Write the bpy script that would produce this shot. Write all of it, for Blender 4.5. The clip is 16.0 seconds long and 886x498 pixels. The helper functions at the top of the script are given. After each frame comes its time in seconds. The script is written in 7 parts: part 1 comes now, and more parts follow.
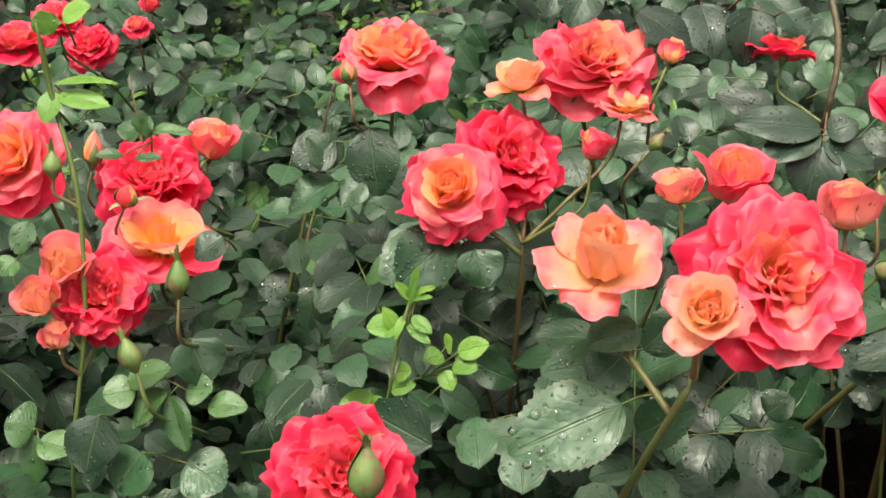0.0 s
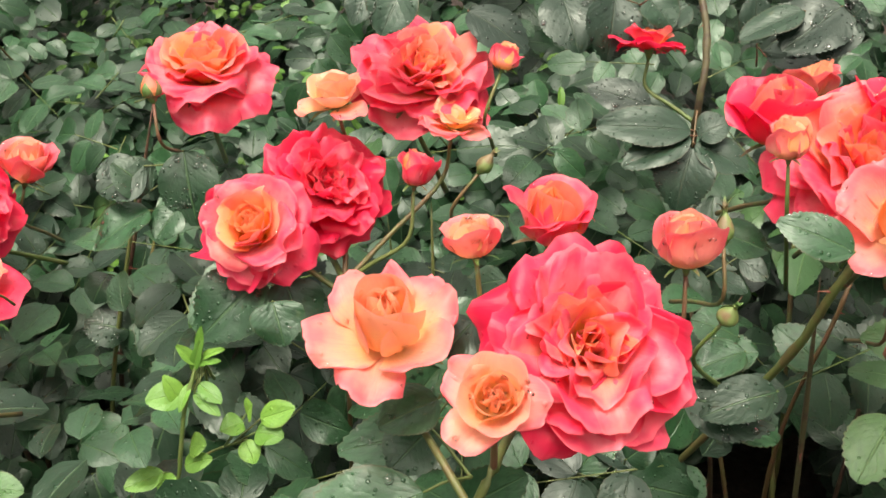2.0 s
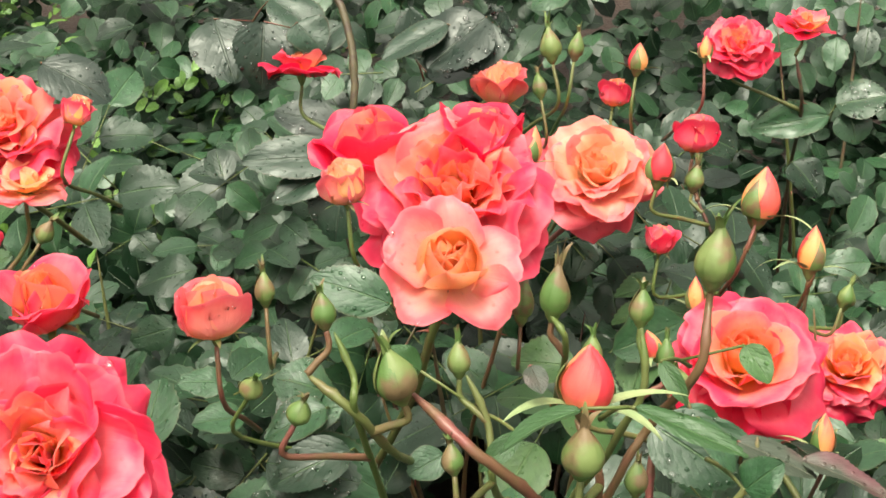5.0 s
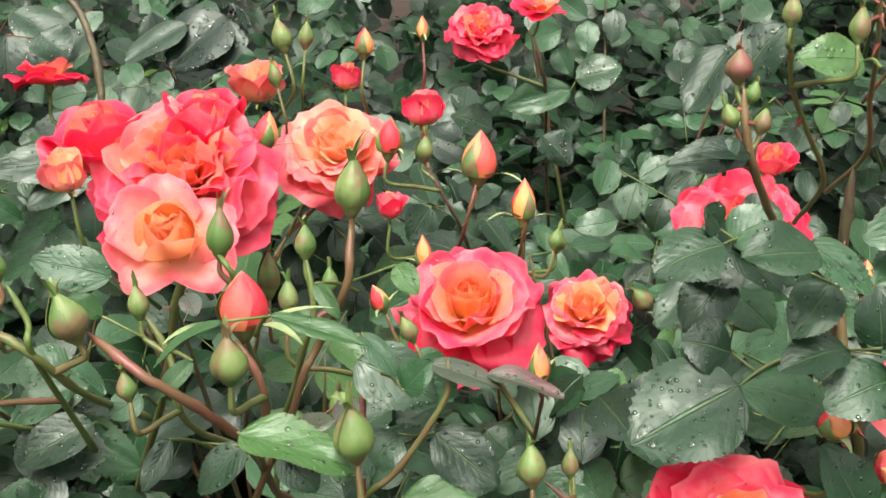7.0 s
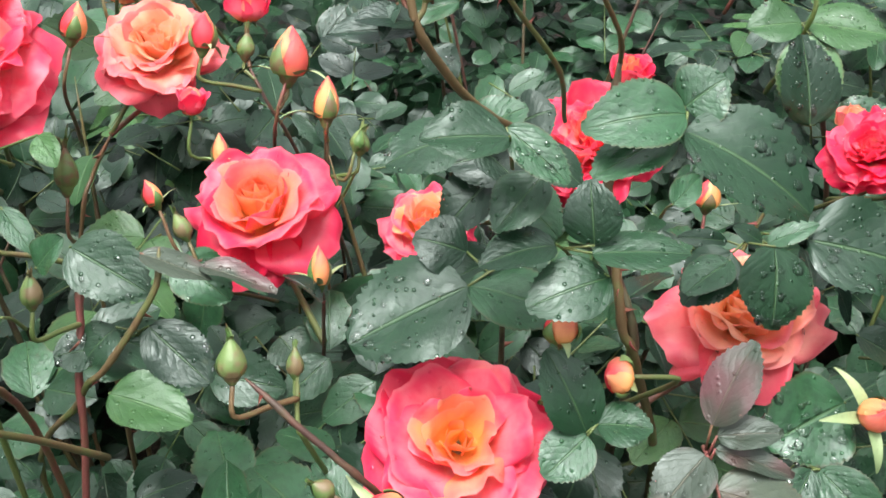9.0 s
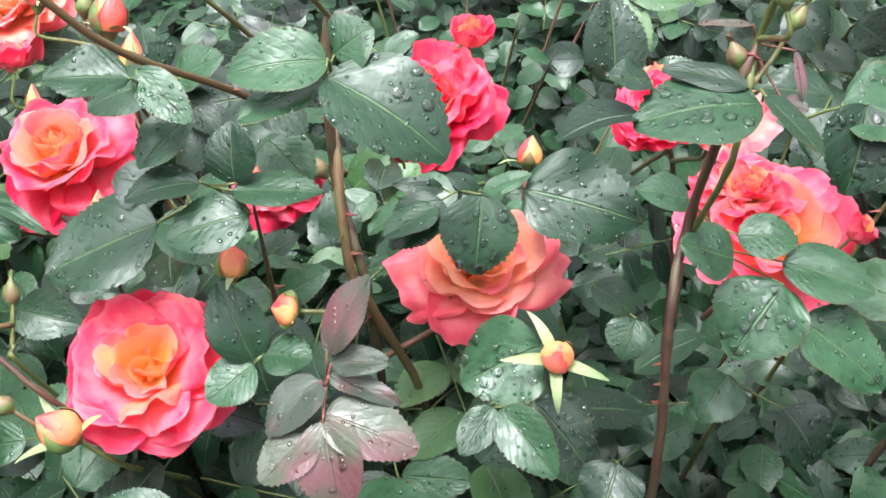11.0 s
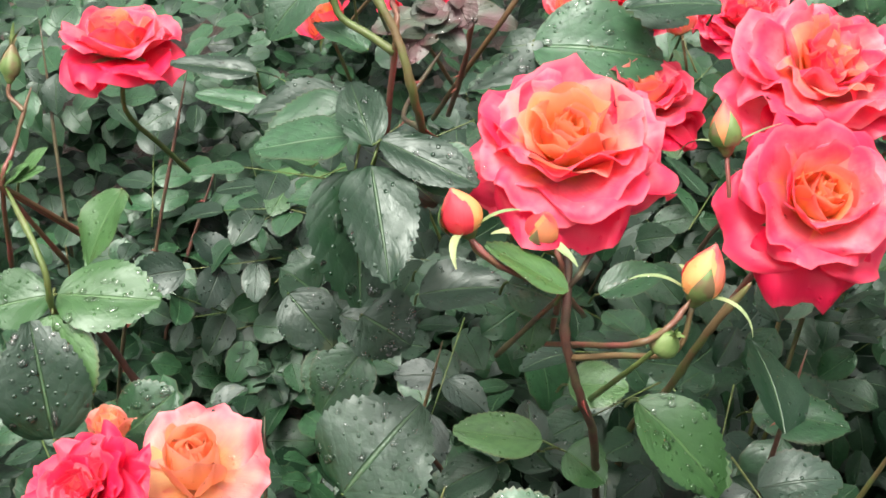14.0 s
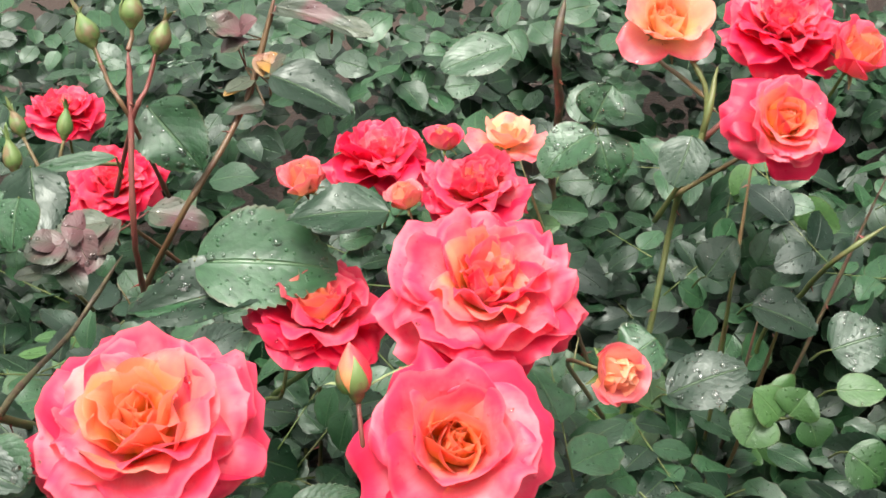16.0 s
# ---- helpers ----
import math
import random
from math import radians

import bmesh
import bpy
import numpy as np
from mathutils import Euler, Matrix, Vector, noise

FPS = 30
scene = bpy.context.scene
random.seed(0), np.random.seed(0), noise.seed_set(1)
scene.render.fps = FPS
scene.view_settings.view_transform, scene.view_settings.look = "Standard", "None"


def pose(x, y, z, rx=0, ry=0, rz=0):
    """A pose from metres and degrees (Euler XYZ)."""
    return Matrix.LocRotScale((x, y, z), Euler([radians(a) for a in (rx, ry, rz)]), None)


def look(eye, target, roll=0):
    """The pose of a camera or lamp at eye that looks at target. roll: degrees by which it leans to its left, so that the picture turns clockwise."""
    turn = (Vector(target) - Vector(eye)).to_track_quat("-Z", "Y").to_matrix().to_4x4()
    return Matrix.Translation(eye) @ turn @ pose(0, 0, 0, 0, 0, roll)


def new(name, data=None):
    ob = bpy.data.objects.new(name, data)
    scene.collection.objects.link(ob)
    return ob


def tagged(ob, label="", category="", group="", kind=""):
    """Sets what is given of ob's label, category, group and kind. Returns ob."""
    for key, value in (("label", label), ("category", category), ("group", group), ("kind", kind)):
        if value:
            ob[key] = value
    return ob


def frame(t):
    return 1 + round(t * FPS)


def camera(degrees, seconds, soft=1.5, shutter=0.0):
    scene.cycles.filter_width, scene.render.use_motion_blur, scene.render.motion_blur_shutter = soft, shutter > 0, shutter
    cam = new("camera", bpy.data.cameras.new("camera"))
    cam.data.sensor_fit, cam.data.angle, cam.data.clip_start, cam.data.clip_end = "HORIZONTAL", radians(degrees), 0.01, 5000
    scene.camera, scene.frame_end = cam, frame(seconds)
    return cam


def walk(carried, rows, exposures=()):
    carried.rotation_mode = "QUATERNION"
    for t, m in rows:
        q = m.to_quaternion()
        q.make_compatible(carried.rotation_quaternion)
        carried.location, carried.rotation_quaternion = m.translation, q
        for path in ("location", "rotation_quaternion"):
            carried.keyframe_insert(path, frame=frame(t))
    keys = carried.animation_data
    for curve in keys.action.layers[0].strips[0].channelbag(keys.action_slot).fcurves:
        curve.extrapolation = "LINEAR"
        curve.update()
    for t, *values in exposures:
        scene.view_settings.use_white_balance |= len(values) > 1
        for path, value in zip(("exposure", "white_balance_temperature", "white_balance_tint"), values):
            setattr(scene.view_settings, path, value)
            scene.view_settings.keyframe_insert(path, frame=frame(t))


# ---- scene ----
cam = camera(43.67, 16.0, soft=1.7)
PATH = [
    (0, (0.0000, 0.0000, 0.8000), (-0.2055, 0.8807, 0.3733), 2.99),
    (0.5, (0.0162, 0.0363, 0.8041), (-0.1680, 0.9213, 0.3766), 2.57),
    (1, (0.0280, 0.0720, 0.8055), (-0.1426, 0.9575, 0.3733), 2.40),
    (1.5, (0.0435, 0.1012, 0.8036), (-0.1199, 0.9837, 0.3626), 2.20),
    (2, (0.0588, 0.1221, 0.8019), (-0.0959, 1.0020, 0.3527), 2.01),
    (2.5, (0.0870, 0.1387, 0.8099), (-0.0566, 1.0171, 0.3541), 1.58),
    (3, (0.1232, 0.1547, 0.8177), (-0.0079, 1.0339, 0.3596), 0.91),
    (3.5, (0.1533, 0.1679, 0.8219), (0.0394, 1.0496, 0.3640), 0.33),
    (3.7, (0.1629, 0.1746, 0.8244), (0.0578, 1.0560, 0.3638), 0.38),
    (5.8, (0.2800, 0.1982, 0.8217), (0.2585, 1.0874, 0.3648), -1.30),
    (6, (0.2885, 0.1859, 0.8212), (0.2836, 1.0766, 0.3667), -1.26),
    (6.5, (0.3024, 0.1567, 0.8187), (0.3395, 1.0501, 0.3709), -1.54),
    (7, (0.3060, 0.1407, 0.8156), (0.3809, 1.0313, 0.3671), -2.12),
    (7.5, (0.3359, 0.1480, 0.8075), (0.4281, 1.0325, 0.3502), -2.08),
    (8, (0.4012, 0.1545, 0.7979), (0.4799, 1.0338, 0.3281), -1.72),
    (8.2, (0.4196, 0.1522, 0.7940), (0.4926, 1.0299, 0.3203), -1.23),
    (10.3, (0.4975, 0.1108, 0.7590), (0.5116, 0.9645, 0.2385), -2.46),
    (10.5, (0.5316, 0.1019, 0.7621), (0.5333, 0.9569, 0.2435), -2.43),
    (11, (0.6419, 0.1044, 0.7718), (0.6143, 0.9625, 0.2591), -2.58),
    (11.5, (0.7080, 0.1181, 0.7869), (0.6871, 0.9812, 0.2824), -2.56),
    (12, (0.7483, 0.1379, 0.7954), (0.7359, 1.0069, 0.3006), -3.12),
    (12.5, (0.7770, 0.1934, 0.8030), (0.7956, 1.0619, 0.3076), -4.10),
    (13, (0.8070, 0.2614, 0.8029), (0.8678, 1.1306, 0.3121), -4.98),
    (13.5, (0.8329, 0.3070, 0.8079), (0.9356, 1.1753, 0.3227), -5.40),
    (14, (0.8780, 0.3360, 0.8139), (1.0149, 1.2035, 0.3356), -5.09),
    (14.5, (0.9407, 0.3597, 0.8228), (1.0936, 1.2277, 0.3504), -4.97),
    (15, (0.9736, 0.3650, 0.8345), (1.1539, 1.2375, 0.3803), -5.24),
    (15.5, (1.0015, 0.3687, 0.8485), (1.2118, 1.2419, 0.4087), -5.45),
    (16, (1.0472, 0.3810, 0.8561), (1.2725, 1.2588, 0.4334), -5.87),
]
walk(cam, [(t, look(eye, target, roll)) for t, eye, target, roll in PATH],
     exposures=((0.0, 0.92, 7800, 11), (3.5, 1.14, 7750, 12), (6.0, 1.08, 7600, 13), (8.2, 1.18, 6700, 13), (10.3, 1.23, 6400, 14), (11.0, 1.57, 6400, 20), (12.0, 1.57, 6600, 16), (13.5, 1.27, 6850, 14), (16.0, 1.20, 7050, 16)))

# ---- light: an even overcast sky over the rose bed ----
world = bpy.data.worlds.new("overcast")
scene.world = world
world.use_nodes = True
wn, wl = world.node_tree.nodes, world.node_tree.links
sky = wn.new("ShaderNodeTexSky")
sky.sky_type, sky.sun_disc = "NISHITA", False
sky.sun_elevation, sky.sun_rotation = radians(70), radians(200)
sky.air_density, sky.dust_density = 1.0, 4.0
cloud = wn.new("ShaderNodeHueSaturation")
cloud.inputs["Saturation"].default_value = 0.12
wl.new(sky.outputs[0], cloud.inputs["Color"])
# cloud cover, bright overhead; sky dimmed near the horizon to darken gaps between leaves
way = wn.new("ShaderNodeSeparateXYZ")
wl.new(wn.new("ShaderNodeTexCoord").outputs["Generated"], way.inputs[0])
rise = wn.new("ShaderNodeMapRange")
for _i, _v in zip((1, 2, 3, 4), (0.0, 0.85, 0.06, 1.42)):
    rise.inputs[_i].default_value = _v
wl.new(way.outputs[2], rise.inputs[0])
cover = wn.new("ShaderNodeVectorMath")
cover.operation = "SCALE"
wl.new(cloud.outputs[0], cover.inputs[0])
wl.new(rise.outputs[0], cover.inputs["Scale"])
wl.new(cover.outputs[0], wn["Background"].inputs[0])
wn["Background"].inputs[1].default_value = 0.15
sun = new("sun", bpy.data.lights.new("sun", "SUN"))
sun.data.energy, sun.data.angle, sun.data.color = 1.5, radians(25), (1.0, 0.97, 0.93)
sun.matrix_world = look((0.3, -0.1, 2.5), (0.5, 0.6, 0.0))


# ---- materials ----
class Graph:
    """Short hand for a node tree."""

    def __init__(self, name):
        self.mat = bpy.data.materials.new(name)
        self.mat.use_nodes = True
        self.n, self.l = self.mat.node_tree.nodes, self.mat.node_tree.links
        self.n.clear()
        self.out = self.n.new("ShaderNodeOutputMaterial")

    def put(self, socket, value):
        if hasattr(value, "links"):
            self.l.new(value, socket)
        elif value is not None:
            socket.default_value = value

    def math(self, op, a, b=None, c=None, clamp=False):
        node = self.n.new("ShaderNodeMath")
        node.operation, node.use_clamp = op, clamp
        for socket, value in zip(node.inputs, (a, b, c)):
            self.put(socket, value)
        return node.outputs[0]

    def step(self, value, lo, hi, a=0.0, b=1.0):
        node = self.n.new("ShaderNodeMapRange")
        node.interpolation_type = "SMOOTHSTEP"
        for socket, v in zip(node.inputs, (value, lo, hi, a, b)):
            self.put(socket, v)
        return node.outputs[0]

    def mix(self, factor, a, b):
        node = self.n.new("ShaderNodeMix")
        node.data_type = "RGBA"
        self.put(node.inputs[0], factor)
        for socket, v in ((node.inputs[6], a), (node.inputs[7], b)):
            self.put(socket, (*v, 1.0) if isinstance(v, tuple) else v)
        return node.outputs[2]

    def noise(self, scale, detail=3.0, vector=None, rough=0.55):
        node = self.n.new("ShaderNodeTexNoise")
        self.put(node.inputs["Vector"], vector)
        node.inputs["Scale"].default_value, node.inputs["Detail"].default_value = scale, detail
        node.inputs["Roughness"].default_value = rough
        return node.outputs[0]

    def cells(self, scale, vector=None):
        node = self.n.new("ShaderNodeTexVoronoi")
        self.put(node.inputs["Vector"], vector)
        node.inputs["Scale"].default_value = scale
        return node.outputs[0], node.outputs[1]

    def attribute(self, name):
        node = self.n.new("ShaderNodeAttribute")
        node.attribute_name = name
        return node.outputs["Vector"]

    def split(self, vector):
        node = self.n.new("ShaderNodeSeparateXYZ")
        self.put(node.inputs[0], vector)
        return node.outputs

    def own(self):
        """A number that differs from piece to piece."""
        a = self.n.new("ShaderNodeObjectInfo").outputs["Random"]
        b = self.n.new("ShaderNodeNewGeometry").outputs["Random Per Island"]
        return self.math("FRACT", self.math("ADD", a, b))

    def place(self):
        return self.n.new("ShaderNodeNewGeometry").outputs["Position"]

    def bump(self, height, strength, distance):
        node = self.n.new("ShaderNodeBump")
        node.inputs["Strength"].default_value, node.inputs["Distance"].default_value = strength, distance
        self.put(node.inputs["Height"], height)
        return node.outputs[0]

    def surface(self, colour, roughness, normal=None, glow=0.0, specular=0.5, coat=0.0, through_colour=None, tint=None):
        p = self.n.new("ShaderNodeBsdfPrincipled")
        if tint:
            p.inputs["Specular Tint"].default_value = (*tint, 1.0)
        self.put(p.inputs["Base Color"], (*colour, 1.0) if isinstance(colour, tuple) else colour)
        self.put(p.inputs["Roughness"], roughness)
        self.put(p.inputs["Specular IOR Level"], specular)
        self.put(p.inputs["Coat Weight"], coat)
        p.inputs["Coat Roughness"].default_value = 0.12
        self.put(p.inputs["Normal"], normal)
        shader = p.outputs[0]
        if glow:
            t = self.n.new("ShaderNodeBsdfTranslucent")
            self.put(t.inputs[0], through_colour or colour)
            m = self.n.new("ShaderNodeMixShader")
            m.inputs[0].default_value = glow
            self.l.new(shader, m.inputs[1])
            self.l.new(t.outputs[0], m.inputs[2])
            shader = m.outputs[0]
        self.l.new(shader, self.out.inputs[0])
        return self.mat


def leaf_material(name, dark, light, vein, bronze=None, wet=1.0):
    """A serrate rose leaflet: midrib, side veins with quilted skin between them, a waxy wet surface and beads of rain."""
    g = Graph(name)
    uv = g.attribute("UVMap")
    u, v, _ = g.split(uv)
    own = g.own()
    place = g.place()
    sway = g.math("MULTIPLY", g.math("SUBTRACT", g.noise(7.0, 2.0, uv), 0.5), 0.9)
    d = g.math("ABSOLUTE", g.math("SUBTRACT", u, 0.5))
    side = g.math("FRACT", g.math("ADD", g.math("SUBTRACT", g.math("MULTIPLY", v, 7.0), g.math("MULTIPLY", d, 6.5)), sway))
    side = g.math("ABSOLUTE", g.math("SUBTRACT", side, 0.5))
    veins = g.math("MULTIPLY", g.step(side, 0.40, 0.5), g.step(d, 0.36, 0.5, 1.0, 0.15))
    mid = g.step(d, 0.008, 0.028, 1.0, 0.0)
    mesh = g.noise(8.0, 3.0, uv)
    broad = g.noise(14.0, 3.0, place)
    tone = g.math("ADD", g.math("MULTIPLY", own, 0.80), g.math("MULTIPLY", broad, 0.40))
    colour = g.mix(g.step(tone, 0.25, 1.0), dark, light)
    colour = g.mix(g.math("MULTIPLY", g.step(mesh, 0.40, 0.70), 0.45), colour, dark)
    if bronze:
        colour = g.mix(g.step(g.noise(30.0, 2.0, place), 0.44, 0.64), colour, bronze)
    colour = g.mix(g.math("MULTIPLY", veins, 0.06), colour, vein)
    colour = g.mix(g.math("MULTIPLY", mid, 0.45), colour, vein)
    rim = g.math("MULTIPLY", g.step(d, 0.455, 0.5), g.step(own, 0.35, 0.8, 0.0, 0.35))
    colour = g.mix(rim, colour, (0.11, 0.055, 0.03))
    blotch = g.step(g.noise(60.0, 2.0, place), 0.69, 0.77, 0.0, 0.30)
    colour = g.mix(blotch, colour, (0.10, 0.11, 0.05))
    # pillows between the sunk veins, a crinkled skin
    pillow = g.math("SUBTRACT", 1.0, g.math("POWER", g.math("MULTIPLY", side, 2.0), 2.5))
    crinkle = g.noise(190.0, 3.0, place)
    pucker = g.noise(85.0, 2.0, place)
    relief = g.math("ADD", g.math("MULTIPLY", pillow, 0.09), g.math("ADD", g.math("MULTIPLY", mesh, 0.45), g.math("MULTIPLY", g.math("ADD", pucker, crinkle), 0.22)))
    relief = g.math("SUBTRACT", relief, g.math("MULTIPLY", mid, 0.8))
    normal = g.bump(relief, 0.7, 0.0012)
    near, key = g.cells(260.0, place)
    some = g.step(g.split(key)[0], 0.66, 0.70)
    bead = g.math("MULTIPLY", g.step(near, 0.14, 0.32, 1.0, 0.0), some)
    second = g.n.new("ShaderNodeBump")
    second.inputs["Strength"].default_value, second.inputs["Distance"].default_value = 0.5, 0.0011
    g.put(second.inputs["Height"], bead)
    g.l.new(normal, second.inputs["Normal"])
    film = g.step(g.noise(95.0, 3.0, place), 0.42, 0.66)
    rough = g.math("SUBTRACT", 0.46, g.math("MULTIPLY", film, 0.15 * wet))
    rough = g.math("SUBTRACT", rough, g.math("MULTIPLY", bead, 0.2), clamp=True)
    return g.surface(colour, rough, second.outputs[0], 0.04, 0.52, 0.0, tint=(0.88, 1.0, 0.96))


def petal_material(name, heart, middle, outer, rim, rim_outer):
    """A petal: pale heart at the claw, blushing towards the rim; outer petals redder (layer ring: x is inner to outer, y a shift)."""
    g = Graph(name)
    u, v, _ = g.split(g.attribute("UVMap"))
    ring = g.split(g.attribute("ring"))
    own = g.own()
    place = g.place()
    cloudy = g.noise(60.0, 3.0, place)
    streak = g.noise(1.0, 3.0, g.vector_scale(g.attribute("UVMap"), (26.0, 2.5, 1.0)))
    edge = g.math("ABSOLUTE", g.math("SUBTRACT", u, 0.5))
    q = g.math("ADD", ring[0], g.math("MULTIPLY", g.math("SUBTRACT", own, 0.5), 0.36))
    q = g.math("ADD", q, g.math("SUBTRACT", ring[1], 0.5), clamp=True)
    along = g.math("ADD", v, g.math("MULTIPLY", g.math("SUBTRACT", cloudy, 0.5), 0.95))
    body = g.mix(g.step(q, 0.10, 0.62), middle, outer)
    body = g.mix(g.step(q, 0.58, 0.98), body, rim_outer)
    colour = g.mix(g.step(g.math("ADD", along, g.math("MULTIPLY", q, 0.85)), 0.32, 1.05), heart, body)
    rims = g.mix(g.step(q, 0.08, 0.45), middle, g.mix(q, rim, rim_outer))
    toward = g.math("ADD", along, g.math("MULTIPLY", g.math("MULTIPLY", edge, edge), 1.1))
    colour = g.mix(g.step(g.math("ADD", toward, g.math("MULTIPLY", q, 0.25)), 0.72, 1.22), colour, rims)
    colour = g.mix(g.math("MULTIPLY", g.step(streak, 0.45, 0.75), 0.18), colour, rims)
    crumple = g.noise(150.0, 2.0, place)
    # light showing through the thin rim, painted as a pale pink line
    lit_margin = g.math("MULTIPLY", g.step(g.math("ADD", v, g.math("MULTIPLY", cloudy, 0.06)), 0.94, 1.02), g.step(q, 0.5, 1.0, 0.22, 0.06))
    colour = g.mix(lit_margin, colour, (0.97, 0.50, 0.50))
    relief = g.math("ADD", g.math("MULTIPLY", streak, 0.6), g.math("ADD", g.math("MULTIPLY", cloudy, 0.9), g.math("MULTIPLY", crumple, 0.5)))
    normal = g.bump(relief, 0.45, 0.0016)
    near, key = g.cells(210.0, place)
    bead = g.math("MULTIPLY", g.step(near, 0.10, 0.30, 1.0, 0.0), g.step(g.split(key)[0], 0.72, 0.76))
    second = g.n.new("ShaderNodeBump")
    second.inputs["Strength"].default_value, second.inputs["Distance"].default_value = 0.5, 0.0010
    g.put(second.inputs["Height"], bead)
    g.l.new(normal, second.inputs["Normal"])
    rough = g.math("SUBTRACT", 0.40, g.math("MULTIPLY", bead, 0.28))
    return g.surface(colour, rough, second.outputs[0], 0.40, 0.44)


def vector_scale(self, vector, by):
    node = self.n.new("ShaderNodeVectorMath")
    node.operation = "MULTIPLY"
    self.put(node.inputs[0], vector)
    node.inputs[1].default_value = by
    return node.outputs[0]


Graph.vector_scale = vector_scale


def stem_material(name, colour, other, rough=0.45, flush=None):
    g = Graph(name)
    place = g.place()
    patch = g.noise(60.0, 3.0, place)
    grain = g.noise(420.0, 2.0, place)
    tone = g.math("ADD", patch, g.math("MULTIPLY", g.math("SUBTRACT", g.own(), 0.5), 0.35))
    c = g.mix(g.step(tone, 0.32, 0.68), colour, other)
    if flush:
        c = g.mix(g.step(g.noise(95.0, 2.0, place), 0.46, 0.62, 0.0, 0.7), c, flush)
    c = g.mix(g.math("MULTIPLY", g.step(grain, 0.5, 0.8), 0.3), c, (0.10, 0.09, 0.05))
    return g.surface(c, rough, g.bump(grain, 0.3, 0.0008), 0.0, 0.45)


def soil_material():
    g = Graph("wet_soil")
    place = g.place()
    crumbs, key = g.cells(95.0, place)
    broad = g.noise(7.0, 5.0, place)
    fine = g.noise(160.0, 5.0, place)
    c = g.mix(g.step(fine, 0.3, 0.75), (0.020, 0.013, 0.009), (0.072, 0.048, 0.034))
    c = g.mix(g.math("MULTIPLY", g.step(broad, 0.4, 0.65), 0.5), c, (0.03, 0.021, 0.016))
    h = g.math("ADD", g.math("MULTIPLY", crumbs, -0.8), g.math("ADD", fine, g.math("MULTIPLY", broad, 2.0)))
    return g.surface(c, g.step(fine, 0.3, 0.7, 0.55, 0.9), g.bump(h, 0.9, 0.006), 0.0, 0.4)


LEAF = leaf_material("rose_leaf", (0.0040, 0.021, 0.0085), (0.023, 0.085, 0.033), (0.075, 0.15, 0.06))
LEAF_YOUNG = leaf_material("young_leaf", (0.07, 0.19, 0.025), (0.14, 0.31, 0.045), (0.19, 0.36, 0.08), wet=0.4)
# half-grown leaves; its paler colour also paints the sheen of the seed-head leaflets
LEAF_SOFT = leaf_material("half_grown_or_sheen_leaf", (0.022, 0.075, 0.02), (0.055, 0.14, 0.04), (0.10, 0.20, 0.07), wet=0.7)
LEAF_BRONZE = leaf_material("bronze_leaf", (0.030, 0.045, 0.030), (0.062, 0.082, 0.050), (0.14, 0.13, 0.09), bronze=(0.11, 0.048, 0.052))
LEAF_AMBER = leaf_material("amber_leaf", (0.20, 0.11, 0.02), (0.36, 0.20, 0.04), (0.40, 0.28, 0.10), bronze=(0.24, 0.10, 0.07), wet=0.4)
LEAF_DULL = leaf_material("dark_leaf", (0.004, 0.016, 0.009), (0.015, 0.045, 0.024), (0.06, 0.085, 0.06))
GRASS = leaf_material("weed_leaf", (0.05, 0.14, 0.02), (0.11, 0.25, 0.04), (0.15, 0.3, 0.07), wet=0.3)
PETAL = petal_material("coral_petal", (1.0, 0.52, 0.12), (0.97, 0.40, 0.20), (0.95, 0.26, 0.32), (0.93, 0.12, 0.22), (0.83, 0.018, 0.085))
PETAL_PALE = petal_material("peach_petal", (1.0, 0.61, 0.27), (0.98, 0.49, 0.30), (0.96, 0.33, 0.30), (0.94, 0.24, 0.26), (0.87, 0.08, 0.14))
PETAL_BUD = petal_material("bud_petal", (0.98, 0.54, 0.20), (0.98, 0.46, 0.21), (0.95, 0.28, 0.20), (0.93, 0.20, 0.20), (0.85, 0.07, 0.10))
STEM_RED = stem_material("red_stem", (0.20, 0.065, 0.055), (0.13, 0.085, 0.04), 0.4)
STEM_BROWN = stem_material("woody_cane", (0.10, 0.045, 0.033), (0.085, 0.080, 0.040), 0.5, (0.05, 0.03, 0.025))
STEM_OLIVE = stem_material("olive_cane", (0.11, 0.145, 0.045), (0.14, 0.095, 0.045), 0.42)
STEM_GREEN = stem_material("green_stem", (0.085, 0.14, 0.035), (0.12, 0.15, 0.05))
SEPAL = stem_material("sepal_green", (0.075, 0.16, 0.04), (0.15, 0.22, 0.07), 0.5, (0.17, 0.08, 0.055))
SEPAL_LONG = stem_material("reflexed_sepal", (0.20, 0.29, 0.13), (0.29, 0.36, 0.17), 0.55)
SEPAL_RED = stem_material("flushed_bud", (0.14, 0.13, 0.06), (0.20, 0.07, 0.06), 0.5)
THORN = stem_material("thorn", (0.17, 0.03, 0.025), (0.22, 0.08, 0.05))
SOIL = soil_material()
drop = Graph("rain_bead")
_clear, _shine, _mix, _rim = (drop.n.new(k) for k in ("ShaderNodeBsdfTransparent", "ShaderNodeBsdfGlossy", "ShaderNodeMixShader", "ShaderNodeFresnel"))
_shine.inputs["Roughness"].default_value, _rim.inputs["IOR"].default_value = 0.03, 1.45
for _a, _b in ((_rim.outputs[0], _mix.inputs[0]), (_clear.outputs[0], _mix.inputs[1]), (_shine.outputs[0], _mix.inputs[2]), (_mix.outputs[0], drop.out.inputs[0])):
    drop.l.new(_a, _b)
WATER = drop.mat


# ---- building blocks ----
WHERE = {}


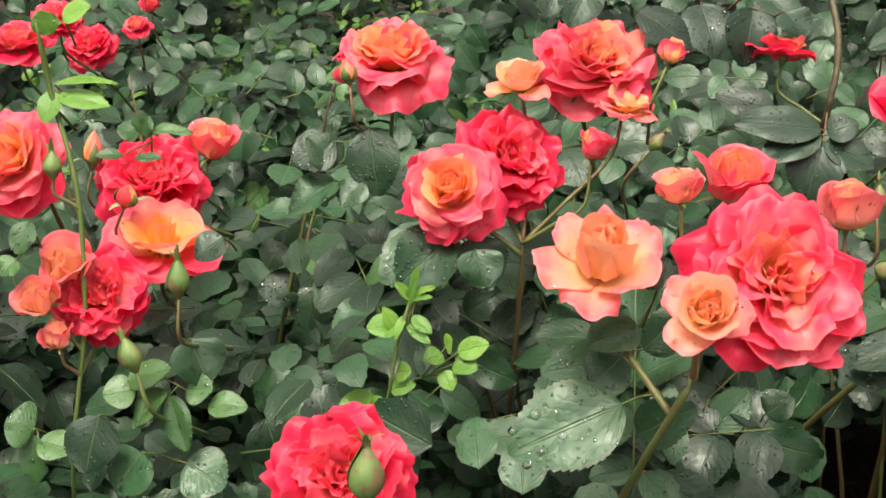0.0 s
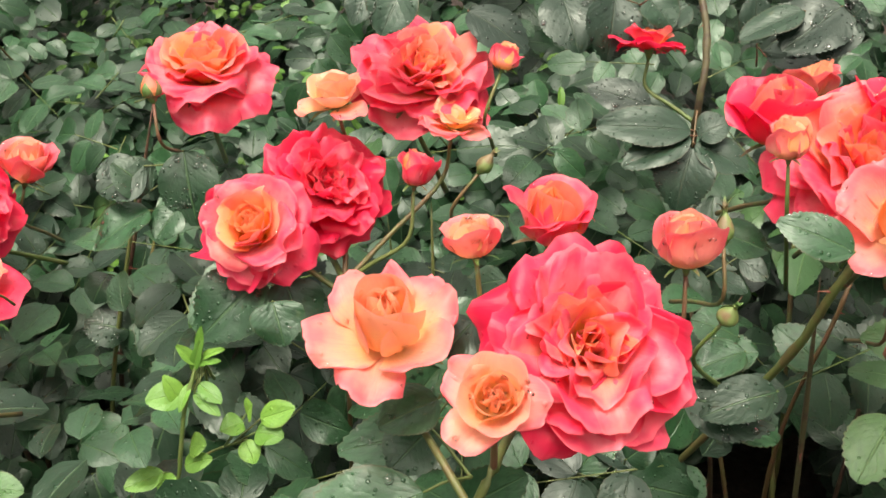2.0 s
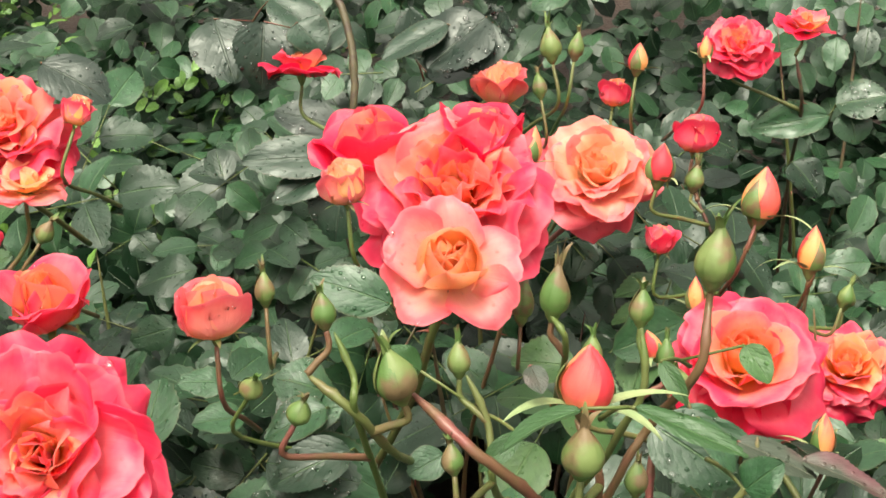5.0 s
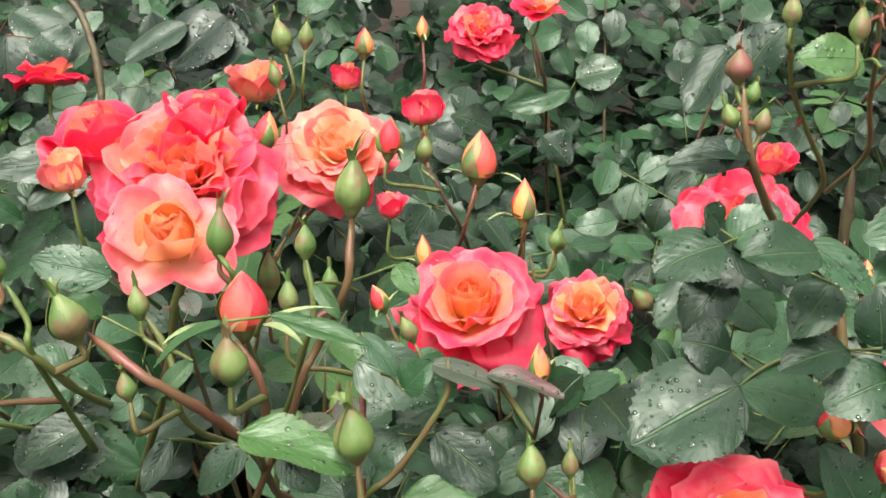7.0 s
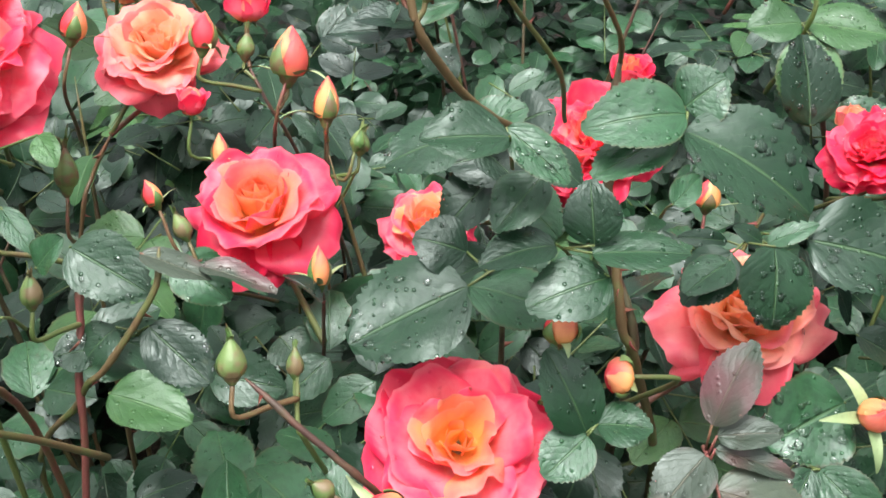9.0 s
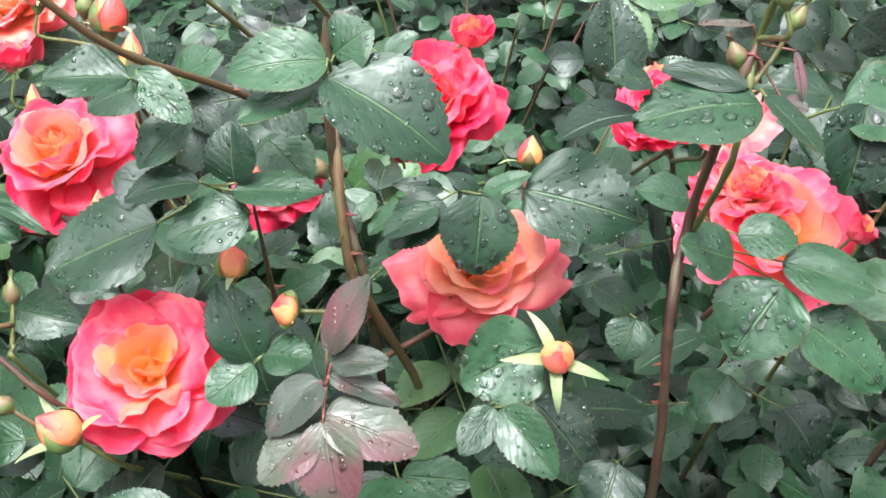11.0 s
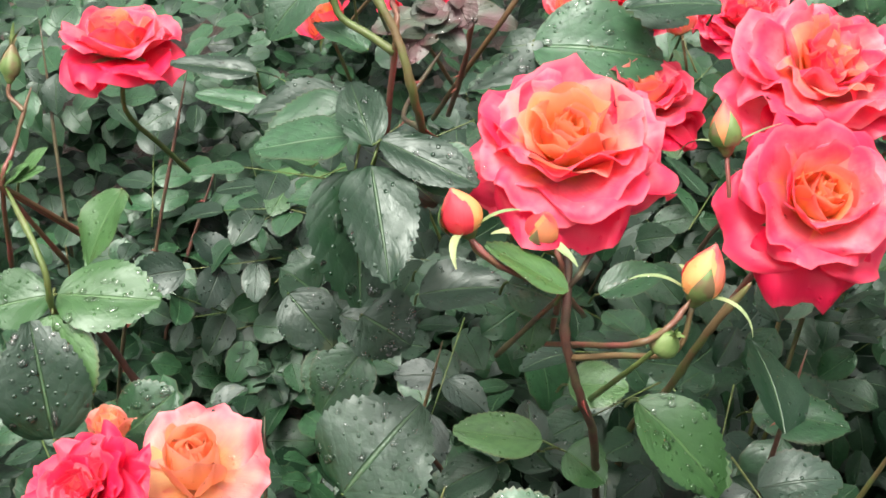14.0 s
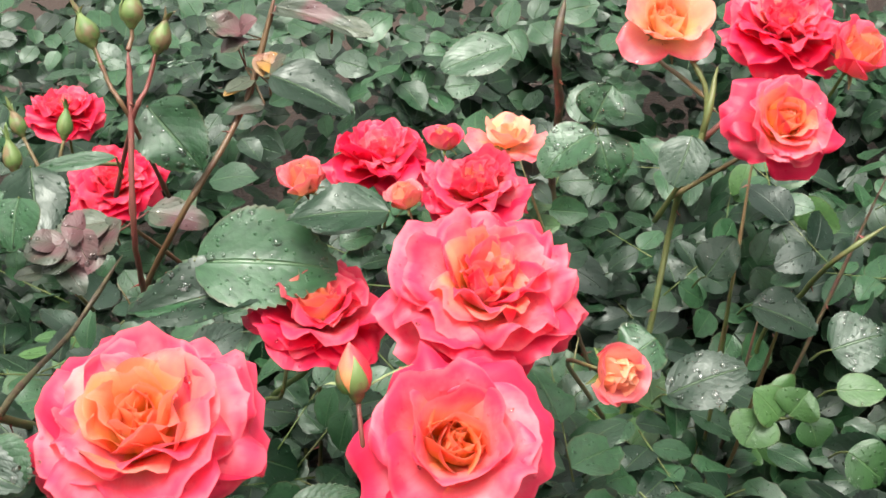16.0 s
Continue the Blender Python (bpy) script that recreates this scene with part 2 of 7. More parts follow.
def mesh_of(name, verts, faces, material, uv=None, extra=None, smooth=True):
    """A mesh; uv and extra hold two numbers for each vertex."""
    me = bpy.data.meshes.new(name)
    me.from_pydata([tuple(v) for v in verts], [], [tuple(f) for f in faces])
    me.materials.append(material)
    loops = np.empty(len(me.loops), dtype=np.int64)
    me.loops.foreach_get("vertex_index", loops)
    for title, data in (("UVMap", uv), ("ring", extra)):
        if data is not None:
            layer = me.uv_layers.new(name=title)
            layer.data.foreach_set("uv", np.asarray(data, dtype=np.float32)[loops].ravel())
    me.polygons.foreach_set("use_smooth", np.full(len(me.polygons), smooth))
    me.update()
    return me


def hang(name, mesh, parent, m=None, label=""):
    """One mesh object at the world pose m under a thing or part."""
    ob = new(name, mesh)
    m = m if m is not None else WHERE[parent]
    ob.parent = parent
    ob.matrix_basis = WHERE[parent].inverted() @ m
    WHERE[ob] = m
    if label:
        ob["label"] = label
    return ob


def grid_faces(rows, cols, start=0):
    return [(start + r * cols + c, start + r * cols + c + 1, start + (r + 1) * cols + c + 1, start + (r + 1) * cols + c)
            for r in range(rows - 1) for c in range(cols - 1)]


def spline(points, count):
    """Points on a smooth curve through the given ones."""
    p = [Vector(q) for q in points]
    p = [p[0] * 2 - p[1]] + p + [p[-1] * 2 - p[-2]]
    out, spans = [], len(p) - 3
    for i in range(count):
        s = i / (count - 1) * spans
        k = min(int(s), spans - 1)
        f = s - k
        a, b, c, d = p[k:k + 4]
        out.append(0.5 * (2 * b + (c - a) * f + (2 * a - 5 * b + 4 * c - d) * f * f + (3 * b - a - 3 * c + d) * f ** 3))
    return out


def tube(path, radii, sides=7):
    """Vertices and faces of a tapering tube along a path."""
    verts, faces = [], []
    ref = Vector((0.3, 0.9, 0.2)).normalized()
    for i, p in enumerate(path):
        d = (path[min(i + 1, len(path) - 1)] - path[max(i - 1, 0)]).normalized()
        a = d.cross(ref).normalized()
        b = d.cross(a)
        for k in range(sides):
            w = 2 * math.pi * k / sides
            verts.append(p + (a * math.cos(w) + b * math.sin(w)) * radii[i])
    for i in range(len(path) - 1):
        for k in range(sides):
            k2 = (k + 1) % sides
            faces.append((i * sides + k, i * sides + k2, (i + 1) * sides + k2, (i + 1) * sides + k))
    faces.append(tuple(range(sides - 1, -1, -1)))
    faces.append(tuple(range((len(path) - 1) * sides, len(path) * sides)))
    return verts, faces


def axis_frame(origin, axis, spin=0.0):
    q = Vector(axis).to_track_quat("Z", "Y").to_matrix().to_4x4()
    return Matrix.Translation(origin) @ q @ Matrix.Rotation(spin, 4, "Z")


def leaflet_arrays(rows, cols, seed, teeth):
    """A leaflet of length 1 along y and width 1 across x: ovate with a drawn-out tip, folded at the midrib, arched and toothed."""
    rng = random.Random(seed)
    fold, arch, wave, turn = rng.uniform(0.10, 0.38), rng.uniform(0.02, 0.42), rng.uniform(0.012, 0.05), rng.uniform(-0.16, 0.16)
    ph, full, droop = rng.uniform(0, 6), rng.uniform(0.46, 0.60), rng.uniform(0.0, 0.10)
    verts, uv = [], []
    peak = full / (full + 0.74)
    top = peak ** full * (1 - peak) ** 0.74
    for r in range(rows):
        v = r / (rows - 1)
        half = max(0.5 * v ** full * (1 - v) ** 0.74 / top, 0.010)
        for c in range(cols):
            s = 2 * c / (cols - 1) - 1
            tooth = 0.0
            if abs(s) > 0.95 and 0.06 < v < 0.97:
                tooth = teeth * (rng.uniform(0.5, 1.4) if r % 2 else -0.8)
            x = s * (half + tooth)
            y = v + (1.6 * tooth if tooth > 0 else 0.0)
            z = fold * abs(x) - arch * (v - 0.3) ** 2 + wave * math.sin(9 * v + ph + 2.2 * s) * abs(s) + turn * x * v - droop * abs(s) ** 3 * half * 2
            verts.append((x + turn * 0.3 * v * v, y, z))
            uv.append((0.5 + 0.5 * s, v))
    return np.array(verts), grid_faces(rows, cols), np.array(uv)


def leaflet_meshes(name, rows, cols, teeth, material, count):
    made = []
    for i in range(count):
        v, f, uv = leaflet_arrays(rows, cols, 40 + i, teeth)
        made.append(mesh_of(name, v, f, material, uv))
    return made


TONES = ((0.05, LEAF_AMBER), (0.2, LEAF_BRONZE), (0.35, LEAF_DULL), (0.6, LEAF), (0.88, LEAF_SOFT), (2.0, LEAF_YOUNG))
FINE = {m.name: leaflet_meshes("leaflet", 33, 9, 0.012, m, 7) for _, m in TONES}
PLAIN = {m.name: leaflet_meshes("leaflet", 23, 5, 0.015, m, 7) for m in (LEAF, LEAF_SOFT, LEAF_BRONZE, LEAF_DULL)}


def tone_material(tone):
    return next(m for limit, m in TONES if tone < limit)


def leaflet_pose(base, tip, width, up):
    """The pose that lays the unit leaflet from base to tip."""
    y = Vector(tip) - Vector(base)
    length = y.length
    y.normalize()
    x = y.cross(Vector(up)).normalized()
    z = x.cross(y)
    m = Matrix((x * width, y * length, z * (0.5 * (width + length)))).transposed().to_4x4()
    return Matrix.Translation(base) @ m


def rachis_mesh(points, bases, radius, material):
    """The leaf's middle stalk with a short side stalk to each leaflet."""
    path = spline(points, 9)
    o = path[0]
    verts, faces = tube([p - o for p in path], [radius * (1 - 0.4 * i / 8) for i in range(9)], 5)
    for base in bases:
        near = min(path, key=lambda p: (p - base).length)
        if (near - base).length > 0.0015:
            v, f = tube([near - o, near.lerp(base, 0.5) - o, base - o], [radius * 0.6] * 3, 5)
            faces += [tuple(k + len(verts) for k in face) for face in f]
            verts += v
    return mesh_of("leaf", verts, faces, material)


KEEP = []      # (place, radius) of what must not be overgrown


def leaf(bush, tone, up, seed, leaflets, stem=None):
    """A compound leaf whose leaflets are given one by one as base, tip and width."""
    rng = random.Random(seed)
    bases = [Vector(b) for b, _, _ in leaflets]
    mid = sum(bases, Vector()) / len(bases)
    foot = Vector(stem) if stem else mid + Vector((0.0, 0.022, -0.02))
    far = max(bases, key=lambda b: (b - foot).length)
    if (far - foot).length < 0.004:
        far = far + Vector((0.004, 0.0, 0.004))
    mat = STEM_GREEN if tone > 0.4 else STEM_RED
    ob = hang("leaf", rachis_mesh([foot, foot.lerp(far, 0.5) + Vector((0, 0, 0.002)), far], bases, 0.0010, mat), bush, Matrix.Translation(foot))
    material = tone_material(tone)
    for base, tip, width in leaflets:
        mesh = FINE[material.name][rng.randrange(7)]
        tilt = Vector(up) + Vector((rng.uniform(-0.25, 0.25), rng.uniform(-0.2, 0.2), rng.uniform(-0.15, 0.15)))
        piece = hang("leaflet", mesh, ob, leaflet_pose(base, tip, width, tilt))
        spot = (Vector(base) + Vector(tip)) / 2
        KEEP.append((spot, 0.35 * (Vector(tip) - Vector(base)).length))
        if width > 0.018:
            beads(piece, mesh, rng, rng.randrange(26, 40) if width > 0.04 else None)
    return ob


def bead_mesh(spots, rng):
    """Flattened water beads at places with normals."""
    verts, faces = [], []
    for place, normal, size in spots:
        m = axis_frame(place, normal)
        start = len(verts)
        sx, sy, h = size * rng.uniform(0.9, 1.5), size * rng.uniform(0.9, 1.5), size * rng.uniform(0.30, 0.5)
        for ring, (r, z) in enumerate(((1.0, -0.1), (0.92, 0.4), (0.6, 0.85))):
            for k in range(6):
                w = 2 * math.pi * k / 6
                verts.append(m @ Vector((sx * r * math.cos(w), sy * r * math.sin(w), h * z)))
        verts.append(m @ Vector((0, 0, h)))
        for ring in range(2):
            for k in range(6):
                a, b = start + ring * 6 + k, start + ring * 6 + (k + 1) % 6
                faces.append((a, b, b + 6, a + 6))
        for k in range(6):
            faces.append((start + 12 + k, start + 12 + (k + 1) % 6, start + 18))
        faces.append(tuple(start + k for k in range(5, -1, -1)))
    return mesh_of("rainwater", verts, faces, WATER)


def beads(piece, mesh, rng, count=None):
    """Rain beads on a leaflet."""
    m = WHERE[piece]
    turn = m.to_3x3().normalized()
    spots = []
    count = count or rng.randrange(5, 12)
    for _ in range(count):
        poly = mesh.polygons[rng.randrange(len(mesh.polygons))]
        if poly.center[1] < 0.08 or poly.center[1] > 0.93:
            continue
        n = (turn @ Vector(poly.normal)).normalized()
        spots.append((m @ Vector(poly.center), n, rng.choice((0.0007, 0.0010, 0.0014, 0.0019, 0.0025) if count > 20 else (0.0006, 0.0008, 0.0011, 0.0015))))
    if spots:
        inv = m.inverted()
        drops = bead_mesh(spots, rng)
        drops.transform(inv)
        ob = hang("rainwater", drops, piece.parent, m, "clear beads of rain")
        ob["kind"] = "stuff"


WAYS = []      # (bush, path) of every cane
PENDING = []   # flowers whose stalks are still to be drawn: bush, base, axis, radius, longest reach, seed


def cane(bush, points, r0, r1, tone, seed, thorns=0, ground=True):
    """A cane through the given points, from its top down; ground carries it on to the bush's foot."""
    rng = random.Random(seed)
    pts = [Vector(p) for p in points]
    if ground:
        foot = WHERE[bush].translation
        last = pts[-1]
        on = ((last - pts[-2]).normalized() * 0.9 + Vector((0.0, 0.35, -0.6))).normalized()
        low = last + on * min(0.14, last.z * 0.45)
        pts += [low, Vector((low.x * 0.75 + foot.x * 0.25, low.y * 0.75 + foot.y * 0.25 + 0.02, -0.01))]
    else:
        on = ((pts[-1] - pts[-2]).normalized() * 0.6 + Vector((0.0, 0.8, -0.5))).normalized()
        pts.append(pts[-1] + on * 0.08)
    r0, r1 = r0 * 0.46, r1 * 0.46
    n = 6 * len(pts)
    path = spline(pts, n)
    path = [p + Vector((rng.uniform(-1, 1), rng.uniform(-1, 1), 0)) * r0 * 0.15 for p in path]
    length = len(path) - 1
    radii = [(r0 + (r1 * 1.1 - r0) * i / length) * (1.22 if i % 9 == 4 else 1.0) for i in range(n)]
    mat = STEM_RED if tone < 0.22 else STEM_BROWN if tone < 0.37 else STEM_OLIVE if tone < 0.62 else STEM_GREEN
    o = path[0]
    WAYS.append((bush, path))
    radii[0] *= 0.25
    radii[1] *= 0.6
    radii[2] *= 0.85
    v, f = tube([p - o for p in path], radii, 8)
    ob = hang("cane", mesh_of("cane", v, f, mat), bush, Matrix.Translation(o))
    for k in range(thorns):
        i = rng.randrange(2, max(3, int(n * (0.62 if ground else 0.95))))
        d = (path[min(i + 1, n - 1)] - path[i - 1]).normalized()
        w = rng.uniform(0, 6.28)
        side = d.cross(Vector((math.cos(w), math.sin(w), 0.3))).normalized()
        hang("thorn", THORN_MESH, ob, axis_frame(path[i] + side * radii[i] * 0.6, side - d * -0.35, w) @ Matrix.Scale(rng.uniform(0.8, 1.3), 4))
    return ob


def thorn_mesh():
    verts, faces = [], []
    for i, (z, r, lean) in enumerate(((0, 1.0, 0), (0.35, 0.5, 0.05), (0.75, 0.2, 0.25), (1.0, 0.02, 0.5))):
        for k in range(6):
            w = 2 * math.pi * k / 6
            verts.append((0.0011 * r * math.cos(w) * 0.7 + lean * 0.002, 0.0022 * r * math.sin(w), z * 0.0065))
    for i in range(3):
        for k in range(6):
            k2 = (k + 1) % 6
            faces.append((i * 6 + k, i * 6 + k2, i * 6 + k2 + 6, i * 6 + k + 6))
    return mesh_of("thorn", verts, faces, THORN)


THORN_MESH = thorn_mesh()


def petal_arrays(length, width, leans, rho, ruffle, r0, rng, flat=0.0, rows=11, cols=17):
    """One petal in the frame of its bloom: axis z, outward x. Leans are the angles from the axis at claw, middle and rim; flat spreads the rim."""
    verts, uv = [], []
    p1, p2, p3, p4 = (rng.uniform(0, 6.28) for _ in range(4))
    notch = rng.uniform(0.0, 0.07)
    skew = rng.uniform(-0.14, 0.14)
    a0, a1, a2 = leans
    for c in range(cols):
        s = math.sin(math.pi * (c / (cols - 1) - 0.5))
        r, z = r0, 0.0
        reach = length * (0.55 + 0.45 * math.sqrt(1 - 0.97 * s * s) - notch * math.exp(-(s / 0.3) ** 2) + 0.025 * math.sin(5.0 * s + p4) + 0.30 * ruffle * math.sin(9.0 * s + p1 * 3) * math.sin(4.0 * s + p2))
        for k in range(rows):
            v = k / (rows - 1)
            th = a0 + (a1 - a0) * min(1.0, v / 0.5) if v < 0.5 else a1 + (a2 - a1) * ((v - 0.5) / 0.5) ** 2
            if k:
                r += math.sin(th) * reach / (rows - 1)
                z += math.cos(th) * reach / (rows - 1)
            shape = (0.30 + 0.70 * min(1.0, v / 0.62) ** 0.80) * (1 - 0.10 * max(0.0, (v - 0.6) / 0.4) ** 2)
            half = 0.5 * width * shape
            bend = max(rho * (1 + 2.2 * flat * v * v), 0.6 * r, 1e-4)
            a = s * half / bend
            lat, inw = bend * math.sin(a), bend * (1 - math.cos(a))
            wob = ruffle * length * v ** 2.2 * (0.8 * math.sin(3.0 * s + p1) + 0.45 * math.sin(6.5 * s + p2 + 2 * v))
            wob += ruffle * length * (0.4 * v * math.sin(4 * v + p3) + 0.30 * v ** 5 * math.sin(9.0 * s + p4 * 2))
            nr, nz = -math.cos(th), math.sin(th)
            verts.append((r + nr * (inw + wob), lat + skew * length * v * v, z + nz * (inw + wob)))
            uv.append((0.5 + 0.5 * s, v))
    return np.array(verts), grid_faces(cols, rows), np.array(uv)


# each style is a list of whorls from the heart outwards:
# petals, leans at claw, middle and rim, length, width, curvature, claw radius, ruffle, spread of the rim, place from heart to rim
STYLES = {
    "open": ((4, 20, -9, -12, 0.56, 0.46, 0.09, 0.02, 0.03, 0.0, 0.00),
             (5, 32, -6, -3, 0.61, 0.72, 0.20, 0.05, 0.04, 0.0, 0.06),
             (5, 52, 1, 10, 0.69, 1.00, 0.33, 0.08, 0.06, 0.0, 0.18),
             (5, 62, 22, 42, 0.80, 1.12, 0.50, 0.09, 0.09, 0.4, 0.42),
             (6, 76, 50, 80, 0.92, 1.26, 0.75, 0.09, 0.12, 0.7, 0.66),
             (6, 92, 88, 126, 1.08, 1.34, 0.90, 0.08, 0.13, 0.9, 1.00)),
    "full": ((5, 24, -5, -4, 0.52, 0.52, 0.12, 0.03, 0.09, 0.0, 0.00),
             (5, 36, 3, 10, 0.60, 0.70, 0.24, 0.06, 0.10, 0.0, 0.14),
             (6, 54, 16, 32, 0.72, 0.88, 0.36, 0.09, 0.12, 0.1, 0.26),
             (7, 64, 38, 62, 0.84, 1.05, 0.50, 0.09, 0.13, 0.5, 0.46),
             (7, 80, 60, 90, 0.95, 1.20, 0.75, 0.09, 0.15, 0.8, 0.70),
             (7, 92, 90, 128, 1.06, 1.28, 0.85, 0.08, 0.15, 0.9, 1.00)),
    "ruffled": ((7, 26, 4, 14, 0.50, 0.50, 0.14, 0.04, 0.16, 0.1, 0.28),
                (9, 44, 18, 32, 0.62, 0.60, 0.22, 0.08, 0.17, 0.3, 0.40),
                (9, 56, 32, 52, 0.76, 0.74, 0.32, 0.11, 0.16, 0.5, 0.50),
                (8, 68, 52, 80, 0.90, 0.96, 0.50, 0.11, 0.15, 0.7, 0.60),
                (7, 82, 70, 98, 0.98, 1.16, 0.78, 0.10, 0.14, 0.9, 0.80),
                (6, 94, 94, 130, 1.04, 1.22, 0.90, 0.08, 0.13, 0.9, 1.00)),
    "ruffled2": ((4, 30, 4, 10, 0.42, 0.50, 0.18, 0.04, 0.07, 0.0, 0.00),
                 (7, 52, 26, 44, 0.66, 0.80, 0.30, 0.08, 0.12, 0.3, 0.24),
                 (8, 66, 48, 74, 0.88, 1.00, 0.52, 0.10, 0.11, 0.7, 0.50),
                 (7, 84, 76, 102, 0.98, 1.28, 0.80, 0.09, 0.10, 0.9, 0.78),
                 (5, 94, 96, 124, 0.98, 1.32, 0.90, 0.08, 0.09, 0.9, 1.00)),
    "cup": ((3, 24, -12, -16, 0.80, 0.55, 0.12, 0.03, 0.03, 0.0, 0.06),
            (5, 40, -10, -14, 0.86, 0.85, 0.26, 0.07, 0.03, 0.0, 0.10),
            (4, 76, -4, -2, 1.02, 1.30, 0.44, 0.13, 0.03, 0.0, 0.26),
            (6, 80, 58, 92, 0.94, 1.10, 0.70, 0.13, 0.12, 0.7, 0.75)),
    "cupsmall": ((4, 24, -8, -10, 0.55, 0.46, 0.11, 0.03, 0.03, 0.0, 0.00),
                 (6, 42, -6, -5, 0.58, 0.70, 0.24, 0.06, 0.03, 0.0, 0.00),
                 (4, 70, 6, 12, 0.76, 1.20, 0.44, 0.12, 0.03, 0.0, 0.20),
                 (3, 74, 34, 56, 0.90, 1.15, 0.55, 0.12, 0.06, 0.5, 0.50),
                 (3, 86, 76, 104, 0.98, 1.05, 0.75, 0.11, 0.07, 0.8, 0.85)),
    "loose": ((3, 34, 8, 14, 0.60, 0.75, 0.24, 0.05, 0.08, 0.0, 0.05),
              (5, 62, 38, 62, 0.86, 1.15, 0.50, 0.09, 0.11, 0.6, 0.42),
              (6, 84, 78, 104, 1.02, 1.40, 0.85, 0.09, 0.10, 0.9, 0.90)),
    "half": ((5, 44, -13, -10, 0.92, 0.90, 0.25, 0.03, 0.04, 0.0, 0.00),
             (4, 62, -6, 4, 1.00, 1.20, 0.45, 0.05, 0.05, 0.0, 0.45),
             (4, 80, 16, 52, 1.06, 1.35, 0.75, 0.07, 0.07, 0.5, 0.90)),
    "bud_open": ((5, 52, -15, -12, 0.98, 0.95, 0.25, 0.03, 0.04, 0.0, 0.05),
                 (4, 78, -9, 2, 1.04, 1.15, 0.45, 0.05, 0.05, 0.0, 0.45),
                 (3, 98, 4, 40, 1.06, 1.25, 0.80, 0.06, 0.06, 0.4, 0.95)),
}


def calyx_mesh(name, radius, height, material):
    """The swollen cup under a bloom or bud, from the stem up."""
    verts, faces = [], []
    prof = ((-1.0, 0.24), (-0.8, 0.36), (-0.5, 0.58), (-0.2, 0.68), (0.0, 0.9), (0.15, 0.8))
    for z, r in prof:
        for k in range(10):
            w = 2 * math.pi * k / 10
            verts.append((radius * r * math.cos(w), radius * r * math.sin(w), z * height))
    for i in range(len(prof) - 1):
        for k in range(10):
            k2 = (k + 1) % 10
            faces.append((i * 10 + k, i * 10 + k2, i * 10 + k2 + 10, i * 10 + k + 10))
    faces.append(tuple(range(9, -1, -1)))
    faces.append(tuple(range(len(faces) // 10 * 10, len(faces) // 10 * 10 + 10)))
    return mesh_of(name, verts, faces, material)


def sepal_mesh(length, width, lean0, lean1, rng, material, r0):
    """A narrow pointed sepal in the frame of its flower."""
    verts, uv = [], []
    rows, cols = 9, 4
    twist = rng.uniform(-0.5, 0.5)
    for c in range(cols):
        s = 2 * c / (cols - 1) - 1
        r, z = r0, 0.0
        for k in range(rows):
            v = k / (rows - 1)
            th = lean0 + (lean1 - lean0) * v ** 1.3
            if k:
                r += math.sin(th) * length / (rows - 1)
                z += math.cos(th) * length / (rows - 1)
            half = 0.5 * width * (0.75 + 0.35 * math.sin(math.pi * v * 0.8)) * (1 - v) ** 0.8 + 0.0003
            lift = 0.25 * half * s * s
            verts.append((r - math.cos(th) * lift, s * half + twist * length * 0.25 * v * v, z + math.sin(th) * lift))
            uv.append((0.5 + 0.5 * s, v))
    return mesh_of("sepal", verts, grid_faces(cols, rows), material, uv)


def stalk(bush, base, axis, node, radius, material):
    """The flower's own stalk, from its base to a node of the bush."""
    base, axis, node = Vector(base), Vector(axis), Vector(node)
    span = (node - base).length
    reach = max(0.003, min(0.030, 0.40 * span, 0.5 * (base.z - node.z) / max(axis.z, 0.35)))
    low = base - axis * reach
    path = spline([base, low, low.lerp(node, 0.55), node], 14)
    v, f = tube([p - base for p in path], [radius * (1 + 0.5 * i / 13) for i in range(14)], 7)
    return hang("stalk", mesh_of("stalk", v, f, material), bush, Matrix.Translation(base))


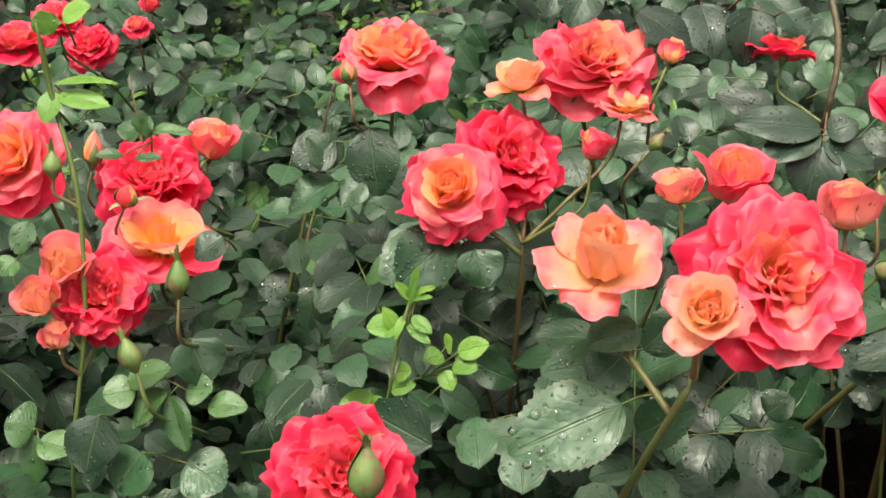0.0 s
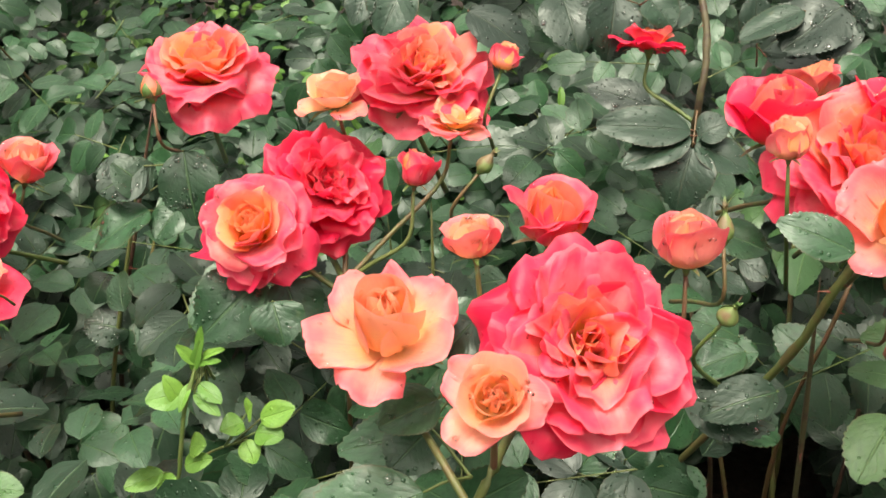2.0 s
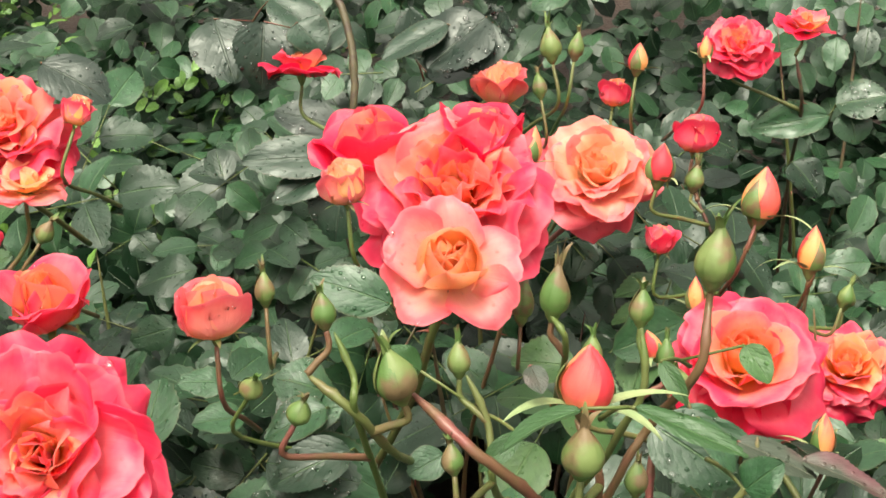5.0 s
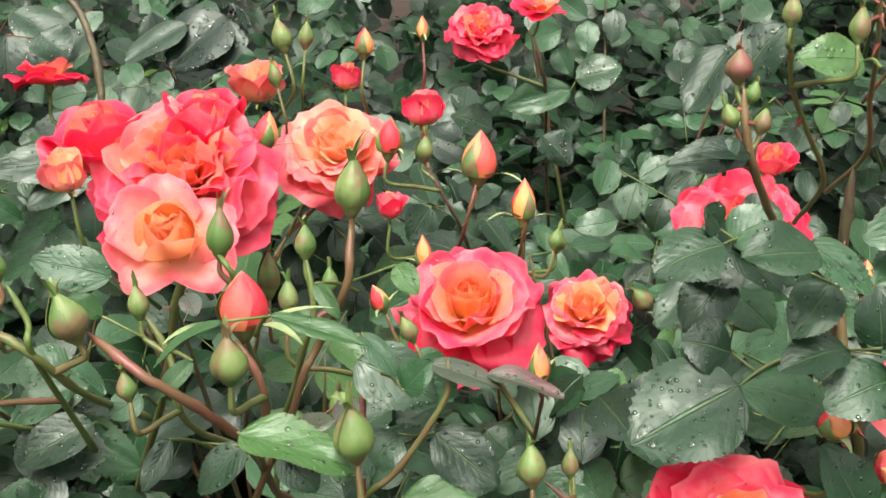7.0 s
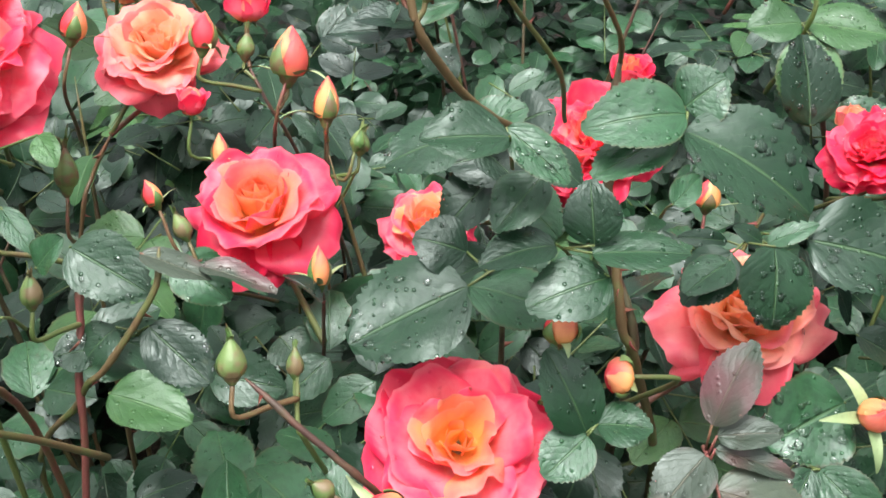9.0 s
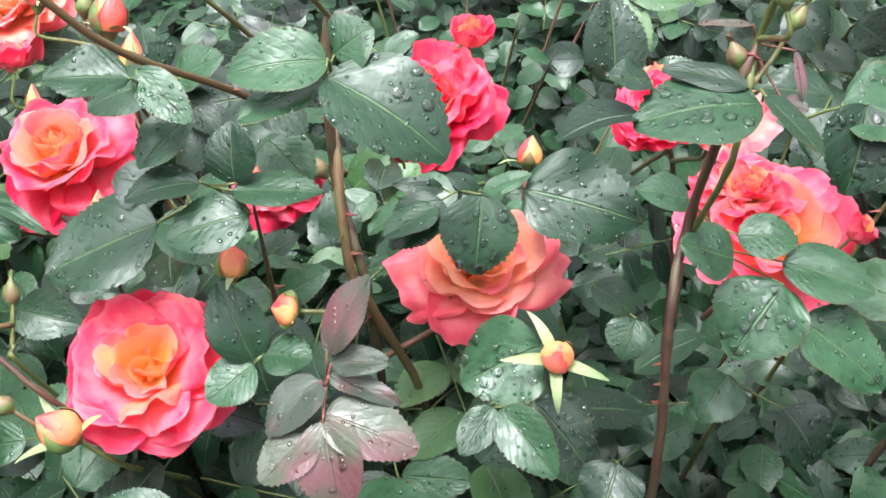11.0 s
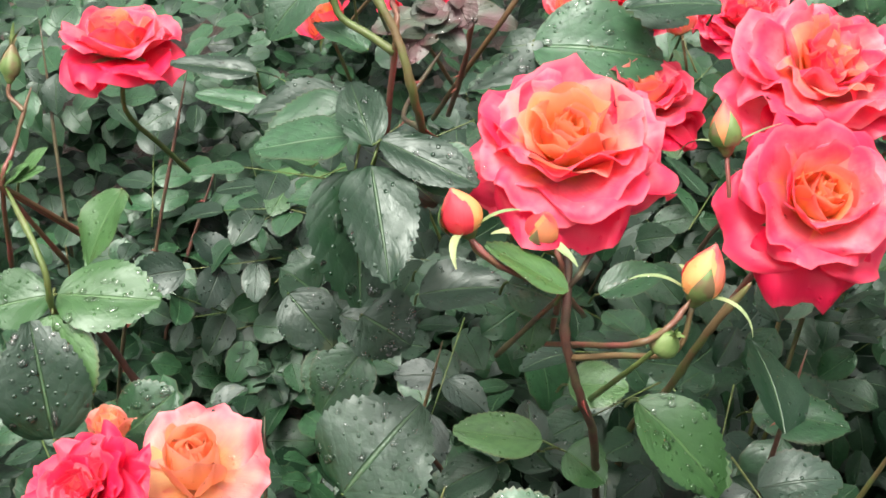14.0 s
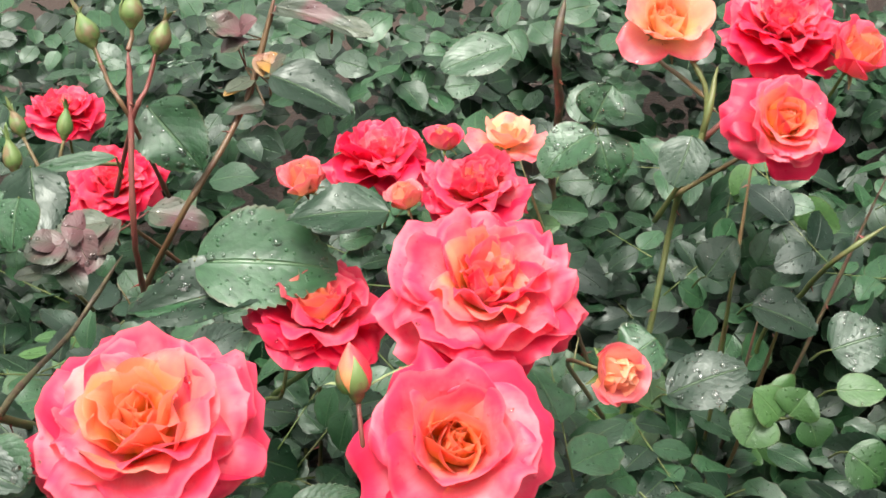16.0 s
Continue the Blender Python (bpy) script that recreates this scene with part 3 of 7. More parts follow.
def bloom(bush, style, middle, axis, size, tone, seed, node=None):
    """An open rose: petals in a golden-angle spiral on a green cup, with its stalk."""
    rng = random.Random(seed * 7 + 1)
    big = 0.5 * size
    axis = Vector(axis).normalized()
    made = []
    for n, a0, a1, a2, long, wide, rho, r0, ruffle, flat, q0 in STYLES[style]:
        for k in range(n):
            q = min(1.0, max(0.0, q0 + 0.14 * (k / n - 0.5)))
            jitter = rng.uniform(-1, 1) * (3 + 55 * ruffle) + 9 * (k / n - 0.5)
            leans = [radians(a) for a in (a0, a1 + jitter, a2 + 1.4 * jitter + rng.uniform(-10, 8) * q)]
            grown = rng.uniform(0.92, 1.08)
            v, f, uv = petal_arrays(big * long * grown, big * wide * rng.uniform(0.88, 1.12), leans, big * rho * rng.uniform(0.9, 1.15), ruffle * rng.uniform(0.6, 1.4), big * r0, rng, flat)
            w = len(made) * 2.39996 + rng.uniform(-0.25, 0.25)
            rot = np.array([[math.cos(w), -math.sin(w), 0], [math.sin(w), math.cos(w), 0], [0, 0, 1]])
            v = v @ rot.T
            v[:, 2] += big * 0.08 * (1 - q)
            made.append((v, f, uv, q))
    count = len(made)
    every = np.concatenate([v for v, *_ in made])
    grow = big / np.percentile(np.hypot(every[:, 0], every[:, 1]), 98.5)
    if style in ("half", "bud_open"):
        grow = min(grow, 1.7)
    low, high = np.percentile(every[:, 2], (3, 97)) * grow
    origin = Vector(middle) - axis * 0.5 * (low + high)
    m = axis_frame(origin, axis, rng.uniform(0, 6.28))
    cup = hang("bloom", calyx_mesh("bloom", 0.16 * big, 0.26 * big, SEPAL), bush, m)
    for v, f, uv, q in made:
        ring = np.tile((q * (0.62 + 0.45 * tone), 0.5 + 0.5 * (tone - 0.5)), (len(v), 1))
        hang("petal", mesh_of("petal", v * grow, f, PETAL if tone > 0.38 else PETAL_PALE, uv, ring), cup)
    for k in range(5):
        w = 2 * math.pi * k / 5 + rng.uniform(-0.2, 0.2)
        sm = sepal_mesh(0.75 * big, 0.2 * big, radians(75), radians(rng.uniform(95, 150)), rng, SEPAL, 0.08 * big)
        sm.transform(Matrix.Rotation(w, 4, "Z"))
        hang("sepal", sm, cup)
    spots = []
    for petal in list(cup.children)[-5 - min(count, 22):-5]:
        for _ in range(rng.randrange(2, 6)):
            poly = petal.data.polygons[rng.randrange(len(petal.data.polygons))]
            if poly.center[2] > 0.1 * big:
                n = Vector(poly.normal)
                n = n if n.z > 0 else -n
                spots.append((m @ Vector(poly.center), m.to_3x3() @ n, rng.choice((0.0006, 0.0009, 0.0012, 0.0017))))
    if spots:
        drops = bead_mesh(spots, rng)
        drops.transform(m.inverted())
        hang("rainwater", drops, cup, m, "clear beads of rain")["kind"] = "stuff"
    KEEP.append((Vector(middle), 0.5 * size))
    base = origin - axis * 0.26 * 0.5 * size
    PENDING.append((bush, base, axis, 0.0009 + 0.007 * size, 0.13, seed))
    return cup


def bud_wrap(kind, r, height, q, i):
    """One wrapped sepal or petal of a bud."""
    verts, uv = [], []
    rows, cols = 12, 7
    slim = 0.74 if kind == "green" else 0.86
    flare = {"green": 0.0, "tip": 0.07, "open": 0.16}[kind] * max(0.0, q - 0.35) * (0.5 + 0.5 * (i % 2)) * 1.5
    for c in range(cols):
        s = 2 * c / (cols - 1) - 1
        for k in range(rows):
            v = k / (rows - 1)
            swell = math.sin(math.pi * min(0.995, (0.19 + 0.81 * v) ** slim)) ** (1.05 if kind == "green" else 0.8)
            if kind == "green":
                rad = max(r * 0.82 * swell * (1.0 + 0.05 * s + 0.03 * (1 - s * s)), r * 0.06)
                ang = s * (0.84 - 0.06 * v) + 0.25 * v
                z = height * (0.90 + 0.05 * (i % 3)) * v
            elif i < 2:
                rad = r * 0.84 * swell
                ang = s * (1.9 - 0.5 * v) + 0.7 * v
                z = height * 0.96 * v * (1 - 0.10 * s * s * v)
            else:
                rad = r * (0.95 + 0.06 * s) * swell + r * flare * 2.2 * max(0.0, v - 0.55)
                ang = s * (1.32 - 0.22 * v) + 0.9 * v
                z = height * 0.93 * v * (1 - 0.12 * s * s * v)
            verts.append((rad * math.cos(ang), rad * math.sin(ang), z))
            uv.append((0.5 + 0.5 * s, v))
    w = i * (2 * math.pi / 5 if kind == "green" else 2 * math.pi / 3)
    rot = np.array([[math.cos(w), -math.sin(w), 0], [math.sin(w), math.cos(w), 0], [0, 0, 1]])
    return np.array(verts) @ rot.T, grid_faces(cols, rows), uv


def hugging_sepal(r, height, reach, turn, material):
    """A sepal still pressed to its bud, broad below and pointed above."""
    verts, rows, cols = [], 10, 5
    for c in range(cols):
        s = 2 * c / (cols - 1) - 1
        for k in range(rows):
            v = k / (rows - 1)
            h = v * reach
            rad = r * 1.05 * math.sin(math.pi * min(0.995, (0.19 + 0.81 * h) ** 0.86)) ** 0.8 * (1 + 0.05 * (1 - s * s)) + 0.0003
            ang = turn + s * 0.66 * (1 - v) ** 0.75
            verts.append((rad * math.cos(ang), rad * math.sin(ang), height * 0.90 * h))
    return mesh_of("sepal", verts, grid_faces(cols, rows), material)


def bud(bush, kind, middle, axis, width, height, tone, seed, node=None, sepals=1.0):
    """A bud: green and closed, showing a coloured tip, or opening, with pointed sepals and a stalk."""
    rng = random.Random(seed * 11 + 3)
    axis = Vector(axis).normalized()
    r = 0.5 * width
    flush = tone > 0.5 and kind == "green"
    skin = SEPAL_RED if flush else SEPAL
    origin = Vector(middle) - axis * 0.42 * height
    m = axis_frame(origin, axis, rng.uniform(0, 6.28))
    body = hang("bud", calyx_mesh("bud", (0.72 if kind == "green" else 0.74) * r, 0.26 * height, skin), bush, m)
    count = 5
    for i in range(count):
        q = i / (count - 1)
        verts, faces, uv = bud_wrap(kind, r, height, q, i)
        if kind == "green":
            hang("sepal", mesh_of("sepal", verts, faces, skin, uv), body)
        else:
            ring = np.tile((0.20 + 0.75 * (i % 3) / 2, 0.42 + 0.35 * tone), (len(verts), 1))
            hang("petal", mesh_of("petal", verts, faces, PETAL_BUD, uv, ring), body)
    for k in range(5):
        w = 2 * math.pi * k / 5 + rng.uniform(-0.25, 0.25)
        if kind == "green":
            lean0, lean1, long = radians(rng.uniform(-4, 8)), radians(rng.choice((5, 20, 45, 85))), height * rng.uniform(0.28, 0.65) * (0.5 + 0.5 * sepals)
            sm = sepal_mesh(long, 0.42 * r, lean0, lean1, rng, skin, r * 0.10)
            sm.transform(Matrix.Translation((0, 0, 0.76 * height)) @ Matrix.Rotation(w, 4, "Z"))
        elif k in ((0, 2, 3) if kind == "tip" and sepals < 1.5 else (1,) if sepals > 2.0 else (1, 3)):
            sm = hugging_sepal(r, height, rng.uniform(0.55, 0.85), w, SEPAL)
        else:
            lean1 = radians(rng.choice((75, 95, 120, 150)))
            sm = sepal_mesh(height * (0.55 + 0.35 * sepals), (0.85 if sepals > 2.0 else 0.62) * r, radians(62), lean1, rng, SEPAL_LONG, r * 0.55)
            sm.transform(Matrix.Rotation(w, 4, "Z"))
        hang("sepal", sm, body)
    KEEP.append((Vector(middle), 0.45 * max(width, height)))
    base = origin - axis * 0.20 * height
    radius = 0.0007 + 0.026 * width
    if node == "cane":
        PENDING.append((bush, base, axis, radius, 0.09, seed))
    else:
        PENDING.append((bush, base, axis, radius, 0.06, seed))
    return body


def join_buds():
    """Carry the stalk of each bloom and bud to the nearest cane of its bush, or back under the leaves."""
    for bush, base, axis, radius, limit, seed in PENDING:
        rng = random.Random(seed)
        spots = [p for b, path in WAYS if b == bush for p in path if p.z < base.z - 0.65 * (p.xy - base.xy).length - 0.004]
        end = min(spots, key=lambda p: (p - base).length) if spots else None
        if end is None or (end - base).length > limit:
            end = base + Vector((rng.uniform(-0.04, 0.04), rng.uniform(0.07, 0.10), -rng.uniform(0.08, 0.12)))
        stalk(bush, base, axis, end, radius, (STEM_RED, STEM_OLIVE, STEM_GREEN, STEM_OLIVE)[seed % 4])


# ---- the ground ----
def ground_sheet():
    xs = np.concatenate((np.linspace(-300, -3, 8), np.linspace(-2.5, 3.5, 90), np.linspace(4, 300, 8)))
    ys = np.concatenate((np.linspace(-300, -1.5, 8), np.linspace(-1, 4.0, 76), np.linspace(4.5, 300, 8)))
    verts = []
    for y in ys:
        for x in xs:
            near = 1.0 if -2.6 < x < 3.6 and -1.1 < y < 4.1 else 0.0
            h = near * (0.025 * noise.noise((x * 3, y * 3, 0)) + 0.012 * noise.noise((x * 14, y * 14, 3)))
            verts.append((x, y, h))
    me = mesh_of("ground", verts, grid_faces(len(ys), len(xs)), SOIL)
    tagged(new("ground", me), "wet dark brown crumbly soil of the rose bed", "soil", kind="structure")


ground_sheet()


# ---- the bushes ----
def rose_bush(x, y, label):
    ob = tagged(new("rose_bush"), label, "rose bush", "rose bushes of the bed")
    ob.matrix_basis = Matrix.Translation((x, y, 0.0))
    WHERE[ob] = ob.matrix_basis.copy()
    return ob


bush_a = rose_bush(-0.42, 0.85, "low rose bush with pale coral blooms and a green shoot")
bush_b = rose_bush(-0.05, 0.85, "rose bush with coral-pink ruffled blooms and wet dark leaves")
bush_c = rose_bush(0.24, 0.85, "rose bush with a tight coral bloom cluster and many green buds")
bush_d = rose_bush(0.52, 0.80, "rose bush with orange-centred pink blooms and long bud stalks")
bush_e = rose_bush(0.78, 0.85, "rose bush with leafy thorny canes before red and pink blooms")
bush_f = rose_bush(1.12, 0.92, "rose bush with three large pink-orange blooms and droplet-covered leaves")
bush_g = rose_bush(1.12, 1.40, "rose bush behind with red and coral blooms among dark leaves")
bush_h = rose_bush(1.48, 1.22, "rose bush with a coral bloom cluster on a thorny green cane")
bush_i = rose_bush(0.62, 1.38, "rose bush behind with small coral blooms over glossy leaves")


# the low bush with pale open blooms and a tall green shoot
bloom(bush_a, 'open', (-0.484, 0.661, 0.500), (0.046, -0.730, 0.682), 0.082, 0.45, 1)
bloom(bush_a, 'ruffled', (-0.486, 0.867, 0.407), (0.197, -0.504, 0.841), 0.099, 0.95, 2)
bloom(bush_a, 'half', (-0.449, 0.924, 0.429), (0.156, 0.123, 0.980), 0.051, 0.35, 3)
bloom(bush_a, 'loose', (-0.419, 0.759, 0.404), (0.098, -0.125, 0.987), 0.102, 0.45, 4)
bloom(bush_a, 'ruffled', (-0.393, 0.618, 0.425), (0.148, -0.708, 0.690), 0.066, 0.85, 5)
bloom(bush_a, 'half', (-0.420, 0.585, 0.432), (-0.147, -0.450, 0.881), 0.033, 0.25, 6)
bloom(bush_a, 'half', (-0.414, 0.612, 0.447), (0.096, -0.533, 0.841), 0.042, 0.3, 7)
bloom(bush_a, 'bud_open', (-0.406, 0.583, 0.407), (-0.176, 0.077, 0.981), 0.024, 0.35, 8)
bud(bush_a, 'green', (-0.313, 0.585, 0.469), (-0.104, 0.223, 0.969), 0.0184, 0.0236, 0.4, 9)
bud(bush_a, 'green', (-0.337, 0.557, 0.422), (-0.394, 0.116, 0.912), 0.0184, 0.0221, 0.4, 10)
bud(bush_a, 'tip', (-0.535, 0.855, 0.434), (-0.030, 0.337, 0.941), 0.0177, 0.0312, 0.2, 11)
bud(bush_a, 'tip', (-0.446, 0.756, 0.439), (0.270, 0.047, 0.962), 0.0186, 0.0186, 0.1, 12)
bud(bush_a, 'green', (-0.422, 0.622, 0.519), (-0.104, 0.223, 0.969), 0.0154, 0.0177, 0.4, 13)
cane(bush_a, [(-0.441, 0.649, 0.607), (-0.433, 0.648, 0.553), (-0.409, 0.628, 0.501), (-0.395, 0.601, 0.415), (-0.396, 0.567, 0.298)], 0.0045, 0.0025, 0.9, 14, thorns=0, ground=True)
leaf(bush_a, 0.95, (0.092, -0.520, 0.849), 15, leaflets=[
    ((-0.430, 0.650, 0.557), (-0.392, 0.651, 0.555), 0.019),
    ((-0.432, 0.651, 0.559), (-0.435, 0.635, 0.542), 0.018),
    ((-0.434, 0.652, 0.564), (-0.390, 0.659, 0.571), 0.007)])
leaf(bush_a, 0.95, (0.092, -0.520, 0.849), 16, leaflets=[
    ((-0.442, 0.666, 0.595), (-0.448, 0.665, 0.611), 0.019),
    ((-0.436, 0.673, 0.606), (-0.415, 0.675, 0.616), 0.021)])
leaf(bush_a, 0.75, (0.092, -0.520, 0.849), 17, leaflets=[
    ((-0.442, 0.779, 0.484), (-0.436, 0.781, 0.501), 0.023),
    ((-0.434, 0.782, 0.488), (-0.399, 0.785, 0.491), 0.013),
    ((-0.444, 0.779, 0.485), (-0.459, 0.771, 0.490), 0.022),
    ((-0.444, 0.770, 0.467), (-0.420, 0.770, 0.470), 0.011),
    ((-0.455, 0.768, 0.468), (-0.473, 0.758, 0.471), 0.013)])
leaf(bush_a, 0.85, (0.092, -0.520, 0.849), 18, stem=(-0.361, 0.587, 0.393), leaflets=[
    ((-0.344, 0.574, 0.381), (-0.362, 0.562, 0.380), 0.026),
    ((-0.350, 0.575, 0.386), (-0.321, 0.581, 0.400), 0.025),
    ((-0.325, 0.579, 0.382), (-0.341, 0.558, 0.362), 0.024),
    ((-0.321, 0.578, 0.379), (-0.302, 0.561, 0.348), 0.021),
    ((-0.310, 0.582, 0.383), (-0.291, 0.582, 0.387), 0.023)])
leaf(bush_a, 0.85, (0.092, -0.520, 0.849), 19, leaflets=[
    ((-0.294, 0.582, 0.375), (-0.267, 0.583, 0.378), 0.021)])
leaf(bush_a, 0.8, (0.092, -0.520, 0.849), 20, leaflets=[
    ((-0.407, 0.546, 0.354), (-0.423, 0.539, 0.362), 0.037),
    ((-0.408, 0.544, 0.350), (-0.398, 0.527, 0.324), 0.019),
    ((-0.402, 0.543, 0.347), (-0.376, 0.542, 0.345), 0.025)])
leaf(bush_a, 0.8, (0.092, -0.520, 0.849), 21, leaflets=[
    ((-0.432, 0.602, 0.482), (-0.432, 0.586, 0.464), 0.019),
    ((-0.435, 0.589, 0.458), (-0.442, 0.578, 0.451), 0.020)])
leaf(bush_a, 0.5, (0.092, -0.520, 0.849), 22, leaflets=[
    ((-0.359, 0.551, 0.372), (-0.359, 0.528, 0.340), 0.040)])
leaf(bush_a, 0.5, (0.092, -0.520, 0.849), 23, leaflets=[
    ((-0.316, 0.602, 0.411), (-0.296, 0.588, 0.387), 0.040)])
leaf(bush_a, 0.5, (0.092, -0.520, 0.849), 24, leaflets=[
    ((-0.308, 0.644, 0.471), (-0.323, 0.629, 0.460), 0.027)])
bloom(bush_a, 'open', (-0.671, 0.954, 0.497), (0.022, -0.267, 0.963), 0.062, 0.8, 25)
bloom(bush_a, 'ruffled', (-0.693, 1.060, 0.494), (0.022, -0.267, 0.963), 0.055, 0.9, 26)
bloom(bush_a, 'ruffled', (-0.738, 1.194, 0.425), (0.096, -0.533, 0.841), 0.062, 0.95, 27)
bloom(bush_a, 'open', (-0.685, 1.215, 0.451), (0.022, -0.267, 0.963), 0.038, 0.7, 28)
bloom(bush_a, 'half', (-0.694, 1.269, 0.464), (0.022, -0.267, 0.963), 0.029, 0.7, 29)

# the bush with the large ruffled bloom
bloom(bush_b, 'ruffled', (0.052, 0.535, 0.554), (0.221, -0.660, 0.718), 0.090, 0.62, 30, node=(0.020, 0.600, 0.400))
bloom(bush_b, 'cup', (-0.038, 0.531, 0.554), (-0.034, -0.406, 0.913), 0.067, 0.26, 31, node=(0.020, 0.600, 0.400))
bloom(bush_b, 'cupsmall', (0.018, 0.481, 0.556), (0.046, -0.665, 0.745), 0.042, 0.22, 32, node=(0.020, 0.600, 0.400))
bloom(bush_b, 'open', (-0.157, 0.691, 0.514), (-0.045, -0.718, 0.695), 0.072, 0.4, 33, node=(-0.100, 0.780, 0.420))
bloom(bush_b, 'ruffled', (-0.126, 0.745, 0.521), (0.451, -0.517, 0.728), 0.080, 1.0, 34, node=(-0.100, 0.780, 0.420))
bloom(bush_b, 'ruffled', (-0.080, 0.811, 0.581), (0.151, -0.388, 0.909), 0.090, 0.45, 35, node=(-0.100, 0.780, 0.420))
bloom(bush_b, 'cupsmall', (-0.129, 0.772, 0.571), (-0.164, -0.114, 0.980), 0.052, 0.25, 36, node=(-0.100, 0.780, 0.420))
bloom(bush_b, 'loose', (-0.051, 0.776, 0.561), (0.176, 0.064, 0.982), 0.048, 0.15, 37, node=(-0.100, 0.780, 0.420))
bloom(bush_b, 'bud_open', (-0.067, 0.733, 0.542), (0.039, 0.261, 0.964), 0.029, 0.6, 38, node=(-0.100, 0.780, 0.420))
bloom(bush_b, 'full', (-0.256, 0.868, 0.550), (0.017, -0.236, 0.972), 0.098, 0.5, 39, node=(-0.100, 0.780, 0.420))
bud(bush_b, 'tip', (-0.277, 0.818, 0.548), (-0.276, 0.315, 0.908), 0.0141, 0.0181, 0.1, 40, node=(-0.100, 0.780, 0.420))
bloom(bush_b, 'bud_open', (-0.025, 0.805, 0.595), (0.230, 0.383, 0.895), 0.022, 0.4, 41, node=(-0.100, 0.780, 0.420))
bloom(bush_b, 'half', (0.024, 0.620, 0.573), (0.004, -0.160, 0.987), 0.045, 0.4, 42, node=(0.020, 0.600, 0.400))
bloom(bush_b, 'half', (-0.004, 0.554, 0.588), (-0.203, 0.116, 0.972), 0.028, 0.2, 43, node=(0.020, 0.600, 0.400))
bloom(bush_b, 'bud_open', (0.094, 0.642, 0.556), (-0.050, 0.145, 0.988), 0.037, 0.35, 44, node=(0.020, 0.600, 0.400))
bud(bush_b, 'green', (0.113, 0.670, 0.555), (-0.086, 0.356, 0.931), 0.0124, 0.0166, 0.3, 45, node=(0.020, 0.600, 0.400), sepals=1.4)
bud(bush_b, 'green', (0.117, 0.616, 0.532), (0.357, -0.231, 0.905), 0.0133, 0.0122, 0.3, 46, node=(0.020, 0.600, 0.400))
bud(bush_b, 'green', (-0.024, 0.734, 0.551), (0.510, 0.148, 0.847), 0.0121, 0.0134, 0.3, 47, node=(-0.100, 0.780, 0.420))
bloom(bush_b, 'ruffled', (-0.142, 0.414, 0.471), (0.138, -0.675, 0.725), 0.068, 0.85, 48)
bud(bush_b, 'green', (-0.119, 0.383, 0.502), (-0.085, 0.227, 0.970), 0.0200, 0.0250, 0.3, 49)
bloom(bush_b, 'loose', (0.066, 1.030, 0.552), (-0.020, 0.330, 0.944), 0.061, 0.72, 50)
cane(bush_b, [(0.030, 0.542, 0.519), (0.022, 0.571, 0.489), (0.015, 0.499, 0.500), (-0.008, 0.529, 0.409)], 0.005, 0.004, 0.45, 51, thorns=3, ground=True)
cane(bush_b, [(-0.109, 0.719, 0.466), (-0.109, 0.728, 0.391), (-0.113, 0.749, 0.295)], 0.004, 0.0035, 0.4, 52, thorns=2, ground=True)
cane(bush_b, [(0.211, 0.753, 0.524), (0.193, 0.745, 0.492), (0.172, 0.769, 0.414), (0.111, 0.852, 0.243)], 0.0065, 0.005, 0.6, 53, thorns=4, ground=True)
leaf(bush_b, 0.45, (0.092, -0.520, 0.849), 54, stem=(0.003, 0.539, 0.470), leaflets=[
    ((-0.017, 0.523, 0.470), (-0.072, 0.492, 0.445), 0.050)])
leaf(bush_b, 0.45, (0.092, -0.520, 0.849), 55, stem=(0.003, 0.539, 0.470), leaflets=[
    ((-0.016, 0.569, 0.471), (-0.066, 0.550, 0.468), 0.030),
    ((-0.011, 0.591, 0.467), (0.006, 0.599, 0.489), 0.029),
    ((-0.038, 0.587, 0.472), (-0.024, 0.594, 0.492), 0.025)])
leaf(bush_b, 0.45, (0.092, -0.520, 0.849), 56, leaflets=[
    ((-0.153, 0.691, 0.478), (-0.185, 0.662, 0.446), 0.048),
    ((-0.140, 0.694, 0.477), (-0.122, 0.677, 0.446), 0.040)])
leaf(bush_b, 1.0, (0.092, -0.520, 0.849), 57, leaflets=[
    ((-0.162, 0.595, 0.461), (-0.164, 0.582, 0.451), 0.006),
    ((-0.165, 0.592, 0.456), (-0.182, 0.581, 0.456), 0.018),
    ((-0.161, 0.598, 0.467), (-0.157, 0.601, 0.485), 0.006),
    ((-0.157, 0.596, 0.461), (-0.142, 0.590, 0.455), 0.010),
    ((-0.165, 0.589, 0.451), (-0.173, 0.589, 0.468), 0.011),
    ((-0.157, 0.602, 0.474), (-0.144, 0.602, 0.482), 0.005)])
leaf(bush_b, 0.95, (0.092, -0.520, 0.849), 58, leaflets=[
    ((-0.139, 0.612, 0.427), (-0.150, 0.603, 0.427), 0.017),
    ((-0.138, 0.614, 0.432), (-0.134, 0.612, 0.440), 0.016),
    ((-0.130, 0.615, 0.429), (-0.110, 0.617, 0.438), 0.016),
    ((-0.132, 0.611, 0.422), (-0.115, 0.609, 0.424), 0.017),
    ((-0.137, 0.608, 0.418), (-0.129, 0.599, 0.410), 0.013),
    ((-0.167, 0.599, 0.415), (-0.157, 0.597, 0.420), 0.015),
    ((-0.169, 0.594, 0.405), (-0.153, 0.595, 0.412), 0.012)])
leaf(bush_b, 0.95, (0.092, -0.520, 0.849), 59, leaflets=[
    ((-0.180, 0.590, 0.401), (-0.198, 0.576, 0.397), 0.015),
    ((-0.183, 0.587, 0.397), (-0.170, 0.584, 0.400), 0.012)])
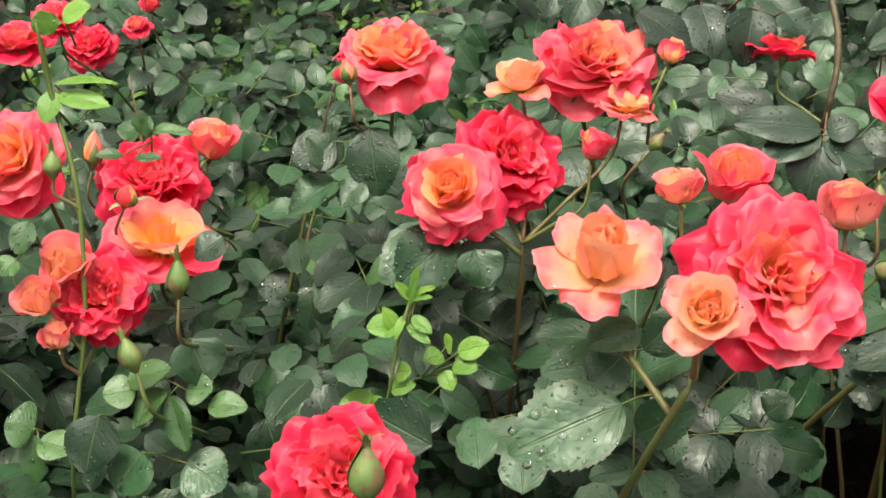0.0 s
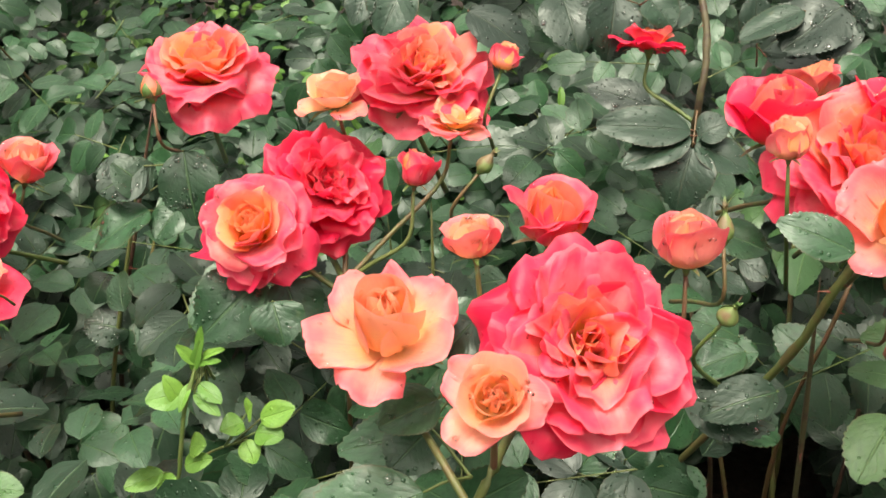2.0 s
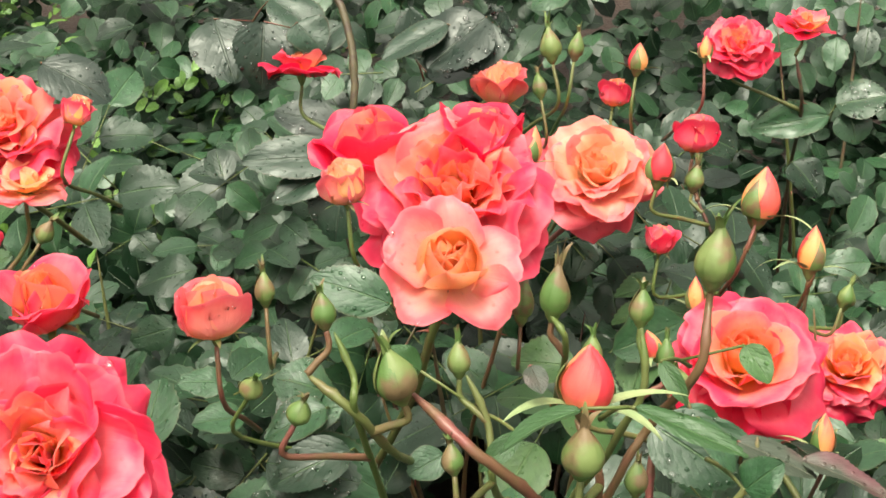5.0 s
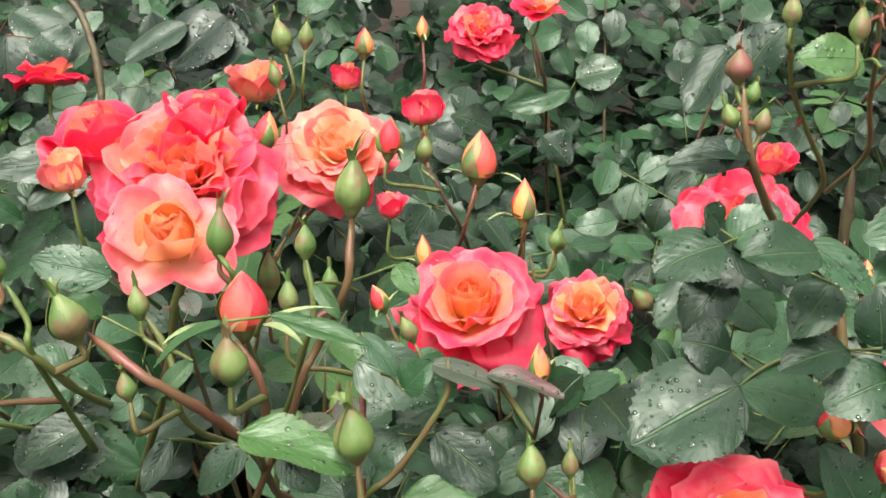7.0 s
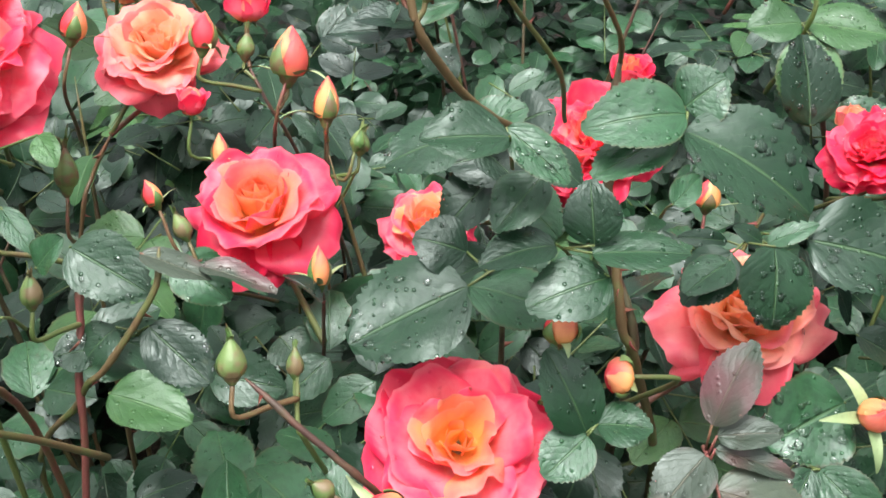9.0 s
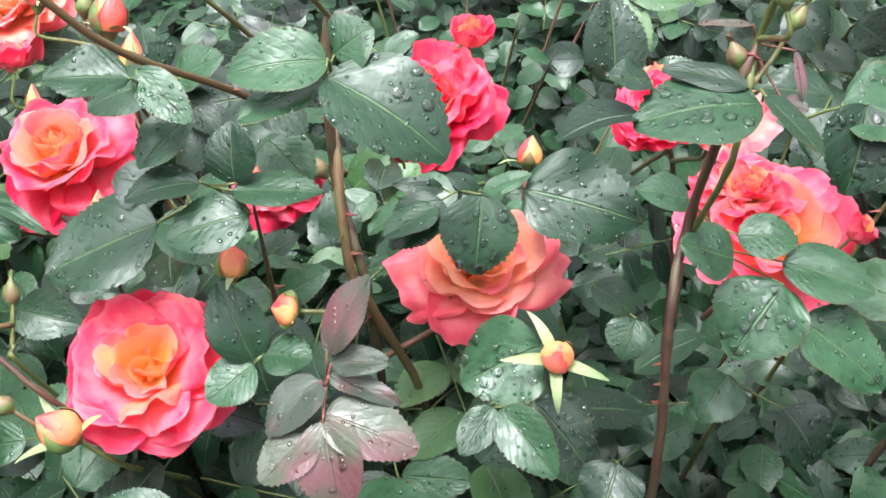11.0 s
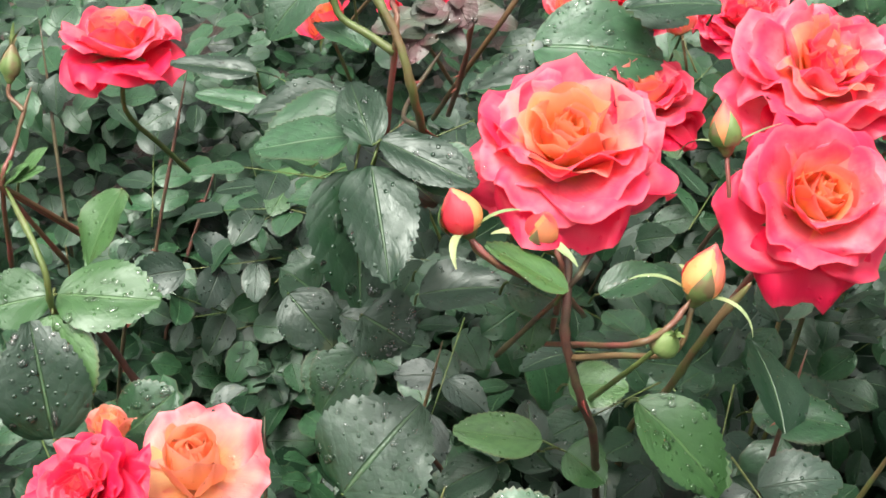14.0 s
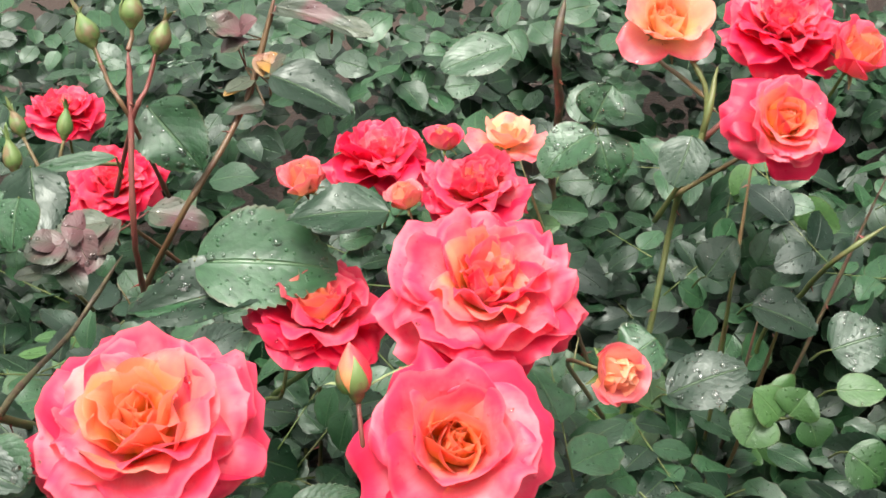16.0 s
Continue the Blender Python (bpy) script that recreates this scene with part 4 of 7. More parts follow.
cane(bush_b, [(-0.159, 0.602, 0.474), (-0.163, 0.588, 0.448), (-0.166, 0.582, 0.413), (-0.172, 0.586, 0.378)], 0.0028, 0.002, 1.0, 60, thorns=0, ground=True)
leaf(bush_b, 0.45, (0.092, -0.520, 0.849), 61, leaflets=[
    ((-0.262, 0.832, 0.496), (-0.246, 0.806, 0.449), 0.046),
    ((-0.289, 0.821, 0.485), (-0.316, 0.800, 0.469), 0.041),
    ((-0.282, 0.814, 0.469), (-0.308, 0.812, 0.491), 0.035)])
leaf(bush_b, 0.45, (0.092, -0.520, 0.849), 62, leaflets=[
    ((-0.282, 0.808, 0.456), (-0.318, 0.782, 0.434), 0.042),
    ((-0.262, 0.813, 0.457), (-0.273, 0.795, 0.440), 0.030)])
leaf(bush_b, 0.42, (0.092, -0.520, 0.849), 63, leaflets=[
    ((-0.325, 0.877, 0.315), (-0.328, 0.854, 0.283), 0.047),
    ((-0.340, 0.870, 0.309), (-0.376, 0.860, 0.320), 0.042),
    ((-0.292, 0.878, 0.302), (-0.311, 0.854, 0.275), 0.050)])
leaf(bush_b, 0.42, (0.092, -0.520, 0.849), 64, leaflets=[
    ((-0.363, 0.886, 0.352), (-0.373, 0.868, 0.334), 0.038)])
leaf(bush_b, 0.42, (0.092, -0.520, 0.849), 65, leaflets=[
    ((-0.325, 0.815, 0.257), (-0.353, 0.789, 0.231), 0.050)])
leaf(bush_b, 0.42, (0.092, -0.520, 0.849), 66, leaflets=[
    ((-0.333, 0.768, 0.236), (-0.310, 0.749, 0.199), 0.050)])
leaf(bush_b, 0.42, (0.092, -0.520, 0.849), 67, leaflets=[
    ((-0.149, 0.773, 0.249), (-0.119, 0.758, 0.219), 0.050)])
leaf(bush_b, 0.42, (0.092, -0.520, 0.849), 68, leaflets=[
    ((-0.084, 0.777, 0.226), (-0.057, 0.770, 0.214), 0.047)])
leaf(bush_b, 0.42, (0.092, -0.520, 0.849), 69, leaflets=[
    ((-0.332, 0.555, 0.345), (-0.344, 0.535, 0.324), 0.049),
    ((-0.306, 0.567, 0.334), (-0.275, 0.563, 0.325), 0.039)])
leaf(bush_b, 0.3, (0.066, -0.496, 0.866), 70, stem=(0.109, 0.986, 0.510), leaflets=[
    ((0.108, 0.962, 0.488), (0.099, 0.933, 0.447), 0.049),
    ((0.105, 0.966, 0.496), (0.055, 0.940, 0.475), 0.033),
    ((0.110, 0.964, 0.490), (0.154, 0.958, 0.477), 0.036),
    ((0.105, 0.968, 0.500), (0.032, 0.951, 0.503), 0.037),
    ((0.111, 0.967, 0.496), (0.134, 0.971, 0.510), 0.029)])
cane(bush_b, [(0.058, 1.071, 0.635), (0.098, 1.038, 0.599), (0.111, 1.009, 0.554), (0.110, 0.995, 0.507), (0.111, 1.031, 0.443)], 0.0065, 0.006, 0.25, 71, thorns=2, ground=True)
leaf(bush_b, 0.3, (0.066, -0.496, 0.866), 72, leaflets=[
    ((0.034, 1.051, 0.581), (0.034, 1.021, 0.536), 0.048),
    ((0.062, 1.045, 0.582), (0.083, 1.032, 0.564), 0.038)])
leaf(bush_b, 0.3, (0.066, -0.496, 0.866), 73, leaflets=[
    ((0.095, 1.068, 0.574), (0.065, 1.046, 0.554), 0.035)])
leaf(bush_b, 0.28, (0.066, -0.496, 0.866), 74, leaflets=[
    ((-0.086, 0.774, 0.643), (-0.094, 0.753, 0.618), 0.032),
    ((-0.107, 0.769, 0.640), (-0.111, 0.753, 0.623), 0.019)])
leaf(bush_b, 0.28, (0.066, -0.496, 0.866), 75, leaflets=[
    ((-0.055, 0.833, 0.616), (-0.012, 0.824, 0.598), 0.036)])
leaf(bush_b, 0.3, (0.066, -0.496, 0.866), 76, leaflets=[
    ((0.212, 1.033, 0.591), (0.167, 1.003, 0.560), 0.059),
    ((0.217, 1.032, 0.587), (0.198, 1.006, 0.557), 0.041),
    ((0.182, 1.026, 0.587), (0.134, 1.001, 0.567), 0.033),
    ((0.222, 1.031, 0.584), (0.228, 1.030, 0.593), 0.041)])
leaf(bush_b, 0.45, (0.066, -0.496, 0.866), 77, leaflets=[
    ((0.116, 0.699, 0.434), (0.167, 0.689, 0.411), 0.035),
    ((0.103, 0.729, 0.451), (0.131, 0.716, 0.430), 0.033)])
leaf(bush_b, 0.45, (0.066, -0.496, 0.866), 78, leaflets=[
    ((0.080, 0.722, 0.357), (0.096, 0.726, 0.374), 0.028)])
leaf(bush_b, 0.45, (0.066, -0.496, 0.866), 79, leaflets=[
    ((0.121, 0.799, 0.492), (0.156, 0.794, 0.486), 0.033)])
leaf(bush_b, 0.43, (0.066, -0.496, 0.866), 80, leaflets=[
    ((-0.015, 0.543, 0.509), (-0.040, 0.527, 0.501), 0.030),
    ((-0.022, 0.551, 0.483), (-0.035, 0.535, 0.470), 0.029),
    ((-0.003, 0.562, 0.542), (-0.015, 0.547, 0.531), 0.025)])
leaf(bush_b, 0.43, (0.066, -0.496, 0.866), 81, leaflets=[
    ((-0.126, 0.632, 0.497), (-0.115, 0.617, 0.479), 0.031)])
leaf(bush_b, 0.45, (0.066, -0.496, 0.866), 82, leaflets=[
    ((-0.172, 0.737, 0.444), (-0.213, 0.712, 0.423), 0.055),
    ((-0.140, 0.741, 0.442), (-0.162, 0.721, 0.424), 0.045)])

# the bush with the tight coral cluster and many buds
bloom(bush_c, 'cup', (0.206, 0.684, 0.564), (0.001, -0.680, 0.733), 0.072, 0.35, 83, node=(0.230, 0.680, 0.430))
bloom(bush_c, 'ruffled', (0.202, 0.778, 0.560), (0.011, -0.560, 0.828), 0.110, 0.5, 84, node=(0.230, 0.680, 0.430))
bloom(bush_c, 'half', (0.148, 0.811, 0.572), (-0.185, -0.082, 0.979), 0.066, 0.62, 85, node=(0.230, 0.680, 0.430))
bloom(bush_c, 'bud_open', (0.146, 0.728, 0.585), (-0.125, 0.147, 0.981), 0.031, 0.15, 86, node=(0.230, 0.680, 0.430))
bloom(bush_c, 'half', (0.218, 0.805, 0.580), (0.136, 0.034, 0.985), 0.056, 0.75, 87, node=(0.230, 0.680, 0.430))
bloom(bush_c, 'full', (0.294, 0.920, 0.514), (0.042, -0.546, 0.837), 0.086, 0.34, 88, node=(0.230, 0.680, 0.430))
bloom(bush_c, 'half', (0.220, 1.179, 0.486), (0.025, 0.023, 0.999), 0.058, 0.25, 90)
bloom(bush_c, 'bud_open', (0.306, 0.954, 0.558), (0.140, 0.348, 0.927), 0.025, 0.6, 91, node=(0.230, 0.680, 0.430))
bloom(bush_c, 'bud_open', (0.360, 0.921, 0.540), (0.091, 0.352, 0.932), 0.032, 0.65, 92, node="cane")
bud(bush_c, 'tip', (0.393, 0.848, 0.529), (0.137, 0.302, 0.943), 0.0253, 0.0338, 0.35, 93, node="cane", sepals=1.5)
bloom(bush_c, 'bud_open', (0.328, 0.826, 0.506), (0.042, 0.355, 0.934), 0.024, 0.6, 94, node=(0.230, 0.680, 0.430))
bud(bush_c, 'tip', (0.321, 0.956, 0.584), (0.091, 0.352, 0.932), 0.0142, 0.0201, 0.4, 95, node=(0.230, 0.680, 0.430))
bud(bush_c, 'tip', (0.364, 0.938, 0.597), (0.042, 0.355, 0.934), 0.0090, 0.0163, 0.3, 96, node=(0.230, 0.680, 0.430))
bud(bush_c, 'green', (0.259, 0.963, 0.593), (-0.154, 0.359, 0.921), 0.0184, 0.0235, 0.3, 97, node=(0.230, 0.680, 0.430))
bud(bush_c, 'green', (0.278, 0.962, 0.592), (0.140, 0.348, 0.927), 0.0134, 0.0193, 0.3, 98, node=(0.230, 0.680, 0.430))
bud(bush_c, 'green', (0.252, 0.950, 0.566), (-0.154, 0.359, 0.921), 0.0126, 0.0168, 0.3, 99, node=(0.230, 0.680, 0.430))
bud(bush_c, 'tip', (0.246, 0.892, 0.542), (0.236, 0.338, 0.911), 0.0183, 0.0263, 0.1, 100, node=(0.230, 0.680, 0.430))
bud(bush_c, 'tip', (0.333, 0.884, 0.534), (0.140, 0.348, 0.927), 0.0183, 0.0263, 0.5, 101, node=(0.230, 0.680, 0.430))
bud(bush_c, 'green', (0.359, 0.899, 0.519), (0.140, 0.348, 0.927), 0.0155, 0.0180, 0.3, 102, node=(0.230, 0.680, 0.430))
bud(bush_c, 'green', (0.305, 0.532, 0.650), (0.086, 0.259, 0.962), 0.0164, 0.0202, 0.3, 103, node="cane", sepals=1.2)
bud(bush_c, 'green', (0.252, 0.539, 0.631), (0.086, 0.259, 0.962), 0.0130, 0.0186, 0.3, 104, node="cane", sepals=1.2)
bud(bush_c, 'open', (0.262, 0.502, 0.618), (0.057, 0.261, 0.964), 0.0187, 0.0223, 0.4, 105, node="cane", sepals=2.2)
bud(bush_c, 'green', (0.259, 0.466, 0.617), (0.031, 0.126, 0.992), 0.0157, 0.0160, 0.3, 106, node="cane")
bud(bush_c, 'green', (0.198, 0.500, 0.620), (-0.271, 0.150, 0.951), 0.0176, 0.0184, 0.3, 107, node="cane", sepals=1.3)
bud(bush_c, 'green', (0.174, 0.510, 0.638), (-0.154, 0.359, 0.921), 0.0100, 0.0120, 0.3, 108, node=(0.250, 0.560, 0.470))
bud(bush_c, 'green', (0.218, 0.529, 0.608), (-0.058, 0.359, 0.932), 0.0100, 0.0126, 0.3, 109, node=(0.250, 0.560, 0.470))
bud(bush_c, 'green', (0.284, 0.550, 0.619), (0.042, 0.355, 0.934), 0.0108, 0.0135, 0.3, 110, node="cane")
bud(bush_c, 'green', (0.299, 0.446, 0.597), (-0.068, 0.161, 0.985), 0.0165, 0.0190, 0.35, 111, node="cane", sepals=1.2)
bud(bush_c, 'green', (0.167, 0.495, 0.607), (0.359, 0.080, 0.930), 0.0100, 0.0092, 0.3, 112, node=(0.250, 0.560, 0.470))
bud(bush_c, 'tip', (0.417, 0.804, 0.513), (0.091, 0.352, 0.932), 0.0169, 0.0279, 0.1, 113, node="cane", sepals=1.8)
bud(bush_c, 'green', (0.438, 0.791, 0.489), (0.236, 0.338, 0.911), 0.0132, 0.0147, 0.3, 114, node=(0.230, 0.680, 0.430))
bud(bush_c, 'tip', (0.348, 0.794, 0.486), (-0.008, 0.357, 0.934), 0.0110, 0.0206, 0.15, 115, node=(0.230, 0.680, 0.430))
bud(bush_c, 'green', (0.293, 0.542, 0.604), (0.042, 0.355, 0.934), 0.0081, 0.0103, 0.3, 116, node=(0.250, 0.560, 0.470))
bud(bush_c, 'green', (0.218, 0.487, 0.596), (-0.154, 0.359, 0.921), 0.0092, 0.0100, 0.3, 117, node=(0.250, 0.560, 0.470))
cane(bush_c, [(0.203, 0.505, 0.609), (0.224, 0.488, 0.599), (0.242, 0.490, 0.581), (0.256, 0.507, 0.550), (0.259, 0.547, 0.497)], 0.0042, 0.0038, 0.18, 118, thorns=3, ground=True)
cane(bush_c, [(0.258, 0.496, 0.606), (0.266, 0.488, 0.592), (0.266, 0.490, 0.573), (0.261, 0.501, 0.549)], 0.0034, 0.003, 0.18, 119, thorns=0, ground=False)
cane(bush_c, [(0.303, 0.525, 0.635), (0.300, 0.514, 0.615), (0.287, 0.523, 0.585), (0.274, 0.520, 0.556)], 0.0036, 0.003, 0.18, 120, thorns=0, ground=True)
cane(bush_c, [(0.284, 0.547, 0.613), (0.285, 0.536, 0.590), (0.276, 0.543, 0.559)], 0.003, 0.003, 0.8, 121, thorns=0, ground=True)
cane(bush_c, [(0.250, 0.535, 0.623), (0.256, 0.530, 0.613), (0.254, 0.562, 0.565)], 0.0025, 0.0025, 0.8, 122, thorns=0, ground=False)
cane(bush_c, [(0.221, 0.526, 0.602), (0.229, 0.518, 0.587), (0.231, 0.509, 0.569), (0.234, 0.529, 0.543)], 0.0028, 0.003, 0.85, 123, thorns=0, ground=False)
cane(bush_c, [(0.169, 0.500, 0.618), (0.186, 0.494, 0.607), (0.196, 0.512, 0.577)], 0.0035, 0.003, 0.5, 124, thorns=0, ground=False)
cane(bush_c, [(0.178, 0.506, 0.631), (0.185, 0.499, 0.618), (0.186, 0.494, 0.607)], 0.0025, 0.0025, 0.7, 125, thorns=0, ground=False)
cane(bush_c, [(0.251, 0.914, 0.448), (0.236, 0.902, 0.422), (0.226, 0.887, 0.391)], 0.0035, 0.0035, 0.18, 126, thorns=2, ground=True)
cane(bush_c, [(0.359, 0.893, 0.508), (0.372, 0.880, 0.482), (0.385, 0.886, 0.451), (0.397, 0.906, 0.401)], 0.0026, 0.003, 0.3, 127, thorns=0, ground=True)
cane(bush_c, [(0.391, 0.841, 0.516), (0.383, 0.831, 0.495), (0.378, 0.841, 0.469)], 0.0024, 0.003, 0.18, 128, thorns=0, ground=False)
cane(bush_c, [(0.416, 0.797, 0.498), (0.415, 0.799, 0.459), (0.418, 0.820, 0.411)], 0.0024, 0.003, 0.3, 129, thorns=0, ground=True)
leaf(bush_c, 0.75, (0.015, -0.180, 0.984), 130, leaflets=[
    ((0.260, 0.458, 0.591), (0.300, 0.444, 0.584), 0.021)])
leaf(bush_c, 0.75, (0.038, 0.044, 0.998), 131, leaflets=[
    ((0.274, 0.471, 0.629), (0.306, 0.458, 0.622), 0.011),
    ((0.258, 0.471, 0.628), (0.233, 0.463, 0.620), 0.012)])
leaf(bush_c, 0.5, (-0.022, -0.507, 0.862), 132, leaflets=[
    ((0.178, 0.657, 0.554), (0.139, 0.660, 0.567), 0.025),
    ((0.178, 0.679, 0.532), (0.154, 0.687, 0.557), 0.019)])
leaf(bush_c, 0.45, (-0.022, -0.507, 0.862), 133, leaflets=[
    ((0.106, 0.665, 0.449), (0.157, 0.654, 0.448), 0.041),
    ((0.113, 0.691, 0.457), (0.144, 0.689, 0.471), 0.034)])
leaf(bush_c, 0.45, (-0.022, -0.507, 0.862), 134, leaflets=[
    ((0.134, 0.698, 0.473), (0.107, 0.698, 0.483), 0.035)])
leaf(bush_c, 0.5, (-0.022, -0.507, 0.862), 135, leaflets=[
    ((0.252, 0.518, 0.542), (0.233, 0.507, 0.529), 0.017),
    ((0.226, 0.506, 0.557), (0.215, 0.493, 0.543), 0.010)])
leaf(bush_c, 0.35, (-0.022, -0.507, 0.862), 136, leaflets=[
    ((0.327, 0.715, 0.452), (0.357, 0.697, 0.434), 0.034),
    ((0.343, 0.705, 0.457), (0.381, 0.688, 0.443), 0.011),
    ((0.319, 0.714, 0.449), (0.295, 0.710, 0.450), 0.018)])
leaf(bush_c, 0.43, (-0.022, -0.507, 0.862), 137, leaflets=[
    ((0.338, 0.708, 0.374), (0.383, 0.696, 0.370), 0.035),
    ((0.335, 0.733, 0.378), (0.319, 0.722, 0.366), 0.022)])
leaf(bush_c, 0.43, (-0.022, -0.507, 0.862), 138, leaflets=[
    ((0.380, 0.732, 0.383), (0.393, 0.719, 0.373), 0.032)])
leaf(bush_c, 0.3, (0.058, 0.260, 0.964), 139, leaflets=[
    ((0.390, 0.697, 0.449), (0.413, 0.684, 0.441), 0.019)])
leaf(bush_c, 0.45, (-0.022, -0.507, 0.862), 140, leaflets=[
    ((0.537, 1.226, 0.443), (0.464, 1.219, 0.431), 0.037),
    ((0.543, 1.230, 0.453), (0.590, 1.225, 0.464), 0.046),
    ((0.555, 1.227, 0.447), (0.563, 1.207, 0.423), 0.040)])
leaf(bush_c, 0.45, (-0.022, -0.507, 0.862), 141, leaflets=[
    ((0.504, 1.208, 0.402), (0.530, 1.186, 0.377), 0.042)])
leaf(bush_c, 0.45, (-0.022, -0.507, 0.862), 142, leaflets=[
    ((0.452, 1.216, 0.409), (0.412, 1.222, 0.428), 0.045)])
leaf(bush_c, 0.3, (-0.022, -0.507, 0.862), 143, leaflets=[
    ((0.159, 1.057, 0.543), (0.200, 1.066, 0.581), 0.051),
    ((0.154, 1.060, 0.548), (0.149, 1.074, 0.587), 0.031),
    ((0.163, 1.055, 0.539), (0.217, 1.054, 0.560), 0.048)])
leaf(bush_c, 0.3, (-0.022, -0.507, 0.862), 144, leaflets=[
    ((0.075, 1.134, 0.460), (0.015, 1.141, 0.475), 0.041)])

# the bush with the bright orange-centred bloom
bloom(bush_d, 'open', (0.374, 0.755, 0.465), (-0.084, -0.456, 0.886), 0.093, 0.5, 145, node=(0.480, 0.680, 0.380))
bloom(bush_d, 'full', (0.483, 0.899, 0.370), (-0.104, -0.411, 0.906), 0.073, 0.40, 146, node=(0.480, 0.680, 0.380))
bud(bush_d, 'green', (0.520, 0.874, 0.391), (-0.648, 0.035, 0.761), 0.0181, 0.0215, 0.1, 147, node=(0.480, 0.680, 0.380))
bud(bush_d, 'tip', (0.410, 0.706, 0.448), (0.039, 0.309, 0.950), 0.0128, 0.0243, 0.1, 148, node=(0.480, 0.680, 0.380), sepals=1.8)
bud(bush_d, 'green', (0.378, 0.552, 0.494), (0.004, 0.385, 0.923), 0.0165, 0.0185, 0.3, 149, node="cane", sepals=0.7)
bud(bush_d, 'green', (0.403, 0.581, 0.470), (0.053, 0.380, 0.923), 0.0103, 0.0141, 0.3, 150, node="cane", sepals=0.9)
bud(bush_d, 'green', (0.436, 0.786, 0.493), (0.336, 0.338, 0.879), 0.0114, 0.0136, 0.3, 151, node=(0.480, 0.680, 0.380))
bud(bush_d, 'tip', (0.315, 0.730, 0.489), (-0.356, 0.283, 0.890), 0.0112, 0.0165, 0.2, 152, node=(0.480, 0.680, 0.380))
bud(bush_d, 'green', (0.331, 0.720, 0.473), (-0.356, 0.283, 0.890), 0.0132, 0.0165, 0.25, 153, node=(0.480, 0.680, 0.380))
bud(bush_d, 'green', (0.291, 0.574, 0.521), (0.045, 0.289, 0.956), 0.0120, 0.0150, 0.25, 154, node=(0.560, 0.560, 0.400))
bud(bush_d, 'green', (0.271, 0.600, 0.567), (0.045, 0.289, 0.956), 0.0115, 0.0150, 0.25, 155, node=(0.560, 0.560, 0.400))
bud(bush_d, 'green', (0.243, 0.818, 0.468), (0.045, 0.289, 0.956), 0.0185, 0.0297, 0.25, 156, node=(0.480, 0.680, 0.380))
bloom(bush_d, 'ruffled2', (0.478, 0.546, 0.444), (-0.011, -0.553, 0.833), 0.087, 0.62, 157, node=(0.560, 0.560, 0.400))
bud(bush_d, 'tip', (0.442, 0.508, 0.438), (-0.486, -0.320, 0.813), 0.0207, 0.0233, 0.15, 158, node=(0.560, 0.560, 0.400), sepals=1.7)
bud(bush_d, 'green', (0.415, 0.515, 0.448), (-0.716, -0.058, 0.696), 0.0119, 0.0114, 0.3, 159, node=(0.560, 0.560, 0.400))
cane(bush_d, [(0.384, 0.547, 0.486), (0.410, 0.533, 0.464), (0.434, 0.529, 0.438), (0.448, 0.552, 0.400)], 0.0034, 0.0034, 0.35, 160, thorns=2, ground=False)
cane(bush_d, [(0.404, 0.579, 0.467), (0.403, 0.566, 0.445), (0.406, 0.561, 0.438)], 0.0024, 0.003, 0.7, 161, thorns=0, ground=False)
cane(bush_d, [(0.345, 0.596, 0.527), (0.341, 0.586, 0.509), (0.315, 0.580, 0.473), (0.296, 0.590, 0.447)], 0.0034, 0.0034, 0.45, 162, thorns=2, ground=True)
cane(bush_d, [(0.302, 0.613, 0.510), (0.301, 0.599, 0.484), (0.297, 0.586, 0.439)], 0.004, 0.004, 0.15, 163, thorns=2, ground=True)
cane(bush_d, [(0.417, 0.792, 0.502), (0.414, 0.802, 0.477)], 0.0024, 0.0028, 0.2, 164, thorns=0, ground=True)
cane(bush_d, [(0.434, 0.898, 0.424), (0.419, 0.905, 0.392), (0.399, 0.925, 0.342)], 0.0024, 0.003, 0.4, 165, thorns=0, ground=True)
cane(bush_d, [(0.412, 0.699, 0.435), (0.409, 0.711, 0.394)], 0.0024, 0.003, 0.3, 166, thorns=0, ground=True)
leaf(bush_d, 0.15, (0.002, -0.181, 0.983), 167, leaflets=[
    ((0.336, 0.595, 0.525), (0.369, 0.582, 0.518), 0.018),
    ((0.363, 0.590, 0.520), (0.399, 0.577, 0.513), 0.017)])
leaf(bush_d, 0.42, (-0.028, -0.481, 0.876), 168, leaflets=[
    ((0.301, 0.608, 0.523), (0.338, 0.589, 0.507), 0.033)])
leaf(bush_d, 0.42, (-0.028, -0.481, 0.876), 169, leaflets=[
    ((0.336, 0.587, 0.490), (0.364, 0.567, 0.469), 0.029),
    ((0.318, 0.597, 0.484), (0.302, 0.586, 0.474), 0.026),
    ((0.307, 0.593, 0.475), (0.289, 0.588, 0.476), 0.022)])
leaf(bush_d, 0.6, (-0.028, -0.481, 0.876), 170, leaflets=[
    ((0.318, 0.566, 0.468), (0.357, 0.552, 0.462), 0.030)])
leaf(bush_d, 0.6, (-0.028, -0.481, 0.876), 171, leaflets=[
    ((0.298, 0.517, 0.543), (0.269, 0.510, 0.540), 0.020)])
leaf(bush_d, 0.45, (-0.072, -0.415, 0.907), 172, stem=(0.513, 0.591, 0.514), leaflets=[
    ((0.486, 0.579, 0.508), (0.429, 0.567, 0.489), 0.057),
    ((0.486, 0.579, 0.509), (0.531, 0.565, 0.501), 0.037),
    ((0.487, 0.595, 0.517), (0.463, 0.596, 0.527), 0.030),
    ((0.496, 0.603, 0.511), (0.517, 0.598, 0.519), 0.027)])
